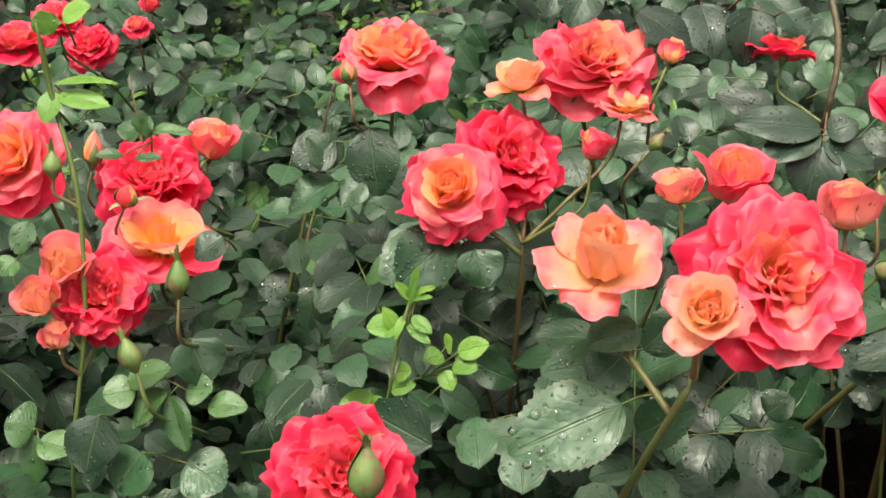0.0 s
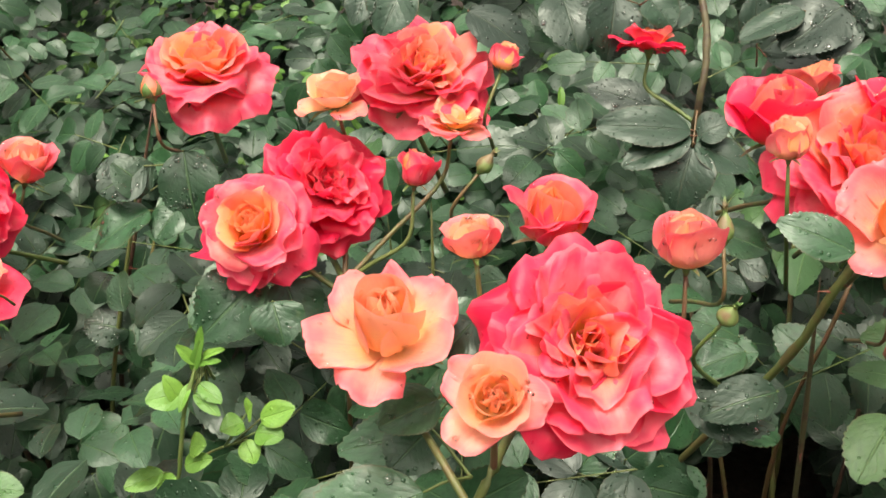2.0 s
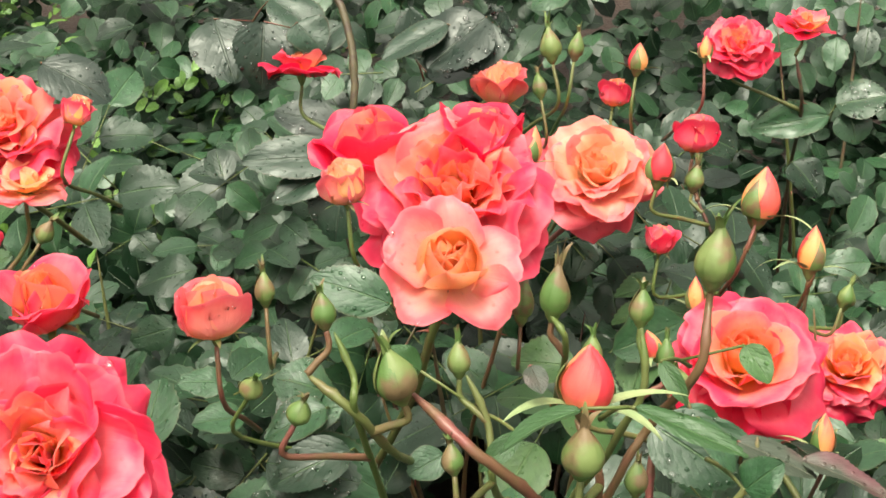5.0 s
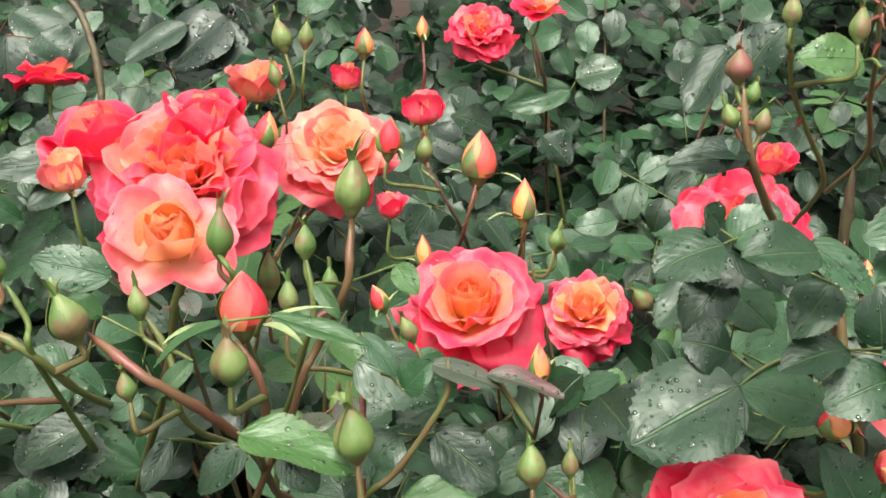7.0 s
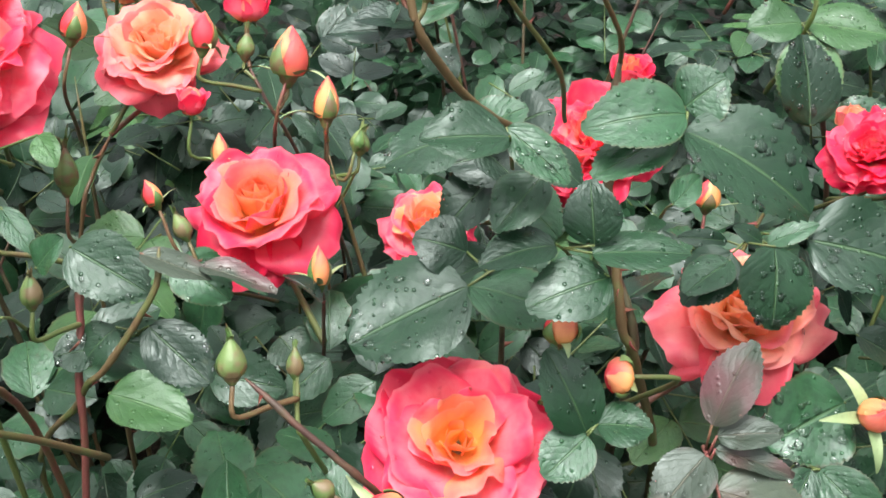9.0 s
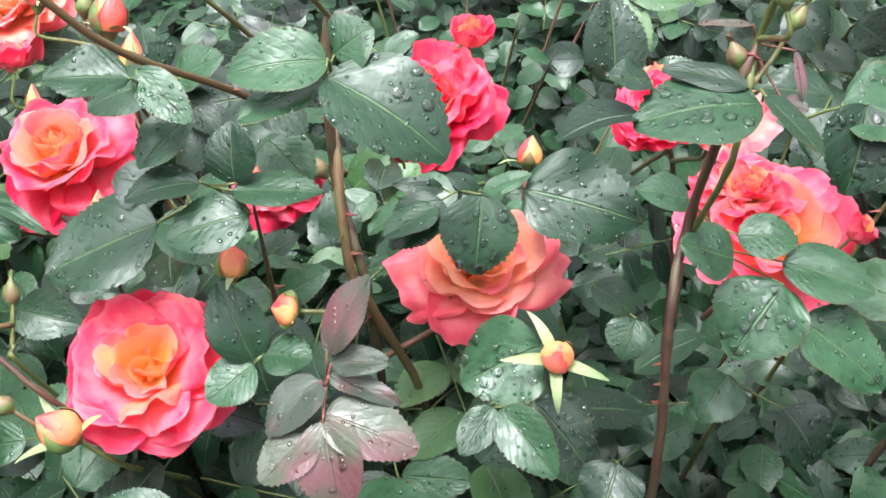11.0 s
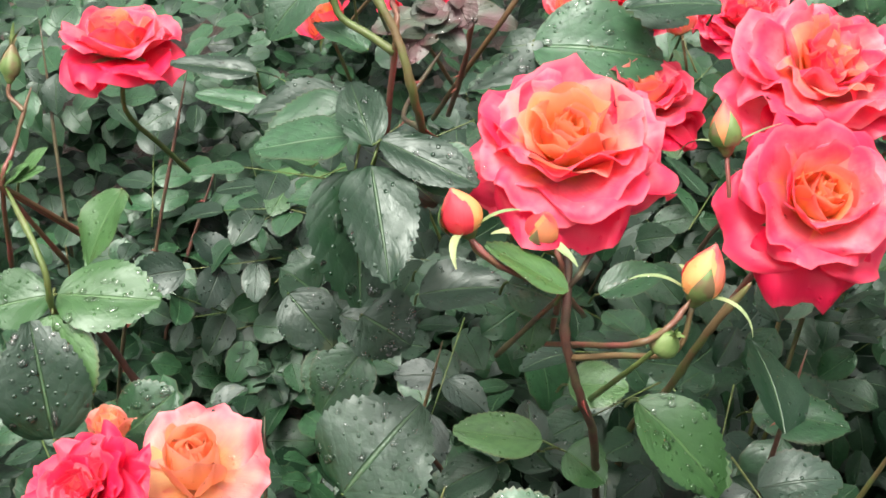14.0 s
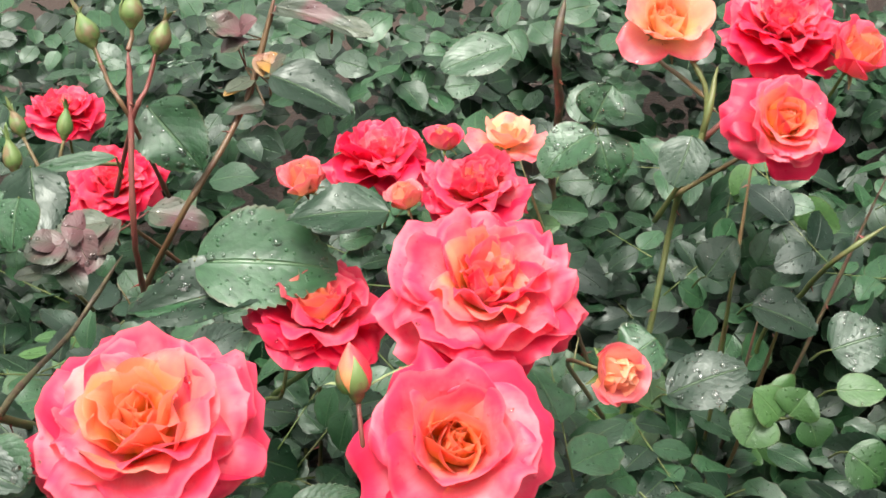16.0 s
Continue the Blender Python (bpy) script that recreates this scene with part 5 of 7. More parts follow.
leaf(bush_d, 0.45, (-0.028, -0.481, 0.876), 173, leaflets=[
    ((0.523, 0.733, 0.487), (0.484, 0.715, 0.462), 0.032),
    ((0.522, 0.702, 0.494), (0.547, 0.682, 0.474), 0.035)])
leaf(bush_d, 0.45, (-0.028, -0.481, 0.876), 174, leaflets=[
    ((0.511, 0.650, 0.481), (0.482, 0.642, 0.474), 0.031)])
leaf(bush_d, 0.45, (-0.028, -0.481, 0.876), 175, stem=(0.507, 0.636, 0.558), leaflets=[
    ((0.487, 0.619, 0.566), (0.450, 0.612, 0.560), 0.036),
    ((0.493, 0.628, 0.563), (0.518, 0.627, 0.577), 0.028),
    ((0.494, 0.626, 0.559), (0.516, 0.608, 0.543), 0.020),
    ((0.489, 0.631, 0.568), (0.481, 0.632, 0.581), 0.022)])
leaf(bush_d, 0.5, (0.032, -0.440, 0.898), 176, leaflets=[
    ((0.535, 0.531, 0.457), (0.520, 0.545, 0.493), 0.029),
    ((0.535, 0.530, 0.456), (0.514, 0.516, 0.445), 0.026),
    ((0.540, 0.533, 0.460), (0.564, 0.527, 0.462), 0.025)])
cane(bush_d, [(0.568, 0.662, 0.519), (0.569, 0.640, 0.483), (0.573, 0.629, 0.446), (0.584, 0.633, 0.414)], 0.0058, 0.0055, 0.45, 177, thorns=6, ground=True)
bud(bush_d, 'green', (0.461, 0.552, 0.681), (0.058, 0.260, 0.964), 0.0130, 0.0125, 0.6, 178, node='cane')
bud(bush_d, 'green', (0.466, 0.547, 0.671), (0.361, 0.197, 0.911), 0.0081, 0.0090, 0.35, 179, node='cane')
bud(bush_d, 'green', (0.456, 0.544, 0.663), (-0.385, 0.237, 0.892), 0.0090, 0.0099, 0.3, 180, node='cane')
bud(bush_d, 'green', (0.469, 0.541, 0.661), (0.266, 0.213, 0.940), 0.0090, 0.0103, 0.3, 181, node='cane')
cane(bush_d, [(0.462, 0.548, 0.673), (0.462, 0.539, 0.655), (0.468, 0.541, 0.637), (0.489, 0.566, 0.602), (0.523, 0.620, 0.560)], 0.0034, 0.0042, 0.5, 182, thorns=4, ground=False)
leaf(bush_d, 0.25, (-0.022, -0.507, 0.862), 183, leaflets=[
    ((0.463, 0.536, 0.649), (0.442, 0.533, 0.654), 0.015),
    ((0.467, 0.544, 0.643), (0.431, 0.541, 0.645), 0.018),
    ((0.457, 0.539, 0.655), (0.450, 0.529, 0.646), 0.008)])
leaf(bush_d, 0.5, (-0.022, -0.507, 0.862), 184, leaflets=[
    ((0.497, 0.663, 0.654), (0.471, 0.644, 0.627), 0.026),
    ((0.501, 0.655, 0.639), (0.523, 0.660, 0.666), 0.032)])
leaf(bush_d, 0.45, (-0.022, -0.507, 0.862), 185, stem=(0.534, 0.676, 0.535), leaflets=[
    ((0.524, 0.667, 0.537), (0.482, 0.661, 0.531), 0.040),
    ((0.526, 0.666, 0.537), (0.553, 0.651, 0.523), 0.026),
    ((0.507, 0.661, 0.523), (0.477, 0.646, 0.502), 0.033),
    ((0.522, 0.681, 0.544), (0.540, 0.678, 0.554), 0.034)])

# the tall bush with leafy canes in front of its blooms
bloom(bush_e, 'ruffled', (0.613, 0.923, 0.423), (-0.286, -0.532, 0.797), 0.103, 0.7, 186, node=(0.720, 0.800, 0.350))
bloom(bush_e, 'half', (0.645, 0.945, 0.468), (0.100, -0.200, 0.975), 0.036, 0.5, 187, node=(0.720, 0.800, 0.350))
bloom(bush_e, 'open', (0.645, 0.644, 0.442), (-0.010, -0.478, 0.878), 0.090, 0.32, 188, node=(0.760, 0.620, 0.330))
bloom(bush_e, 'ruffled', (0.763, 0.771, 0.477), (-0.305, -0.416, 0.857), 0.060, 1.0, 189, node=(0.760, 0.620, 0.330))
bloom(bush_e, 'bud_open', (0.773, 0.824, 0.473), (0.176, -0.080, 0.981), 0.024, 0.15, 190)
bloom(bush_e, 'cup', (0.814, 0.796, 0.463), (0.101, -0.464, 0.880), 0.072, 0.2, 191, node=(0.760, 0.620, 0.330))
bloom(bush_e, 'loose', (0.815, 0.664, 0.442), (0.026, -0.499, 0.866), 0.108, 0.5, 192, node=(0.760, 0.620, 0.330))
bloom(bush_e, 'ruffled', (0.804, 0.682, 0.462), (0.045, -0.266, 0.963), 0.057, 0.5, 193, node=(0.760, 0.620, 0.330))
bloom(bush_e, 'bud_open', (0.863, 0.654, 0.448), (0.648, 0.008, 0.762), 0.020, 0.5, 194, node=(0.760, 0.620, 0.330))
bud(bush_e, 'tip', (0.683, 0.555, 0.438), (0.079, -0.649, 0.756), 0.0176, 0.0187, -0.5, 195, node=(0.760, 0.620, 0.330), sepals=2.3)
bud(bush_e, 'tip', (0.686, 0.848, 0.410), (0.142, 0.216, 0.966), 0.0193, 0.0235, 0.1, 196, node=(0.760, 0.620, 0.330))
bud(bush_e, 'tip', (0.550, 0.544, 0.478), (-0.877, -0.320, 0.358), 0.0178, 0.0119, 0.05, 197, node=(0.760, 0.620, 0.330))
bud(bush_e, 'tip', (0.526, 0.556, 0.499), (0.038, 0.123, 0.992), 0.0162, 0.0162, 0.05, 198, node=(0.760, 0.620, 0.330))
cane(bush_e, [(0.569, 0.658, 0.586), (0.566, 0.653, 0.538), (0.567, 0.654, 0.483), (0.579, 0.632, 0.444), (0.582, 0.649, 0.376)], 0.0062, 0.0058, 0.3, 199, thorns=9, ground=True)
cane(bush_e, [(0.768, 0.564, 0.598), (0.759, 0.560, 0.572), (0.752, 0.600, 0.485), (0.742, 0.576, 0.446), (0.742, 0.578, 0.352)], 0.0052, 0.0056, 0.33, 200, thorns=10, ground=True)
leaf(bush_e, 0.45, (0.031, -0.477, 0.878), 201, stem=(0.579, 0.579, 0.585), leaflets=[
    ((0.578, 0.569, 0.587), (0.633, 0.546, 0.560), 0.052),
    ((0.579, 0.572, 0.593), (0.534, 0.565, 0.594), 0.033),
    ((0.576, 0.577, 0.582), (0.537, 0.562, 0.570), 0.027),
    ((0.581, 0.583, 0.591), (0.598, 0.583, 0.604), 0.030)])
leaf(bush_e, 0.45, (0.032, -0.440, 0.898), 202, leaflets=[
    ((0.499, 0.540, 0.600), (0.464, 0.534, 0.604), 0.028),
    ((0.499, 0.551, 0.599), (0.523, 0.534, 0.582), 0.019),
    ((0.516, 0.559, 0.573), (0.494, 0.542, 0.557), 0.024)])
leaf(bush_e, 0.45, (0.032, -0.440, 0.898), 203, leaflets=[
    ((0.536, 0.543, 0.547), (0.535, 0.552, 0.573), 0.025),
    ((0.520, 0.544, 0.548), (0.487, 0.536, 0.548), 0.024),
    ((0.535, 0.542, 0.544), (0.576, 0.537, 0.546), 0.024),
    ((0.542, 0.537, 0.535), (0.506, 0.526, 0.531), 0.030)])
leaf(bush_e, 0.42, (0.027, -0.621, 0.784), 204, stem=(0.649, 0.646, 0.490), leaflets=[
    ((0.647, 0.621, 0.496), (0.643, 0.594, 0.464), 0.043),
    ((0.626, 0.624, 0.492), (0.597, 0.606, 0.475), 0.029),
    ((0.670, 0.636, 0.491), (0.734, 0.622, 0.477), 0.055),
    ((0.648, 0.635, 0.490), (0.674, 0.635, 0.501), 0.013),
    ((0.646, 0.635, 0.490), (0.630, 0.634, 0.502), 0.012),
    ((0.627, 0.636, 0.492), (0.600, 0.632, 0.499), 0.011)])
leaf(bush_e, 0.50, (0.044, -0.195, 0.980), 205, stem=(0.758, 0.523, 0.591), leaflets=[
    ((0.758, 0.512, 0.592), (0.707, 0.506, 0.592), 0.044),
    ((0.758, 0.508, 0.596), (0.780, 0.491, 0.578), 0.019)])
leaf(bush_e, 0.50, (0.044, -0.195, 0.980), 206, stem=(0.758, 0.523, 0.591), leaflets=[
    ((0.711, 0.519, 0.586), (0.676, 0.511, 0.584), 0.031),
    ((0.716, 0.526, 0.597), (0.698, 0.521, 0.602), 0.020)])
leaf(bush_e, 0.50, (0.034, -0.399, 0.916), 207, stem=(0.810, 0.627, 0.530), leaflets=[
    ((0.830, 0.622, 0.542), (0.875, 0.610, 0.534), 0.060),
    ((0.839, 0.612, 0.545), (0.827, 0.585, 0.510), 0.041),
    ((0.831, 0.642, 0.537), (0.790, 0.641, 0.546), 0.031)])
leaf(bush_e, 0.50, (0.038, -0.398, 0.916), 208, leaflets=[
    ((0.776, 0.593, 0.469), (0.748, 0.592, 0.481), 0.036),
    ((0.778, 0.599, 0.480), (0.808, 0.593, 0.481), 0.028),
    ((0.801, 0.592, 0.467), (0.847, 0.580, 0.457), 0.035),
    ((0.801, 0.586, 0.457), (0.773, 0.563, 0.428), 0.050),
    ((0.756, 0.617, 0.492), (0.729, 0.615, 0.501), 0.028)])
leaf(bush_e, 0.47, (0.038, -0.398, 0.916), 209, stem=(0.803, 0.621, 0.438), leaflets=[
    ((0.810, 0.577, 0.441), (0.852, 0.555, 0.412), 0.041)])
leaf(bush_e, 0.12, (0.033, -0.376, 0.926), 210, stem=(0.576, 0.495, 0.476), leaflets=[
    ((0.577, 0.491, 0.490), (0.594, 0.504, 0.522), 0.024),
    ((0.579, 0.489, 0.486), (0.605, 0.485, 0.490), 0.015),
    ((0.578, 0.486, 0.482), (0.609, 0.476, 0.474), 0.012),
    ((0.574, 0.485, 0.480), (0.550, 0.469, 0.465), 0.025),
    ((0.576, 0.474, 0.471), (0.616, 0.462, 0.460), 0.029),
    ((0.576, 0.469, 0.471), (0.582, 0.443, 0.441), 0.031),
    ((0.573, 0.471, 0.466), (0.549, 0.454, 0.450), 0.025)])
leaf(bush_e, 0.43, (0.032, -0.720, 0.690), 211, leaflets=[
    ((0.676, 0.575, 0.430), (0.633, 0.561, 0.419), 0.048)])
leaf(bush_e, 0.43, (0.032, -0.440, 0.898), 212, leaflets=[
    ((0.733, 0.624, 0.412), (0.724, 0.607, 0.397), 0.029),
    ((0.710, 0.642, 0.424), (0.734, 0.629, 0.413), 0.024)])
leaf(bush_e, 0.43, (0.032, -0.440, 0.898), 213, leaflets=[
    ((0.675, 0.607, 0.367), (0.705, 0.584, 0.339), 0.046),
    ((0.664, 0.594, 0.365), (0.643, 0.577, 0.348), 0.038)])
leaf(bush_e, 0.43, (0.032, -0.440, 0.898), 214, leaflets=[
    ((0.786, 0.615, 0.377), (0.767, 0.597, 0.359), 0.034),
    ((0.818, 0.605, 0.359), (0.837, 0.585, 0.337), 0.042)])
leaf(bush_e, 0.55, (0.045, -0.266, 0.963), 215, leaflets=[
    ((0.946, 0.715, 0.431), (0.990, 0.718, 0.451), 0.056)])
leaf(bush_e, 0.55, (0.045, -0.266, 0.963), 216, leaflets=[
    ((0.997, 0.704, 0.413), (0.951, 0.698, 0.413), 0.056),
    ((1.030, 0.703, 0.414), (0.990, 0.709, 0.434), 0.036),
    ((1.029, 0.699, 0.407), (1.052, 0.687, 0.399), 0.038),
    ((0.993, 0.696, 0.399), (1.012, 0.684, 0.392), 0.035)])
leaf(bush_e, 0.48, (0.029, -0.462, 0.887), 217, leaflets=[
    ((0.934, 0.639, 0.394), (0.895, 0.648, 0.420), 0.031),
    ((0.938, 0.646, 0.405), (0.955, 0.630, 0.390), 0.029),
    ((0.928, 0.676, 0.397), (0.958, 0.669, 0.399), 0.034)])
leaf(bush_e, 0.48, (0.029, -0.462, 0.887), 218, leaflets=[
    ((0.968, 0.667, 0.384), (0.992, 0.664, 0.392), 0.034)])
leaf(bush_e, 0.45, (0.039, -0.442, 0.896), 219, leaflets=[
    ((0.744, 0.825, 0.471), (0.743, 0.852, 0.527), 0.047),
    ((0.775, 0.840, 0.455), (0.807, 0.845, 0.473), 0.041)])
leaf(bush_e, 0.47, (0.039, -0.442, 0.896), 220, leaflets=[
    ((0.885, 0.811, 0.411), (0.935, 0.829, 0.449), 0.073),
    ((0.900, 0.803, 0.397), (0.931, 0.804, 0.409), 0.031)])
cane(bush_e, [(1.023, 0.642, 0.403), (1.001, 0.638, 0.393), (0.979, 0.646, 0.368)], 0.005, 0.005, 0.3, 221, thorns=5, ground=True)
bud(bush_e, 'green', (0.773, 0.547, 0.642), (0.078, 0.358, 0.930), 0.0123, 0.0130, 0.75, 222, node='cane', sepals=0.8)
bud(bush_e, 'green', (0.770, 0.540, 0.629), (-0.135, 0.200, 0.970), 0.0119, 0.0138, 0.4, 223, node='cane', sepals=0.8)
bud(bush_e, 'green', (0.758, 0.562, 0.594), (-0.367, 0.265, 0.892), 0.0108, 0.0121, 0.35, 224, node='cane', sepals=0.8)
bud(bush_e, 'green', (0.786, 0.569, 0.607), (0.502, 0.216, 0.837), 0.0095, 0.0121, 0.3, 225, node='cane')
cane(bush_e, [(0.772, 0.544, 0.636), (0.768, 0.564, 0.598), (0.763, 0.553, 0.578), (0.759, 0.555, 0.542)], 0.0035, 0.0035, 0.7, 226, thorns=2, ground=False)
leaf(bush_e, 0.1, (0.029, -0.462, 0.887), 227, leaflets=[
    ((0.784, 0.561, 0.594), (0.786, 0.545, 0.577), 0.006),
    ((0.766, 0.568, 0.604), (0.742, 0.564, 0.608), 0.005),
    ((0.778, 0.551, 0.575), (0.787, 0.543, 0.574), 0.009)])

# the seed-head shoot with wet leaflets
# wet sheen put into the colour: these leaflets take the paler half-grown tone
leaf(bush_e, 0.62, (0.008, -0.413, 0.910), 228, stem=(0.750, 0.891, 0.523), leaflets=[
    ((0.750, 0.881, 0.525), (0.711, 0.878, 0.524), 0.035),
    ((0.753, 0.881, 0.525), (0.807, 0.864, 0.519), 0.045),
    ((0.751, 0.867, 0.521), (0.746, 0.831, 0.469), 0.046)])
leaf(bush_e, 0.62, (0.008, -0.413, 0.910), 229, leaflets=[
    ((0.793, 0.920, 0.563), (0.765, 0.899, 0.531), 0.032)])
cane(bush_e, [(0.735, 0.912, 0.578), (0.752, 0.871, 0.550), (0.750, 0.876, 0.516)], 0.0036, 0.0036, 0.8, 230, thorns=1, ground=False)
cane(bush_e, [(0.750, 0.876, 0.516), (0.763, 0.896, 0.496), (0.785, 0.893, 0.434)], 0.0042, 0.0045, 0.3, 231, thorns=2, ground=True)
bud(bush_e, 'green', (0.700, 0.939, 0.620), (-0.402, 0.389, 0.829), 0.0154, 0.0192, 0.3, 232, node='cane')
bud(bush_e, 'green', (0.732, 0.931, 0.611), (0.029, 0.385, 0.922), 0.0115, 0.0141, 0.3, 233, node='cane')
bud(bush_e, 'green', (0.719, 0.941, 0.626), (-0.178, 0.402, 0.898), 0.0160, 0.0192, 0.3, 234, node='cane')
cane(bush_e, [(0.700, 0.934, 0.611), (0.713, 0.923, 0.593), (0.733, 0.912, 0.579)], 0.0022, 0.003, 0.2, 235, thorns=0, ground=False)
cane(bush_e, [(0.717, 0.933, 0.613), (0.726, 0.922, 0.595), (0.733, 0.912, 0.579)], 0.0022, 0.003, 0.2, 236, thorns=0, ground=False)
cane(bush_e, [(0.757, 0.935, 0.623), (0.743, 0.921, 0.596), (0.734, 0.912, 0.579)], 0.0022, 0.003, 0.2, 237, thorns=0, ground=False)
bloom(bush_e, 'open', (0.791, 1.078, 0.602), (0.116, -0.083, 0.990), 0.088, 0.7, 238)

# the bush with three large blooms over droplet-covered leaves
bloom(bush_f, 'full', (1.015, 0.800, 0.604), (-0.055, -0.438, 0.897), 0.097, 0.58, 239, node=(1.090, 0.790, 0.400))
bloom(bush_f, 'open', (1.153, 0.811, 0.546), (-0.056, -0.678, 0.733), 0.097, 0.6, 240, node=(1.090, 0.790, 0.400))
bloom(bush_f, 'ruffled', (1.205, 0.906, 0.576), (0.053, -0.501, 0.864), 0.106, 0.55, 241, node=(1.090, 0.790, 0.400))
bloom(bush_f, 'ruffled', (1.282, 1.175, 0.523), (0.020, -0.246, 0.969), 0.085, 0.75, 242, node=(1.090, 0.790, 0.400))
bloom(bush_f, 'half', (1.263, 0.865, 0.526), (0.273, -0.924, 0.270), 0.036, 0.35, 243, node=(1.090, 0.790, 0.400))
bloom(bush_f, 'half', (1.225, 1.177, 0.525), (-0.167, -0.004, 0.986), 0.031, 0.25, 244, node=(1.090, 0.790, 0.400))
bud(bush_f, 'tip', (0.955, 0.767, 0.594), (-0.273, 0.126, 0.954), 0.0196, 0.0215, 0.45, 245, node="cane", sepals=1.7)
bud(bush_f, 'tip', (0.993, 0.770, 0.578), (-0.057, -0.515, 0.855), 0.0169, 0.0194, 0.15, 246, node=(1.090, 0.790, 0.400), sepals=1.3)
bud(bush_f, 'tip', (1.052, 0.722, 0.569), (0.357, 0.061, 0.932), 0.0192, 0.0251, 0.45, 247, node="cane", sepals=1.6)
bud(bush_f, 'tip', (1.115, 0.844, 0.580), (0.047, 0.268, 0.962), 0.0177, 0.0257, 0.3, 248, node=(1.090, 0.790, 0.400), sepals=1.4)
bud(bush_f, 'tip', (1.107, 1.029, 0.514), (0.326, 0.194, 0.925), 0.0230, 0.0306, 0.3, 249, node=(1.090, 0.790, 0.400), sepals=1.4)
bud(bush_f, 'green', (1.031, 0.712, 0.544), (0.305, -0.562, 0.769), 0.0170, 0.0126, 0.3, 250, node=(1.090, 0.790, 0.400), sepals=0.8)
cane(bush_f, [(0.956, 0.767, 0.584), (0.968, 0.757, 0.570), (0.996, 0.765, 0.547), (1.002, 0.767, 0.542)], 0.003, 0.003, 0.15, 251, thorns=0, ground=False)
cane(bush_f, [(1.008, 0.786, 0.568), (1.004, 0.769, 0.546), (1.000, 0.761, 0.521), (1.007, 0.763, 0.484), (1.020, 0.782, 0.439)], 0.005, 0.0045, 0.35, 252, thorns=4, ground=True)
cane(bush_f, [(1.029, 0.781, 0.566), (1.015, 0.772, 0.555), (1.004, 0.768, 0.544)], 0.0028, 0.0028, 0.3, 253, thorns=0, ground=False)
cane(bush_f, [(0.997, 0.766, 0.571), (1.001, 0.767, 0.552)], 0.0026, 0.003, 0.15, 254, thorns=0, ground=False)
cane(bush_f, [(1.044, 0.718, 0.559), (1.032, 0.714, 0.549), (1.016, 0.714, 0.544), (1.007, 0.767, 0.512)], 0.003, 0.003, 0.2, 255, thorns=0, ground=False)
cane(bush_f, [(1.110, 0.794, 0.512), (1.093, 0.803, 0.482), (1.084, 0.832, 0.427)], 0.005, 0.0045, 0.6, 256, thorns=2, ground=True)
leaf(bush_f, 0.75, (0.047, -0.155, 0.987), 257, leaflets=[
    ((0.999, 0.751, 0.553), (0.965, 0.763, 0.578), 0.020)])
leaf(bush_f, 0.42, (0.033, -0.223, 0.974), 258, stem=(0.929, 0.839, 0.626), leaflets=[
    ((0.915, 0.815, 0.600), (0.907, 0.779, 0.546), 0.050),
    ((0.915, 0.823, 0.614), (0.870, 0.823, 0.615), 0.040),
    ((0.921, 0.838, 0.602), (0.954, 0.813, 0.578), 0.038)])
leaf(bush_f, 0.65, (-0.027, -0.480, 0.877), 259, leaflets=[
    ((1.055, 0.810, 0.437), (1.094, 0.772, 0.393), 0.045)])
leaf(bush_f, 0.65, (-0.027, -0.480, 0.877), 260, leaflets=[
    ((1.011, 0.798, 0.466), (1.041, 0.787, 0.467), 0.028)])
leaf(bush_f, 0.65, (-0.027, -0.480, 0.877), 261, leaflets=[
    ((1.002, 0.820, 0.504), (0.993, 0.805, 0.486), 0.020)])
leaf(bush_f, 0.65, (-0.027, -0.480, 0.877), 262, leaflets=[
    ((1.003, 0.826, 0.409), (0.953, 0.834, 0.423), 0.029),
    ((1.015, 0.820, 0.403), (1.034, 0.803, 0.391), 0.032)])
leaf(bush_f, 0.44, (-0.027, -0.480, 0.877), 263, leaflets=[
    ((0.912, 0.902, 0.441), (0.879, 0.886, 0.414), 0.044),
    ((0.902, 0.915, 0.461), (0.939, 0.895, 0.449), 0.031)])
leaf(bush_f, 0.44, (-0.027, -0.480, 0.877), 264, leaflets=[
    ((0.891, 0.959, 0.453), (0.873, 0.966, 0.474), 0.037)])
leaf(bush_f, 0.44, (-0.027, -0.480, 0.877), 265, leaflets=[
    ((0.949, 0.894, 0.479), (1.001, 0.882, 0.484), 0.039)])
leaf(bush_f, 0.44, (-0.027, -0.480, 0.877), 266, leaflets=[
    ((1.211, 0.961, 0.289), (1.271, 0.940, 0.280), 0.061)])
leaf(bush_f, 0.44, (-0.027, -0.480, 0.877), 267, leaflets=[
    ((1.170, 1.029, 0.295), (1.224, 1.010, 0.290), 0.047)])
leaf(bush_f, 0.44, (-0.027, -0.480, 0.877), 268, leaflets=[
    ((1.312, 1.027, 0.332), (1.335, 1.006, 0.313), 0.044)])
leaf(bush_f, 0.42, (-0.064, -0.537, 0.841), 269, stem=(1.065, 1.040, 0.573), leaflets=[
    ((1.053, 1.002, 0.584), (1.133, 0.975, 0.576), 0.066)])
leaf(bush_f, 0.42, (-0.064, -0.537, 0.841), 270, leaflets=[
    ((1.103, 0.984, 0.568), (1.006, 0.994, 0.562), 0.044)])
leaf(bush_f, 0.42, (-0.064, -0.537, 0.841), 271, leaflets=[
    ((1.118, 1.018, 0.596), (1.159, 0.999, 0.588), 0.026),
    ((1.137, 1.006, 0.580), (1.113, 1.009, 0.589), 0.028)])
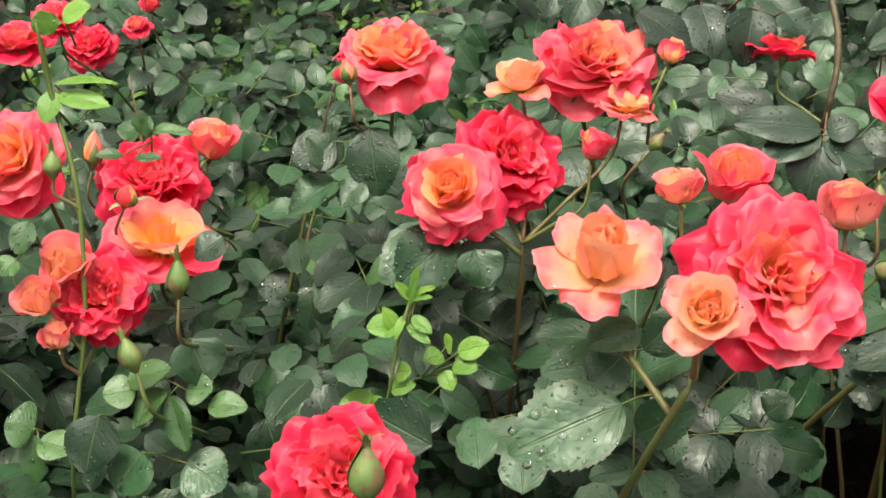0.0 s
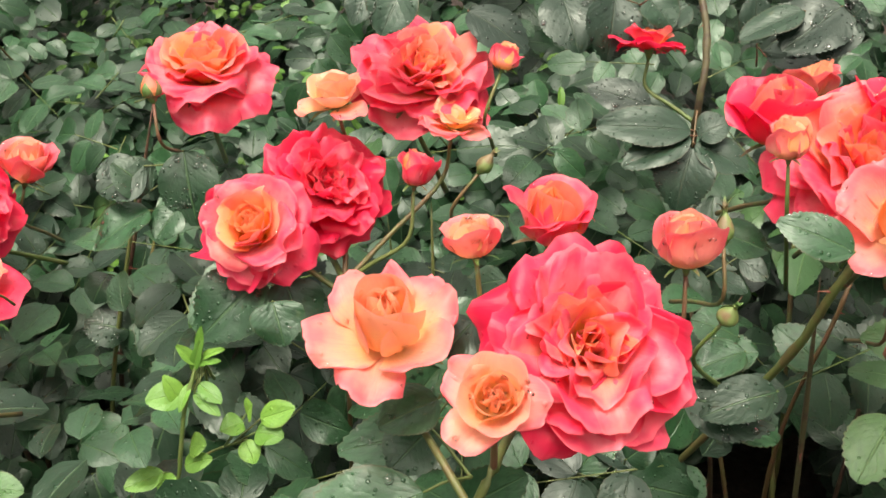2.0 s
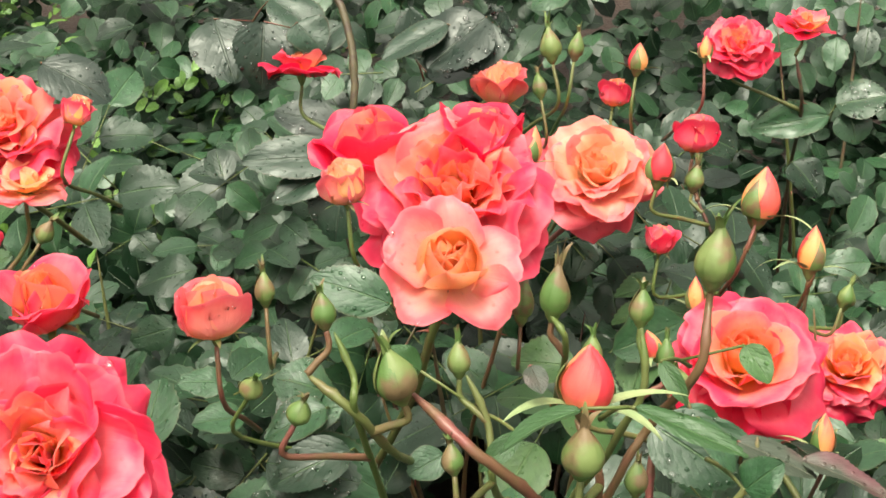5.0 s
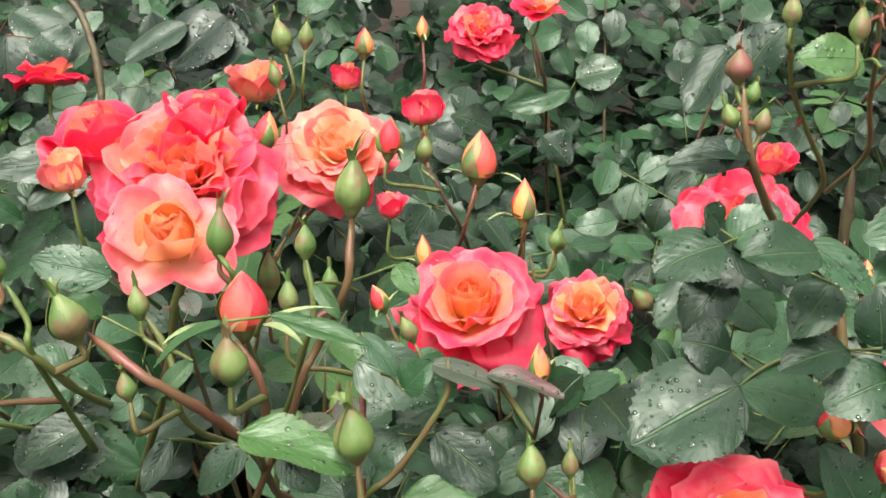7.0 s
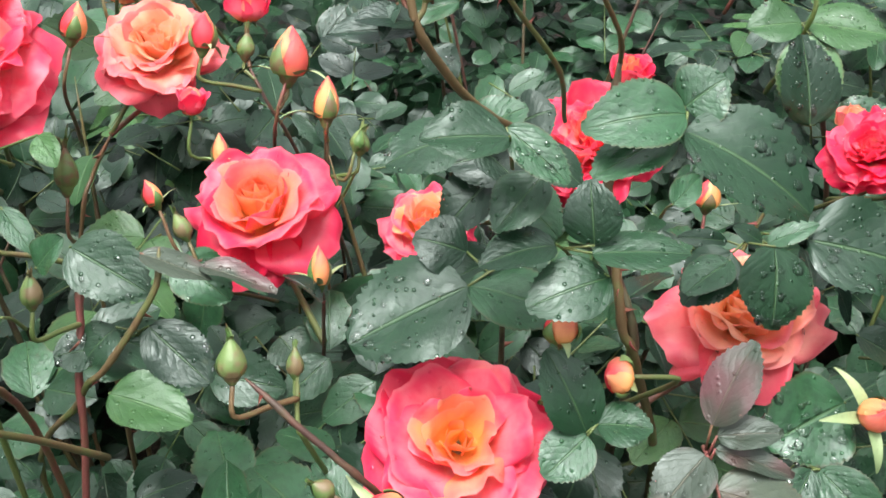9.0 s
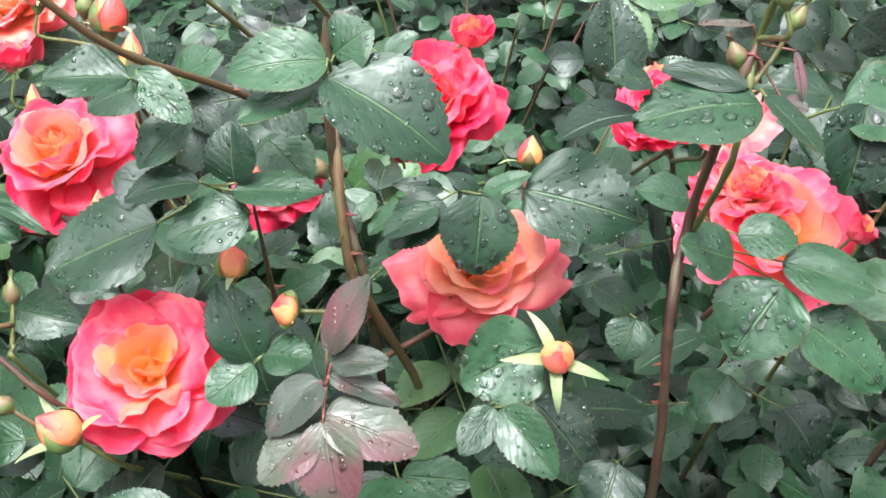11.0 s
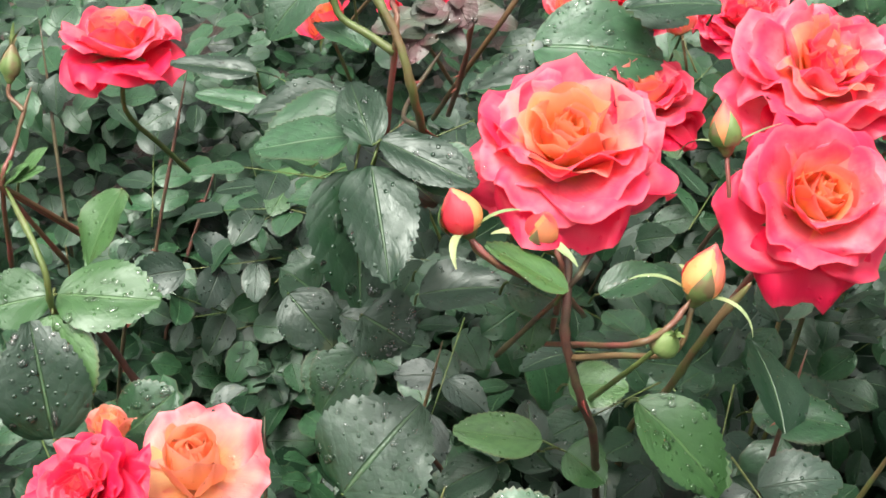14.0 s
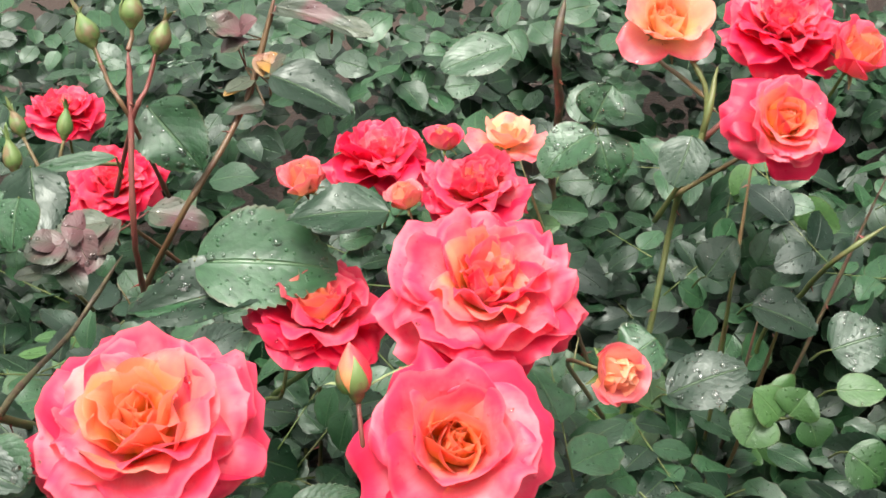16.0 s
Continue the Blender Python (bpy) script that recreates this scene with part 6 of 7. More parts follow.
leaf(bush_f, 0.1, (-0.053, -0.502, 0.863), 272, leaflets=[
    ((1.006, 1.094, 0.584), (0.961, 1.096, 0.583), 0.030),
    ((1.000, 1.090, 0.574), (0.970, 1.081, 0.558), 0.028),
    ((0.991, 1.089, 0.568), (1.013, 1.087, 0.585), 0.029),
    ((1.031, 1.119, 0.576), (1.068, 1.100, 0.567), 0.026)])
cane(bush_f, [(1.141, 1.108, 0.715), (1.104, 1.085, 0.647), (1.055, 1.051, 0.599), (1.021, 1.087, 0.538)], 0.0042, 0.004, 0.15, 273, thorns=5, ground=False)
cane(bush_f, [(1.041, 1.066, 0.700), (1.034, 1.050, 0.663), (1.022, 1.034, 0.601), (1.018, 1.067, 0.548)], 0.004, 0.004, 0.2, 274, thorns=3, ground=False)
cane(bush_f, [(0.928, 0.828, 0.692), (0.940, 0.811, 0.665), (0.945, 0.806, 0.635), (0.953, 0.843, 0.599)], 0.0042, 0.0045, 0.4, 275, thorns=4, ground=False)
cane(bush_f, [(0.953, 0.852, 0.689), (0.945, 0.844, 0.670), (0.941, 0.812, 0.666)], 0.003, 0.003, 0.2, 276, thorns=0, ground=False)
cane(bush_f, [(1.009, 1.083, 0.563), (0.971, 1.042, 0.536), (0.954, 0.842, 0.598)], 0.0035, 0.0035, 0.3, 277, thorns=2, ground=False)
bud(bush_f, 'tip', (0.915, 0.839, 0.708), (-0.074, 0.227, 0.971), 0.0306, 0.0353, 0.6, 278, node='cane', sepals=1.2)
bud(bush_f, 'green', (0.952, 0.856, 0.696), (0.210, 0.323, 0.923), 0.0154, 0.0189, 0.3, 279, node="cane")
leaf(bush_f, 0.42, (-0.053, -0.502, 0.863), 280, leaflets=[
    ((0.922, 0.858, 0.615), (0.874, 0.854, 0.603), 0.040),
    ((0.926, 0.896, 0.603), (0.868, 0.902, 0.603), 0.029)])
leaf(bush_f, 0.42, (-0.053, -0.502, 0.863), 281, leaflets=[
    ((0.915, 0.929, 0.661), (0.884, 0.918, 0.640), 0.030),
    ((0.939, 0.941, 0.650), (0.966, 0.939, 0.671), 0.033)])
leaf(bush_f, 0.42, (-0.053, -0.502, 0.863), 282, leaflets=[
    ((0.977, 0.921, 0.671), (0.968, 0.906, 0.651), 0.032)])
leaf(bush_f, 0.43, (-0.053, -0.502, 0.863), 283, leaflets=[
    ((0.949, 0.808, 0.605), (0.965, 0.791, 0.591), 0.030)])
leaf(bush_f, 0.43, (-0.053, -0.502, 0.863), 284, leaflets=[
    ((0.986, 0.816, 0.524), (1.015, 0.798, 0.515), 0.035)])
leaf(bush_f, 0.43, (-0.053, -0.502, 0.863), 285, leaflets=[
    ((0.911, 0.843, 0.503), (0.933, 0.825, 0.490), 0.043)])
leaf(bush_f, 0.43, (-0.053, -0.502, 0.863), 286, leaflets=[
    ((0.874, 0.875, 0.505), (0.893, 0.851, 0.481), 0.035)])

# the blooms of the bushes behind
bloom(bush_g, 'ruffled', (0.966, 1.492, 0.556), (0.058, -0.102, 0.993), 0.073, 0.85, 287)
bloom(bush_g, 'ruffled', (1.011, 1.172, 0.584), (0.045, -0.538, 0.842), 0.065, 0.9, 288)
bloom(bush_g, 'half', (0.933, 1.178, 0.568), (-0.259, -0.396, 0.881), 0.046, 0.4, 289)
bloom(bush_g, 'ruffled', (1.242, 1.336, 0.506), (0.051, -0.131, 0.990), 0.095, 0.95, 290)
bloom(bush_g, 'half', (1.317, 1.382, 0.492), (0.081, -0.011, 0.997), 0.037, 0.4, 291)
bloom(bush_g, 'loose', (1.379, 1.373, 0.485), (0.154, -0.189, 0.970), 0.084, 0.3, 292)
bloom(bush_g, 'half', (1.160, 1.274, 0.519), (-0.069, -0.133, 0.989), 0.044, 0.3, 293)
bloom(bush_g, 'full', (1.118, 0.975, 0.550), (0.178, -0.300, 0.937), 0.082, 0.80, 294)
bloom(bush_h, 'cupsmall', (1.416, 1.101, 0.652), (-0.123, -0.647, 0.752), 0.070, 0.3, 295)
bloom(bush_h, 'ruffled', (1.497, 1.074, 0.641), (-0.039, -0.418, 0.908), 0.083, 0.85, 296)
bloom(bush_h, 'open', (1.467, 1.023, 0.588), (-0.069, -0.777, 0.626), 0.076, 0.55, 297)
bloom(bush_h, 'half', (1.525, 1.026, 0.626), (0.152, -0.545, 0.824), 0.049, 0.45, 298)
cane(bush_h, [(1.425, 1.088, 0.631), (1.432, 1.071, 0.600), (1.419, 1.065, 0.556)], 0.004, 0.004, 0.7, 299, thorns=1, ground=False)
cane(bush_h, [(1.444, 1.077, 0.618), (1.426, 1.068, 0.567), (1.462, 1.178, 0.463), (1.428, 1.161, 0.362)], 0.0055, 0.006, 0.7, 300, thorns=6, ground=True)
cane(bush_h, [(1.446, 1.368, 0.613), (1.428, 1.352, 0.570), (1.436, 1.373, 0.500)], 0.0085, 0.0085, 0.25, 301, thorns=5, ground=True)
cane(bush_h, [(1.646, 1.135, 0.424), (1.603, 1.144, 0.397), (1.605, 1.195, 0.338)], 0.005, 0.005, 0.4, 302, thorns=4, ground=True)
leaf(bush_h, 0.42, (-0.079, -0.530, 0.845), 303, leaflets=[
    ((1.408, 1.224, 0.530), (1.359, 1.221, 0.512), 0.048),
    ((1.412, 1.222, 0.527), (1.413, 1.197, 0.491), 0.051),
    ((1.410, 1.228, 0.538), (1.431, 1.230, 0.567), 0.045),
    ((1.421, 1.228, 0.544), (1.451, 1.212, 0.543), 0.039),
    ((1.382, 1.226, 0.521), (1.357, 1.217, 0.503), 0.035)])
leaf(bush_h, 0.45, (-0.079, -0.530, 0.845), 304, leaflets=[
    ((1.412, 1.055, 0.578), (1.390, 1.039, 0.549), 0.036)])
leaf(bush_h, 0.45, (-0.079, -0.530, 0.845), 305, leaflets=[
    ((1.318, 1.163, 0.636), (1.262, 1.166, 0.626), 0.039)])
leaf(bush_h, 0.45, (-0.079, -0.530, 0.845), 306, leaflets=[
    ((1.337, 0.951, 0.441), (1.389, 0.939, 0.459), 0.043)])
leaf(bush_h, 0.75, (-0.079, -0.530, 0.845), 307, leaflets=[
    ((1.442, 0.977, 0.376), (1.428, 0.986, 0.400), 0.036),
    ((1.449, 0.976, 0.377), (1.463, 0.975, 0.396), 0.035),
    ((1.431, 0.983, 0.381), (1.411, 0.972, 0.363), 0.038),
    ((1.462, 0.971, 0.374), (1.463, 0.957, 0.358), 0.033)])
leaf(bush_h, 0.75, (-0.079, -0.530, 0.845), 308, leaflets=[
    ((1.486, 0.973, 0.391), (1.518, 0.958, 0.391), 0.027)])
leaf(bush_h, 0.75, (-0.079, -0.530, 0.845), 309, leaflets=[
    ((1.485, 0.953, 0.349), (1.504, 0.933, 0.331), 0.041)])
leaf(bush_h, 0.42, (-0.079, -0.530, 0.845), 310, leaflets=[
    ((1.434, 1.073, 0.452), (1.459, 1.073, 0.480), 0.036)])
leaf(bush_h, 0.42, (-0.079, -0.530, 0.845), 311, leaflets=[
    ((1.478, 1.077, 0.414), (1.523, 1.050, 0.395), 0.046)])
leaf(bush_h, 0.42, (-0.079, -0.530, 0.845), 312, leaflets=[
    ((1.445, 0.926, 0.461), (1.479, 0.916, 0.471), 0.044)])
leaf(bush_h, 0.42, (-0.079, -0.530, 0.845), 313, leaflets=[
    ((1.375, 1.042, 0.427), (1.345, 1.038, 0.417), 0.048)])
bloom(bush_i, 'ruffled', (0.443, 1.224, 0.514), (-0.001, -0.419, 0.908), 0.067, 0.55, 314)
bloom(bush_i, 'loose', (0.505, 1.229, 0.533), (0.135, -0.006, 0.991), 0.056, 0.6, 315)
cane(bush_i, [(0.496, 1.219, 0.505), (0.504, 1.213, 0.472), (0.511, 1.229, 0.436)], 0.0035, 0.004, 0.25, 316, thorns=2, ground=True)

# shoots that stand nearest to the open side
bud(bush_d, 'green', (0.495, 0.274, 0.624), (0.045, 0.252, 0.967), 0.0107, 0.0107, 0.8, 317, sepals=0.6)
bud(bush_d, 'green', (0.489, 0.276, 0.626), (-0.145, 0.343, 0.928), 0.0064, 0.0086, 0.3, 318, sepals=0.8)
bud(bush_d, 'green', (0.499, 0.271, 0.618), (0.328, 0.317, 0.890), 0.0064, 0.0075, 0.3, 319, sepals=0.8)
cane(bush_d, [(0.494, 0.272, 0.620), (0.492, 0.272, 0.601), (0.491, 0.281, 0.557)], 0.0022, 0.0026, 0.7, 320, thorns=0, ground=True)
bud(bush_e, 'green', (0.531, 0.288, 0.589), (-0.236, 0.339, 0.911), 0.0098, 0.0110, 0.6, 321, sepals=0.8)
bud(bush_e, 'green', (0.579, 0.287, 0.588), (0.239, 0.328, 0.914), 0.0086, 0.0110, 0.6, 322, sepals=0.8)
leaf(bush_d, 0.4, (0.016, -0.435, 0.900), 323, leaflets=[
    ((0.418, 0.291, 0.591), (0.405, 0.292, 0.604), 0.023)])
bud(bush_f, 'green', (1.048, 1.076, 0.724), (0.180, 0.293, 0.939), 0.0170, 0.0204, 0.3, 324, node='cane')
bud(bush_f, 'green', (1.062, 1.064, 0.707), (0.445, 0.198, 0.873), 0.0157, 0.0191, 0.3, 325, node='cane')
bud(bush_f, 'green', (1.019, 1.079, 0.715), (-0.185, 0.379, 0.907), 0.0170, 0.0204, 0.3, 326, node='cane')
cane(bush_f, [(1.056, 1.060, 0.697), (1.048, 1.055, 0.680), (1.036, 1.050, 0.664)], 0.0026, 0.003, 0.2, 327, thorns=0, ground=False)
cane(bush_f, [(1.022, 1.073, 0.705), (1.026, 1.061, 0.683), (1.033, 1.051, 0.665)], 0.0026, 0.003, 0.2, 328, thorns=0, ground=False)
leaf(bush_f, 0.12, (0.008, -0.281, 0.960), 329, stem=(1.117, 1.099, 0.660), leaflets=[
    ((1.114, 1.103, 0.691), (1.094, 1.106, 0.700), 0.027),
    ((1.116, 1.100, 0.687), (1.097, 1.097, 0.683), 0.023),
    ((1.134, 1.103, 0.702), (1.161, 1.087, 0.697), 0.024),
    ((1.138, 1.104, 0.705), (1.190, 1.074, 0.684), 0.020),
    ((1.119, 1.090, 0.666), (1.135, 1.085, 0.678), 0.026),
    ((1.115, 1.090, 0.663), (1.095, 1.086, 0.660), 0.017)])
leaf(bush_f, 0.38, (-0.091, -0.563, 0.821), 330, leaflets=[
    ((1.045, 1.070, 0.663), (1.068, 1.040, 0.627), 0.045)])
leaf(bush_f, 0.38, (-0.091, -0.563, 0.821), 331, leaflets=[
    ((1.122, 1.055, 0.674), (1.165, 1.027, 0.652), 0.039)])
leaf(bush_f, 0.1, (-0.079, -0.530, 0.845), 332, leaflets=[
    ((0.991, 0.950, 0.631), (0.968, 0.949, 0.630), 0.023),
    ((0.996, 0.948, 0.628), (0.974, 0.943, 0.622), 0.019),
    ((1.001, 0.950, 0.636), (0.991, 0.949, 0.643), 0.023)])
leaf(bush_d, 0.86, (-0.027, -0.543, 0.839), 333, stem=(0.522, 0.555, 0.674), leaflets=[
    ((0.520, 0.566, 0.674), (0.490, 0.564, 0.679), 0.022)])
bud(bush_d, 'green', (0.484, 0.560, 0.700), (0.165, 0.341, 0.925), 0.0094, 0.0125, 0.4, 334, node='cane')
bud(bush_d, 'green', (0.510, 0.554, 0.694), (0.165, 0.341, 0.925), 0.0099, 0.0134, 0.4, 335, node='cane')
cane(bush_d, [(0.487, 0.566, 0.691), (0.492, 0.572, 0.665), (0.505, 0.582, 0.640), (0.530, 0.610, 0.600)], 0.0022, 0.0026, 0.5, 336, thorns=2, ground=False)
cane(bush_d, [(0.526, 0.572, 0.703), (0.532, 0.580, 0.672), (0.545, 0.605, 0.640), (0.565, 0.640, 0.600)], 0.0022, 0.0028, 0.5, 337, thorns=3, ground=False)
leaf(bush_c, 0.5, (-0.022, -0.507, 0.862), 338, leaflets=[
    ((0.268, 0.517, 0.538), (0.281, 0.504, 0.527), 0.017)])
leaf(bush_c, 0.5, (-0.022, -0.507, 0.862), 339, leaflets=[
    ((0.212, 0.533, 0.561), (0.199, 0.526, 0.556), 0.014)])
leaf(bush_c, 0.5, (-0.022, -0.507, 0.862), 340, leaflets=[
    ((0.304, 0.527, 0.586), (0.317, 0.513, 0.574), 0.011),
    ((0.319, 0.507, 0.570), (0.330, 0.506, 0.583), 0.015)])
leaf(bush_c, 0.7, (-0.022, -0.507, 0.862), 341, leaflets=[
    ((0.205, 0.523, 0.605), (0.194, 0.522, 0.616), 0.011),
    ((0.240, 0.503, 0.594), (0.227, 0.493, 0.586), 0.008)])
leaf(bush_c, 0.7, (-0.022, -0.507, 0.862), 342, leaflets=[
    ((0.288, 0.520, 0.614), (0.296, 0.508, 0.605), 0.007),
    ((0.320, 0.538, 0.610), (0.328, 0.527, 0.602), 0.011)])
leaf(bush_c, 0.12, (-0.022, -0.507, 0.862), 343, leaflets=[
    ((0.243, 0.495, 0.627), (0.247, 0.486, 0.623), 0.008)])
leaf(bush_c, 0.12, (-0.022, -0.507, 0.862), 344, leaflets=[
    ((0.299, 0.481, 0.587), (0.294, 0.471, 0.580), 0.010),
    ((0.278, 0.469, 0.581), (0.292, 0.465, 0.589), 0.010)])
leaf(bush_e, 0.82, (0.008, -0.413, 0.910), 345, leaflets=[
    ((0.732, 0.914, 0.581), (0.742, 0.912, 0.592), 0.009),
    ((0.734, 0.913, 0.579), (0.750, 0.910, 0.590), 0.012),
    ((0.729, 0.914, 0.581), (0.716, 0.914, 0.590), 0.011),
    ((0.732, 0.912, 0.578), (0.721, 0.906, 0.577), 0.008),
    ((0.735, 0.913, 0.580), (0.759, 0.907, 0.587), 0.009),
    ((0.744, 0.914, 0.583), (0.760, 0.913, 0.597), 0.010)])
bud(bush_e, 'green', (0.675, 0.949, 0.632), (-0.596, 0.357, 0.719), 0.0109, 0.0128, 0.3, 346, node='cane', sepals=1.4)
bud(bush_e, 'tip', (0.691, 0.950, 0.637), (-0.402, 0.389, 0.829), 0.0141, 0.0211, 0.2, 347, node='cane', sepals=1.8)
bud(bush_e, 'green', (0.749, 0.943, 0.637), (0.245, 0.350, 0.904), 0.0128, 0.0192, 0.3, 348, node='cane', sepals=1.4)
cane(bush_e, [(0.676, 0.946, 0.627), (0.699, 0.930, 0.603), (0.731, 0.913, 0.579)], 0.0022, 0.003, 0.2, 349, thorns=0, ground=False)
leaf(bush_f, 0.03, (-0.058, -0.473, 0.879), 350, stem=(1.112, 1.096, 0.652), leaflets=[
    ((1.125, 1.094, 0.678), (1.123, 1.081, 0.664), 0.019),
    ((1.110, 1.089, 0.660), (1.093, 1.086, 0.659), 0.013),
    ((1.133, 1.086, 0.667), (1.119, 1.089, 0.678), 0.019)])
leaf(bush_f, 0.12, (-0.058, -0.473, 0.879), 351, stem=(1.112, 1.104, 0.668), leaflets=[
    ((1.107, 1.105, 0.691), (1.093, 1.108, 0.704), 0.024),
    ((1.112, 1.104, 0.692), (1.122, 1.099, 0.701), 0.017),
    ((1.124, 1.085, 0.659), (1.146, 1.076, 0.665), 0.021)])
leaf(bush_f, 0.12, (-0.058, -0.473, 0.879), 352, leaflets=[
    ((1.172, 1.089, 0.693), (1.193, 1.072, 0.683), 0.015)])
leaf(bush_f, 0.12, (-0.058, -0.473, 0.879), 353, stem=(1.112, 1.104, 0.668), leaflets=[
    ((1.118, 1.081, 0.648), (1.093, 1.081, 0.649), 0.018)])
leaf(bush_f, 0.42, (-0.079, -0.530, 0.845), 354, leaflets=[
    ((0.981, 0.999, 0.656), (0.974, 0.980, 0.626), 0.038)])
leaf(bush_f, 0.42, (-0.079, -0.530, 0.845), 355, leaflets=[
    ((1.023, 0.990, 0.660), (0.979, 0.995, 0.660), 0.011)])
leaf(bush_f, 0.12, (-0.058, -0.473, 0.879), 356, leaflets=[
    ((0.995, 0.952, 0.636), (0.999, 0.937, 0.622), 0.021),
    ((0.985, 0.952, 0.632), (0.972, 0.951, 0.637), 0.016),
    ((0.986, 0.947, 0.621), (0.994, 0.932, 0.609), 0.015),
    ((0.976, 0.948, 0.619), (0.961, 0.946, 0.620), 0.011)])
bud(bush_f, 'green', (0.996, 1.061, 0.665), (0.274, 0.263, 0.925), 0.0116, 0.0170, 0.3, 357, sepals=1.2)
bud(bush_f, 'green', (0.961, 1.063, 0.651), (-0.009, 0.343, 0.939), 0.0136, 0.0191, 0.3, 358, sepals=1.2)
bud(bush_f, 'green', (0.968, 1.069, 0.668), (-0.185, 0.379, 0.907), 0.0116, 0.0157, 0.3, 359, sepals=1.2)
leaf(bush_b, 1.0, (0.092, -0.520, 0.849), 360, leaflets=[
    ((-0.159, 0.602, 0.474), (-0.157, 0.604, 0.493), 0.006),
    ((-0.159, 0.600, 0.471), (-0.169, 0.597, 0.483), 0.007),
    ((-0.158, 0.600, 0.471), (-0.145, 0.599, 0.476), 0.006),
    ((-0.159, 0.593, 0.456), (-0.142, 0.586, 0.449), 0.008)])
leaf(bush_f, 0.42, (-0.058, -0.473, 0.879), 361, leaflets=[
    ((1.169, 0.973, 0.603), (1.110, 0.984, 0.610), 0.038)])
leaf(bush_f, 0.42, (-0.058, -0.473, 0.879), 362, leaflets=[
    ((1.101, 0.983, 0.565), (1.008, 1.000, 0.564), 0.046)])
leaf(bush_h, 0.86, (-0.058, -0.473, 0.879), 363, leaflets=[
    ((1.467, 1.001, 0.367), (1.450, 1.006, 0.382), 0.039)])

# wet leaves over the hollows and along the front
leaf(bush_f, 0.45, (-0.037, -0.470, 0.882), 370, leaflets=[
    ((0.923, 0.915, 0.581), (0.870, 0.913, 0.575), 0.024),
    ((0.882, 0.929, 0.594), (0.841, 0.946, 0.603), 0.019),
    ((0.929, 0.912, 0.577), (0.965, 0.866, 0.546), 0.024)])
leaf(bush_f, 0.45, (0.001, -0.491, 0.871), 371, leaflets=[
    ((0.877, 0.978, 0.599), (0.827, 0.994, 0.608), 0.020)])
leaf(bush_f, 0.50, (-0.015, -0.402, 0.915), 372, leaflets=[
    ((0.901, 0.979, 0.397), (0.883, 0.944, 0.373), 0.042),
    ((0.884, 1.015, 0.459), (0.898, 0.990, 0.443), 0.027)])
leaf(bush_f, 0.45, (-0.053, -0.421, 0.906), 373, leaflets=[
    ((0.957, 0.958, 0.458), (1.008, 0.925, 0.441), 0.037)])
leaf(bush_f, 0.62, (-0.133, -0.355, 0.925), 374, leaflets=[
    ((1.068, 0.845, 0.411), (1.101, 0.788, 0.381), 0.035)])
leaf(bush_h, 0.47, (-0.173, -0.335, 0.926), 375, leaflets=[
    ((1.179, 0.917, 0.323), (1.240, 0.890, 0.319), 0.044)])
leaf(bush_f, 0.50, (-0.081, -0.353, 0.932), 376, leaflets=[
    ((0.995, 0.844, 0.389), (0.959, 0.867, 0.398), 0.021),
    ((1.001, 0.844, 0.391), (1.007, 0.870, 0.407), 0.022),
    ((1.008, 0.841, 0.388), (1.041, 0.824, 0.381), 0.021),
    ((0.979, 0.844, 0.384), (0.941, 0.838, 0.376), 0.030)])
leaf(bush_f, 0.50, (-0.131, -0.364, 0.922), 377, leaflets=[
    ((1.075, 0.884, 0.400), (1.037, 0.886, 0.395), 0.020)])
leaf(bush_f, 0.45, (-0.128, -0.393, 0.911), 378, leaflets=[
    ((1.071, 0.927, 0.436), (1.119, 0.931, 0.446), 0.026)])
leaf(bush_d, 0.45, (0.178, -0.399, 0.899), 379, leaflets=[
    ((0.307, 0.606, 0.475), (0.357, 0.596, 0.460), 0.027)])
leaf(bush_d, 0.45, (0.172, -0.381, 0.908), 380, leaflets=[
    ((0.315, 0.581, 0.452), (0.358, 0.578, 0.443), 0.022)])
leaf(bush_d, 0.45, (0.159, -0.353, 0.922), 381, leaflets=[
    ((0.317, 0.579, 0.391), (0.346, 0.592, 0.394), 0.021)])
leaf(bush_e, 0.43, (0.050, -0.740, 0.670), 382, leaflets=[
    ((0.654, 0.545, 0.414), (0.678, 0.513, 0.396), 0.027),
    ((0.650, 0.545, 0.414), (0.632, 0.526, 0.400), 0.020)])
leaf(bush_e, 0.45, (-0.136, -0.336, 0.932), 383, leaflets=[
    ((0.717, 0.560, 0.361), (0.705, 0.537, 0.345), 0.036)])
leaf(bush_d, 0.45, (0.012, -0.335, 0.942), 384, leaflets=[
    ((0.519, 0.430, 0.454), (0.485, 0.436, 0.458), 0.020)])
leaf(bush_c, 0.50, (0.113, -0.379, 0.919), 385, leaflets=[
    ((0.154, 0.657, 0.465), (0.114, 0.639, 0.457), 0.028)])
leaf(bush_c, 0.45, (0.122, -0.389, 0.913), 386, leaflets=[
    ((0.137, 0.684, 0.472), (0.105, 0.668, 0.464), 0.026)])
leaf(bush_c, 0.30, (0.168, -0.489, 0.856), 387, leaflets=[
    ((-0.014, 1.078, 0.575), (0.009, 1.036, 0.539), 0.054),
    ((0.034, 1.084, 0.591), (0.081, 1.059, 0.565), 0.042)])
leaf(bush_f, 0.50, (0.019, -0.502, 0.865), 388, leaflets=[
    ((0.978, 0.991, 0.663), (0.977, 0.954, 0.634), 0.034)])
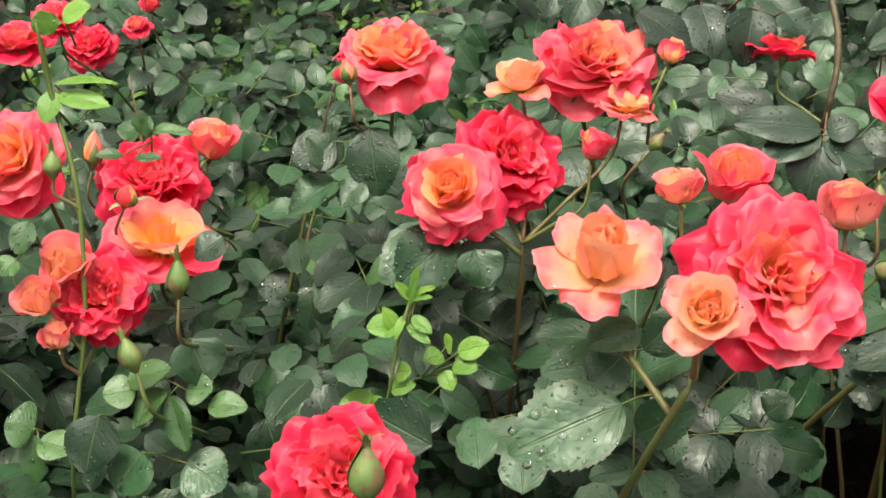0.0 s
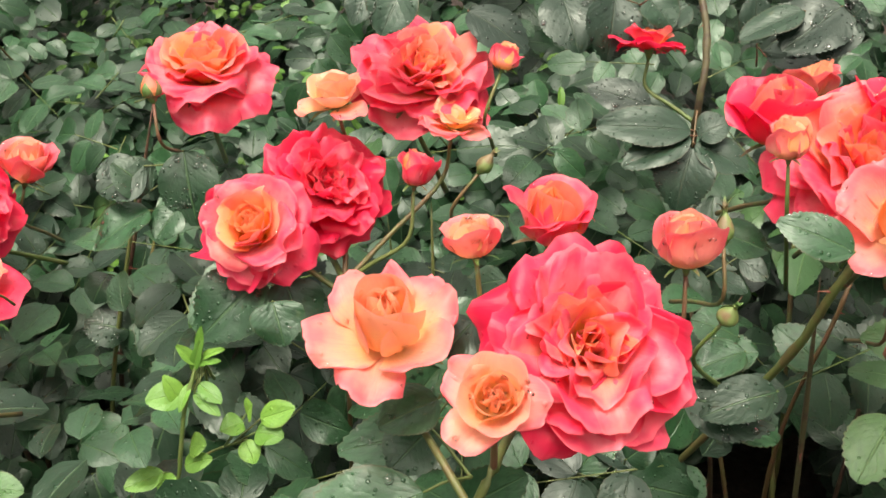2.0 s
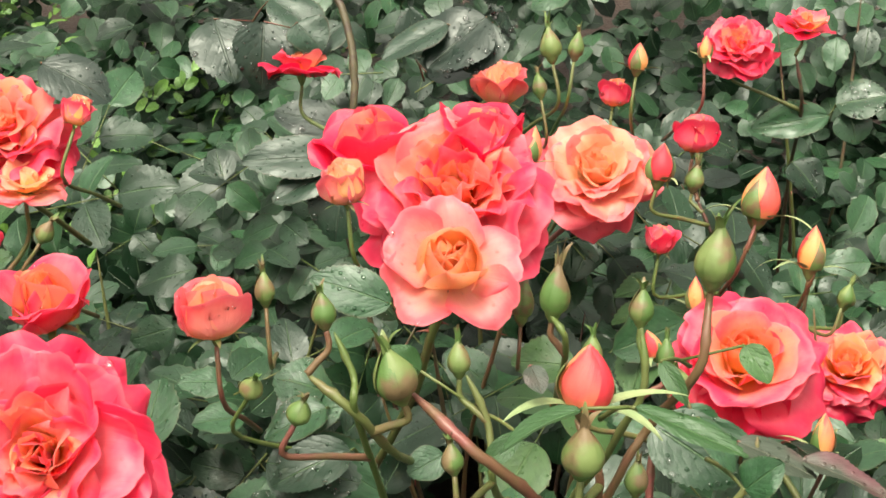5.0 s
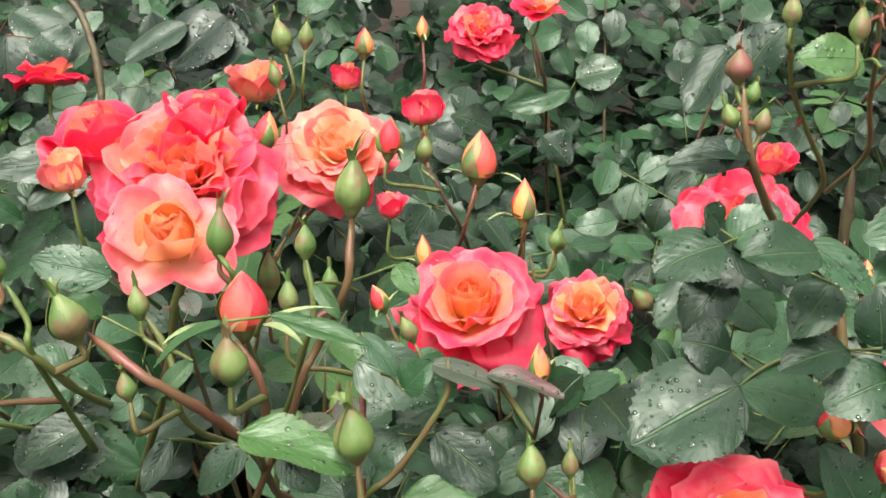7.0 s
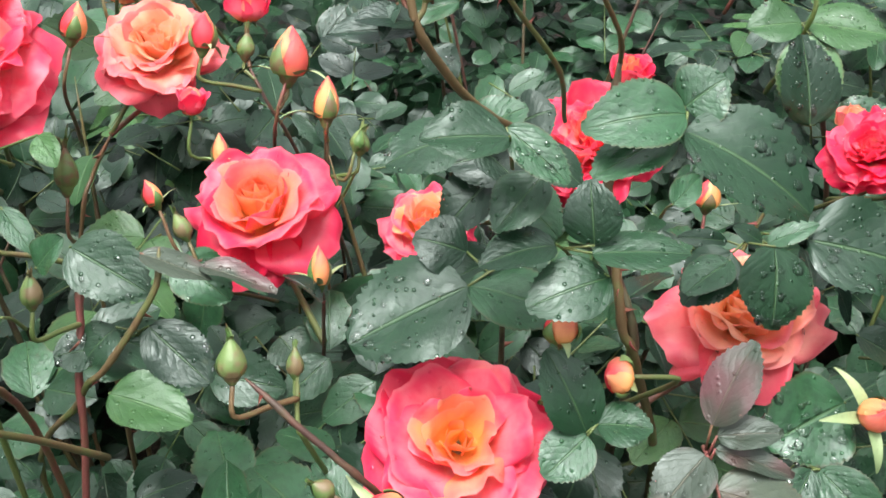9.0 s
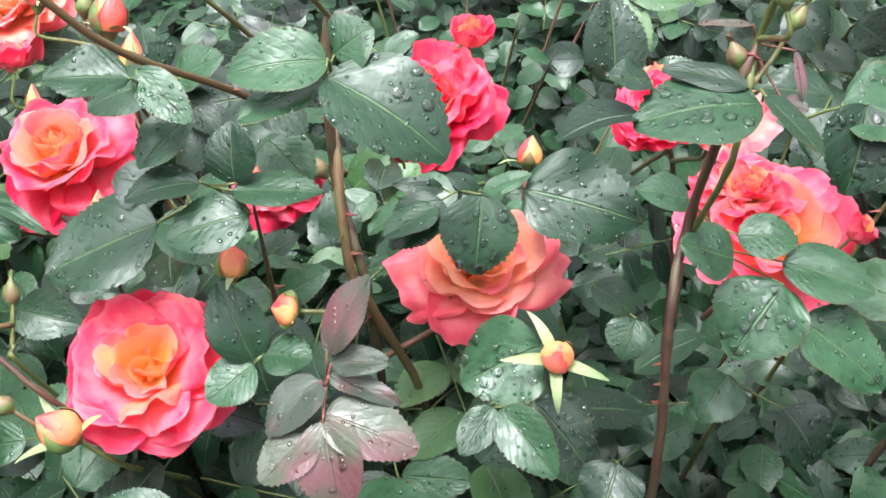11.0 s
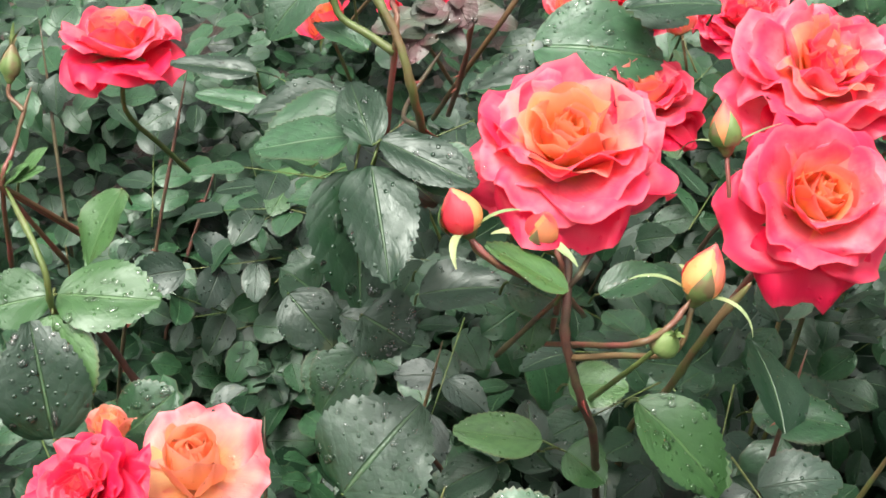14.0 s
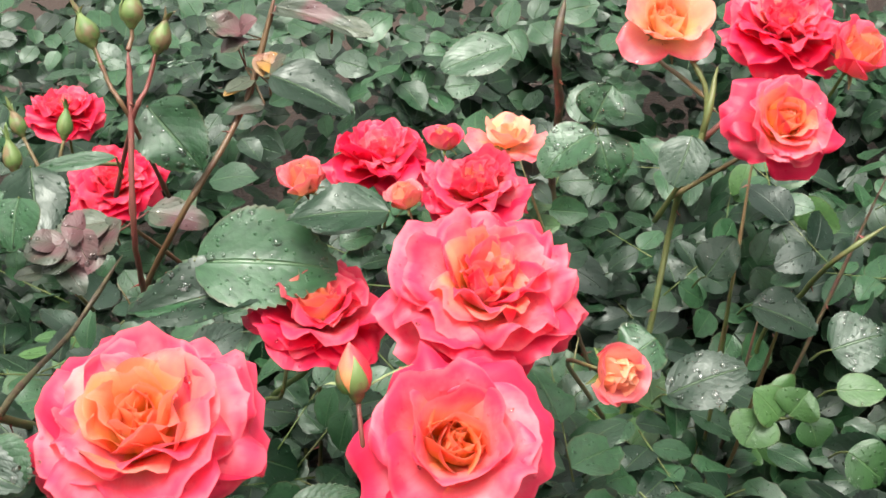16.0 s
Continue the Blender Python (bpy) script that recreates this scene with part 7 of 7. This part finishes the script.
leaf(bush_f, 0.45, (0.046, -0.494, 0.868), 389, leaflets=[
    ((0.942, 1.003, 0.646), (0.900, 0.993, 0.637), 0.035),
    ((0.945, 0.980, 0.603), (0.916, 1.003, 0.620), 0.023)])
leaf(bush_f, 0.45, (0.078, -0.423, 0.903), 390, leaflets=[
    ((0.922, 0.804, 0.606), (0.919, 0.756, 0.572), 0.036),
    ((0.928, 0.808, 0.616), (0.967, 0.781, 0.598), 0.025),
    ((0.924, 0.807, 0.614), (0.919, 0.840, 0.636), 0.024)])
leaf(bush_e, 0.50, (0.028, -0.405, 0.914), 391, leaflets=[
    ((0.754, 0.519, 0.596), (0.721, 0.529, 0.603), 0.015)])
leaf(bush_e, 0.45, (0.145, -0.388, 0.910), 392, leaflets=[
    ((0.603, 0.659, 0.503), (0.623, 0.676, 0.511), 0.016)])
leaf(bush_e, 0.43, (0.133, -0.368, 0.920), 393, leaflets=[
    ((0.623, 0.618, 0.491), (0.595, 0.601, 0.484), 0.024)])

join_buds()

# ---- the mass of foliage ----
SIGHT = Vector((0.0, -0.84, 0.46)).normalized()     # the open side of the bed, from which light and view come
SIDES = (SIGHT, Vector((0.2, -0.84, 0.46)).normalized(), Vector((-0.2, -0.84, 0.46)).normalized())
# openings between the bushes: foot, radius and the way they open
GAPS = (((0.26, 1.17, 0.03), 0.055, (-0.12, -0.81, 0.57)), ((0.20, 1.14, 0.03), 0.045, (-0.04, -0.80, 0.60)),
        ((1.02, 0.99, 0.20), 0.045, (-0.24, -0.77, 0.59)), ((-0.07, 1.26, 0.20), 0.040, (0.17, -0.86, 0.49)),
        ((0.40, 1.12, 0.20), 0.045, (-0.04, -0.84, 0.53)), ((1.69, 1.29, 0.20), 0.055, (-0.50, -0.70, 0.51)),
        ((1.28, 1.60, 0.20), 0.040, (-0.21, -0.87, 0.45)), ((0.58, 1.56, 0.20), 0.045, (-0.18, -0.90, 0.40)))


KEPT = np.array([tuple(c) for c, _ in KEEP])
KEPT_R = np.array([r for _, r in KEEP])
OVERHEAD = np.array((-0.08, -0.27, 0.96))     # where the brightest part of the sky is
SIDES_N = [np.array(w) for w in SIDES]


def clear(p, reach):
    """Whether a leaf at p leaves blooms, buds and the larger leaves open to the light."""
    d = np.array(p) - KEPT
    for way in SIDES_N:
        along = d @ way
        off = np.linalg.norm(d - along[:, None] * way, axis=1)
        if np.any((along > -0.3 * KEPT_R) & (along < 0.55) & (off < KEPT_R + reach)):
            return False
    along = d @ OVERHEAD
    off = np.linalg.norm(d - along[:, None] * OVERHEAD, axis=1)
    if np.any((KEPT_R > 0.018) & (along > 0) & (along < 0.16) & (off < 0.8 * KEPT_R + reach)):
        return False
    for c, r, way in GAPS:
        d = p - Vector(c)
        along = d.dot(Vector(way))
        if -0.05 < along < 0.75 and (d - Vector(way) * along).length < r + reach * 0.4:
            return False
    return True


# places where the canopy sinks between the bushes: centre and radius
HOLLOWS = ((0.16, 0.88, 0.10), (-0.36, 0.75, 0.08), (0.55, 1.32, 0.15), (0.98, 0.90, 0.09), (0.98, 1.50, 0.14),
           (0.75, 1.17, 0.12), (0.86, 1.04, 0.08), (1.56, 1.12, 0.11), (0.12, 1.10, 0.08), (-0.10, 1.28, 0.09),
           (0.77, 0.59, 0.11), (0.64, 0.57, 0.07), (0.90, 0.62, 0.08), (0.32, 0.70, 0.07), (0.71, 1.33, 0.10), (1.58, 1.22, 0.10),
           (1.10, 1.01, 0.10), (0.97, 0.86, 0.07), (0.91, 0.97, 0.08), (-0.28, 0.71, 0.07), (0.59, 1.33, 0.10),
           (1.60, 1.13, 0.10), (1.45, 0.95, 0.10), (0.82, 1.16, 0.10), (0.85, 1.06, 0.10), (0.71, 0.57, 0.10), (0.64, 0.56, 0.10))


def crown(x, y):
    """Height of the leaf canopy."""
    h = 0.43 + 0.07 * noise.noise((x * 2.3, y * 2.3, 5.0)) + 0.075 * noise.noise((x * 6, y * 6, 1.0))
    if y < 0.75:
        h -= 0.12 * (0.75 - y)
    h -= sum(0.17 * math.exp(-((x - cx) ** 2 + (y - cy) ** 2) / (r * r)) for cx, cy, r in HOLLOWS)
    return h + 0.03 * max(0.0, y - 1.2)


def compound(rng, count):
    """Leaflet poses of a compound leaf that grows from the origin along y, in its own frame."""
    size = rng.uniform(0.031, 0.052)
    poses = []
    for k in range(count):
        row = (k + 1) // 2
        if k == 0:
            base, way, s = Vector((0, size * 2.0, 0)), Vector((rng.uniform(-0.15, 0.15), 1, -0.15)), size * 1.15
        else:
            sgn = 1 if k % 2 else -1
            base = Vector((0.002 * sgn, size * (2.0 - 0.75 * row + rng.uniform(-0.05, 0.05)), 0))
            way = Vector((sgn * rng.uniform(0.8, 1.1), rng.uniform(0.25, 0.6), rng.uniform(-0.25, 0.1)))
            s = size * rng.uniform(0.85, 1.0)
        tip = base + way.normalized() * s
        up = Vector((rng.uniform(-0.3, 0.3), rng.uniform(-0.3, 0.3), 1))
        poses.append(leaflet_pose(base, tip, s * rng.uniform(0.66, 0.82), up))
    return poses, size


def leaf_frame(rng, p):
    """A leaf's own frame at p: any heading, blade turned up and towards the open side."""
    up = (Vector((0, 0, 1)) * 0.75 + SIGHT * 0.55 + Vector((rng.gauss(0, 0.42), rng.gauss(0, 0.42), rng.gauss(0, 0.25)))).normalized()
    a = rng.uniform(0, 6.283)
    y = Vector((math.cos(a), math.sin(a), -0.2))
    y = (y - up * y.dot(up)).normalized()
    x = y.cross(up)
    return Matrix.Translation(p) @ Matrix((x, y, up)).transposed().to_4x4()


BUSHES = (bush_a, bush_b, bush_c, bush_d, bush_e, bush_f, bush_g, bush_h, bush_i)
RACHIS = mesh_of("leaf", *tube([Vector((0, 0.1 * i / 4, 0)) for i in range(5)], [0.0008 - 0.0001 * i for i in range(5)], 5), STEM_GREEN)
LOW = [leaflet_arrays(9, 5, 70 + i, 0.020) for i in range(8)]
FAR = [leaflet_arrays(8, 3, 90 + i, 0.020) for i in range(8)]
singles = {b: 0 for b in BUSHES}
rest = {b: [] for b in BUSHES}


def nearest_bush(p):
    return min(BUSHES, key=lambda b: (WHERE[b].translation.xy - p.xy).length)


def grow_near(count, seed):
    """Leaves of the front bushes; the upper ones are parts of their own, those underneath are joined."""
    rng = random.Random(seed)
    made = 0
    tries = 0
    while made < count and tries < count * 18:
        tries += 1
        x, y = rng.uniform(-1.15, 2.1), rng.triangular(0.30, 1.75, 0.75)
        top = crown(x, y)
        if top < 0.10:
            continue
        deep = rng.random() ** 1.1 * 0.37
        p = Vector((x, y, max(0.05, top - deep)))
        if deep < 0.26 and noise.noise(p * 7.0) + 0.5 * noise.noise(p * 17.0) < 0.12:
            continue
        m = leaf_frame(rng, p)
        poses, size = compound(rng, rng.choice((5, 5, 5, 7, 3)))
        full = len(poses)
        poses = [q for q in poses if clear(m @ (q @ Vector((0, 0.5, 0))), 0.012)]
        if len(poses) < 2:
            continue
        made += 1
        bush = nearest_bush(p)
        roll = rng.random()
        if deep < 0.13 and len(poses) == full and singles[bush] < 82 and -0.75 < x < 1.75 and y < 1.45:
            singles[bush] += 1
            mat = LEAF_SOFT if roll < 0.05 else LEAF_DULL if roll < 0.20 else LEAF
            ob = hang("leaf", RACHIS, bush, m @ Matrix.Diagonal((1, size * 20, 1, 1)))
            for pose_m in poses:
                hang("leaflet", PLAIN[mat.name][rng.randrange(7)], ob, m @ pose_m)
        else:
            rest[bush].append((m, poses, rng.random()))


def grow_under(count, seed):
    """Sparse old leaves low down among the canes."""
    rng = random.Random(seed)
    for _ in range(count):
        x, y = rng.uniform(-1.15, 2.1), rng.triangular(0.75, 2.1, 1.55)
        p = Vector((x, y, rng.uniform(0.03, 0.18 + 0.12 * (y > 1.3))))
        poses, size = compound(rng, 5)
        m = leaf_frame(rng, p)
        poses = [q for q in poses if clear(m @ (q @ Vector((0, 0.5, 0))), 0.0)]
        if poses:
            rest[nearest_bush(p)].append((m, poses, 0))


def join_leaves(name, entries, shapes, material):
    """One mesh of many leaflets."""
    verts, faces, uvs, start = [], [], [], 0
    for n, (m, poses, _) in enumerate(entries):
        for k, pose_m in enumerate(poses):
            v, f, uv = shapes[(n + k) % len(shapes)]
            w = np.array(m @ pose_m)
            verts.append(v @ w[:3, :3].T + w[:3, 3])
            faces.append(np.array(f) + start)
            uvs.append(uv)
            start += len(v)
    return mesh_of(name, np.concatenate(verts), np.concatenate(faces).tolist(), material, np.concatenate(uvs))


grow_near(4300, 21)
grow_under(1900, 23)
for b in BUSHES:
    if rest[b]:
        me = join_leaves("inner_leaves", rest[b], LOW, LEAF)
        hang("inner_leaves", me, b, Matrix.Identity(4))["kind"] = "stuff"


def far_foliage():
    """The bushes farther back in the bed, one dense mass."""
    rng = random.Random(5)
    entries = []
    while len(entries) < 5000:
        x, y = rng.uniform(-2.6, 3.8), rng.triangular(0.1, 3.5, 1.7)
        edge = 0.25 * noise.noise((x * 1.7, y * 1.7, 9.0))
        if -1.15 < x < 2.1 and y < 1.6 or abs(x - 0.6) > 2.9 + edge or y > 3.2 + edge:
            continue
        p = Vector((x, y, max(0.05, crown(x, y) + 0.04 - rng.random() ** 1.6 * 0.32)))
        if noise.noise(p * 6.0) + 0.5 * noise.noise(p * 13.0) < -0.08:
            continue
        poses, _ = compound(rng, 5)
        entries.append((leaf_frame(rng, p), poses, 0))
    tagged(new("rose_foliage", join_leaves("rose_foliage", entries, FAR, LEAF)), "dense dark green rose foliage farther back in the bed", "foliage", kind="stuff")


far_foliage()


def inner_canes():
    """Bare lower canes of each bush."""
    rng = random.Random(8)
    for b in BUSHES:
        f = WHERE[b].translation
        for k in range(8):
            a = rng.uniform(0, 6.28)
            r = rng.uniform(0.08, 0.24)
            topz = rng.uniform(0.25, 0.50)
            top = Vector((f.x + r * math.cos(a), f.y + r * math.sin(a), topz))
            mid = Vector((f.x + 0.6 * r * math.cos(a), f.y + 0.6 * r * math.sin(a), topz * 0.55))
            cane(b, [top, mid], 0.0035, 0.0055, rng.choice((0.3, 0.45, 0.5)), 500 + k, thorns=3)


inner_canes()


def weeds():
    """Fresh green weeds in the gaps at the back."""
    rng = random.Random(14)
    entries = []
    for _ in range(800):
        x, y = rng.gauss(-0.55, 0.30), rng.gauss(1.75, 0.28)
        p = Vector((x, y, rng.uniform(0.06, 0.34)))
        if not clear(p, 0.02):
            continue
        poses, _ = compound(rng, 3)
        entries.append((leaf_frame(rng, p) @ Matrix.Diagonal((0.32, 0.62, 0.5, 1)), poses, 0))
    tagged(new("weed_patch", join_leaves("weed_patch", entries, LOW, GRASS)), "fresh yellow-green weeds between the rose bushes", "weeds", kind="stuff")


weeds()


def front_light_block():
    """Unseen low leaves, added so that less light enters the bushes from the front."""
    rng = random.Random(31)
    entries = []
    while len(entries) < 900:
        x, y = rng.uniform(-1.3, 2.3), rng.uniform(-0.15, 0.40)
        p = Vector((x, y, rng.uniform(0.04, 0.24 + 0.15 * max(0.0, y))))
        poses, _ = compound(rng, 5)
        entries.append((leaf_frame(rng, p), poses, 0))
    tagged(new("edge_foliage", join_leaves("edge_foliage", entries, FAR, LEAF)), "unseen low rose leaves added in front to keep light out", "foliage", kind="stuff")


front_light_block()
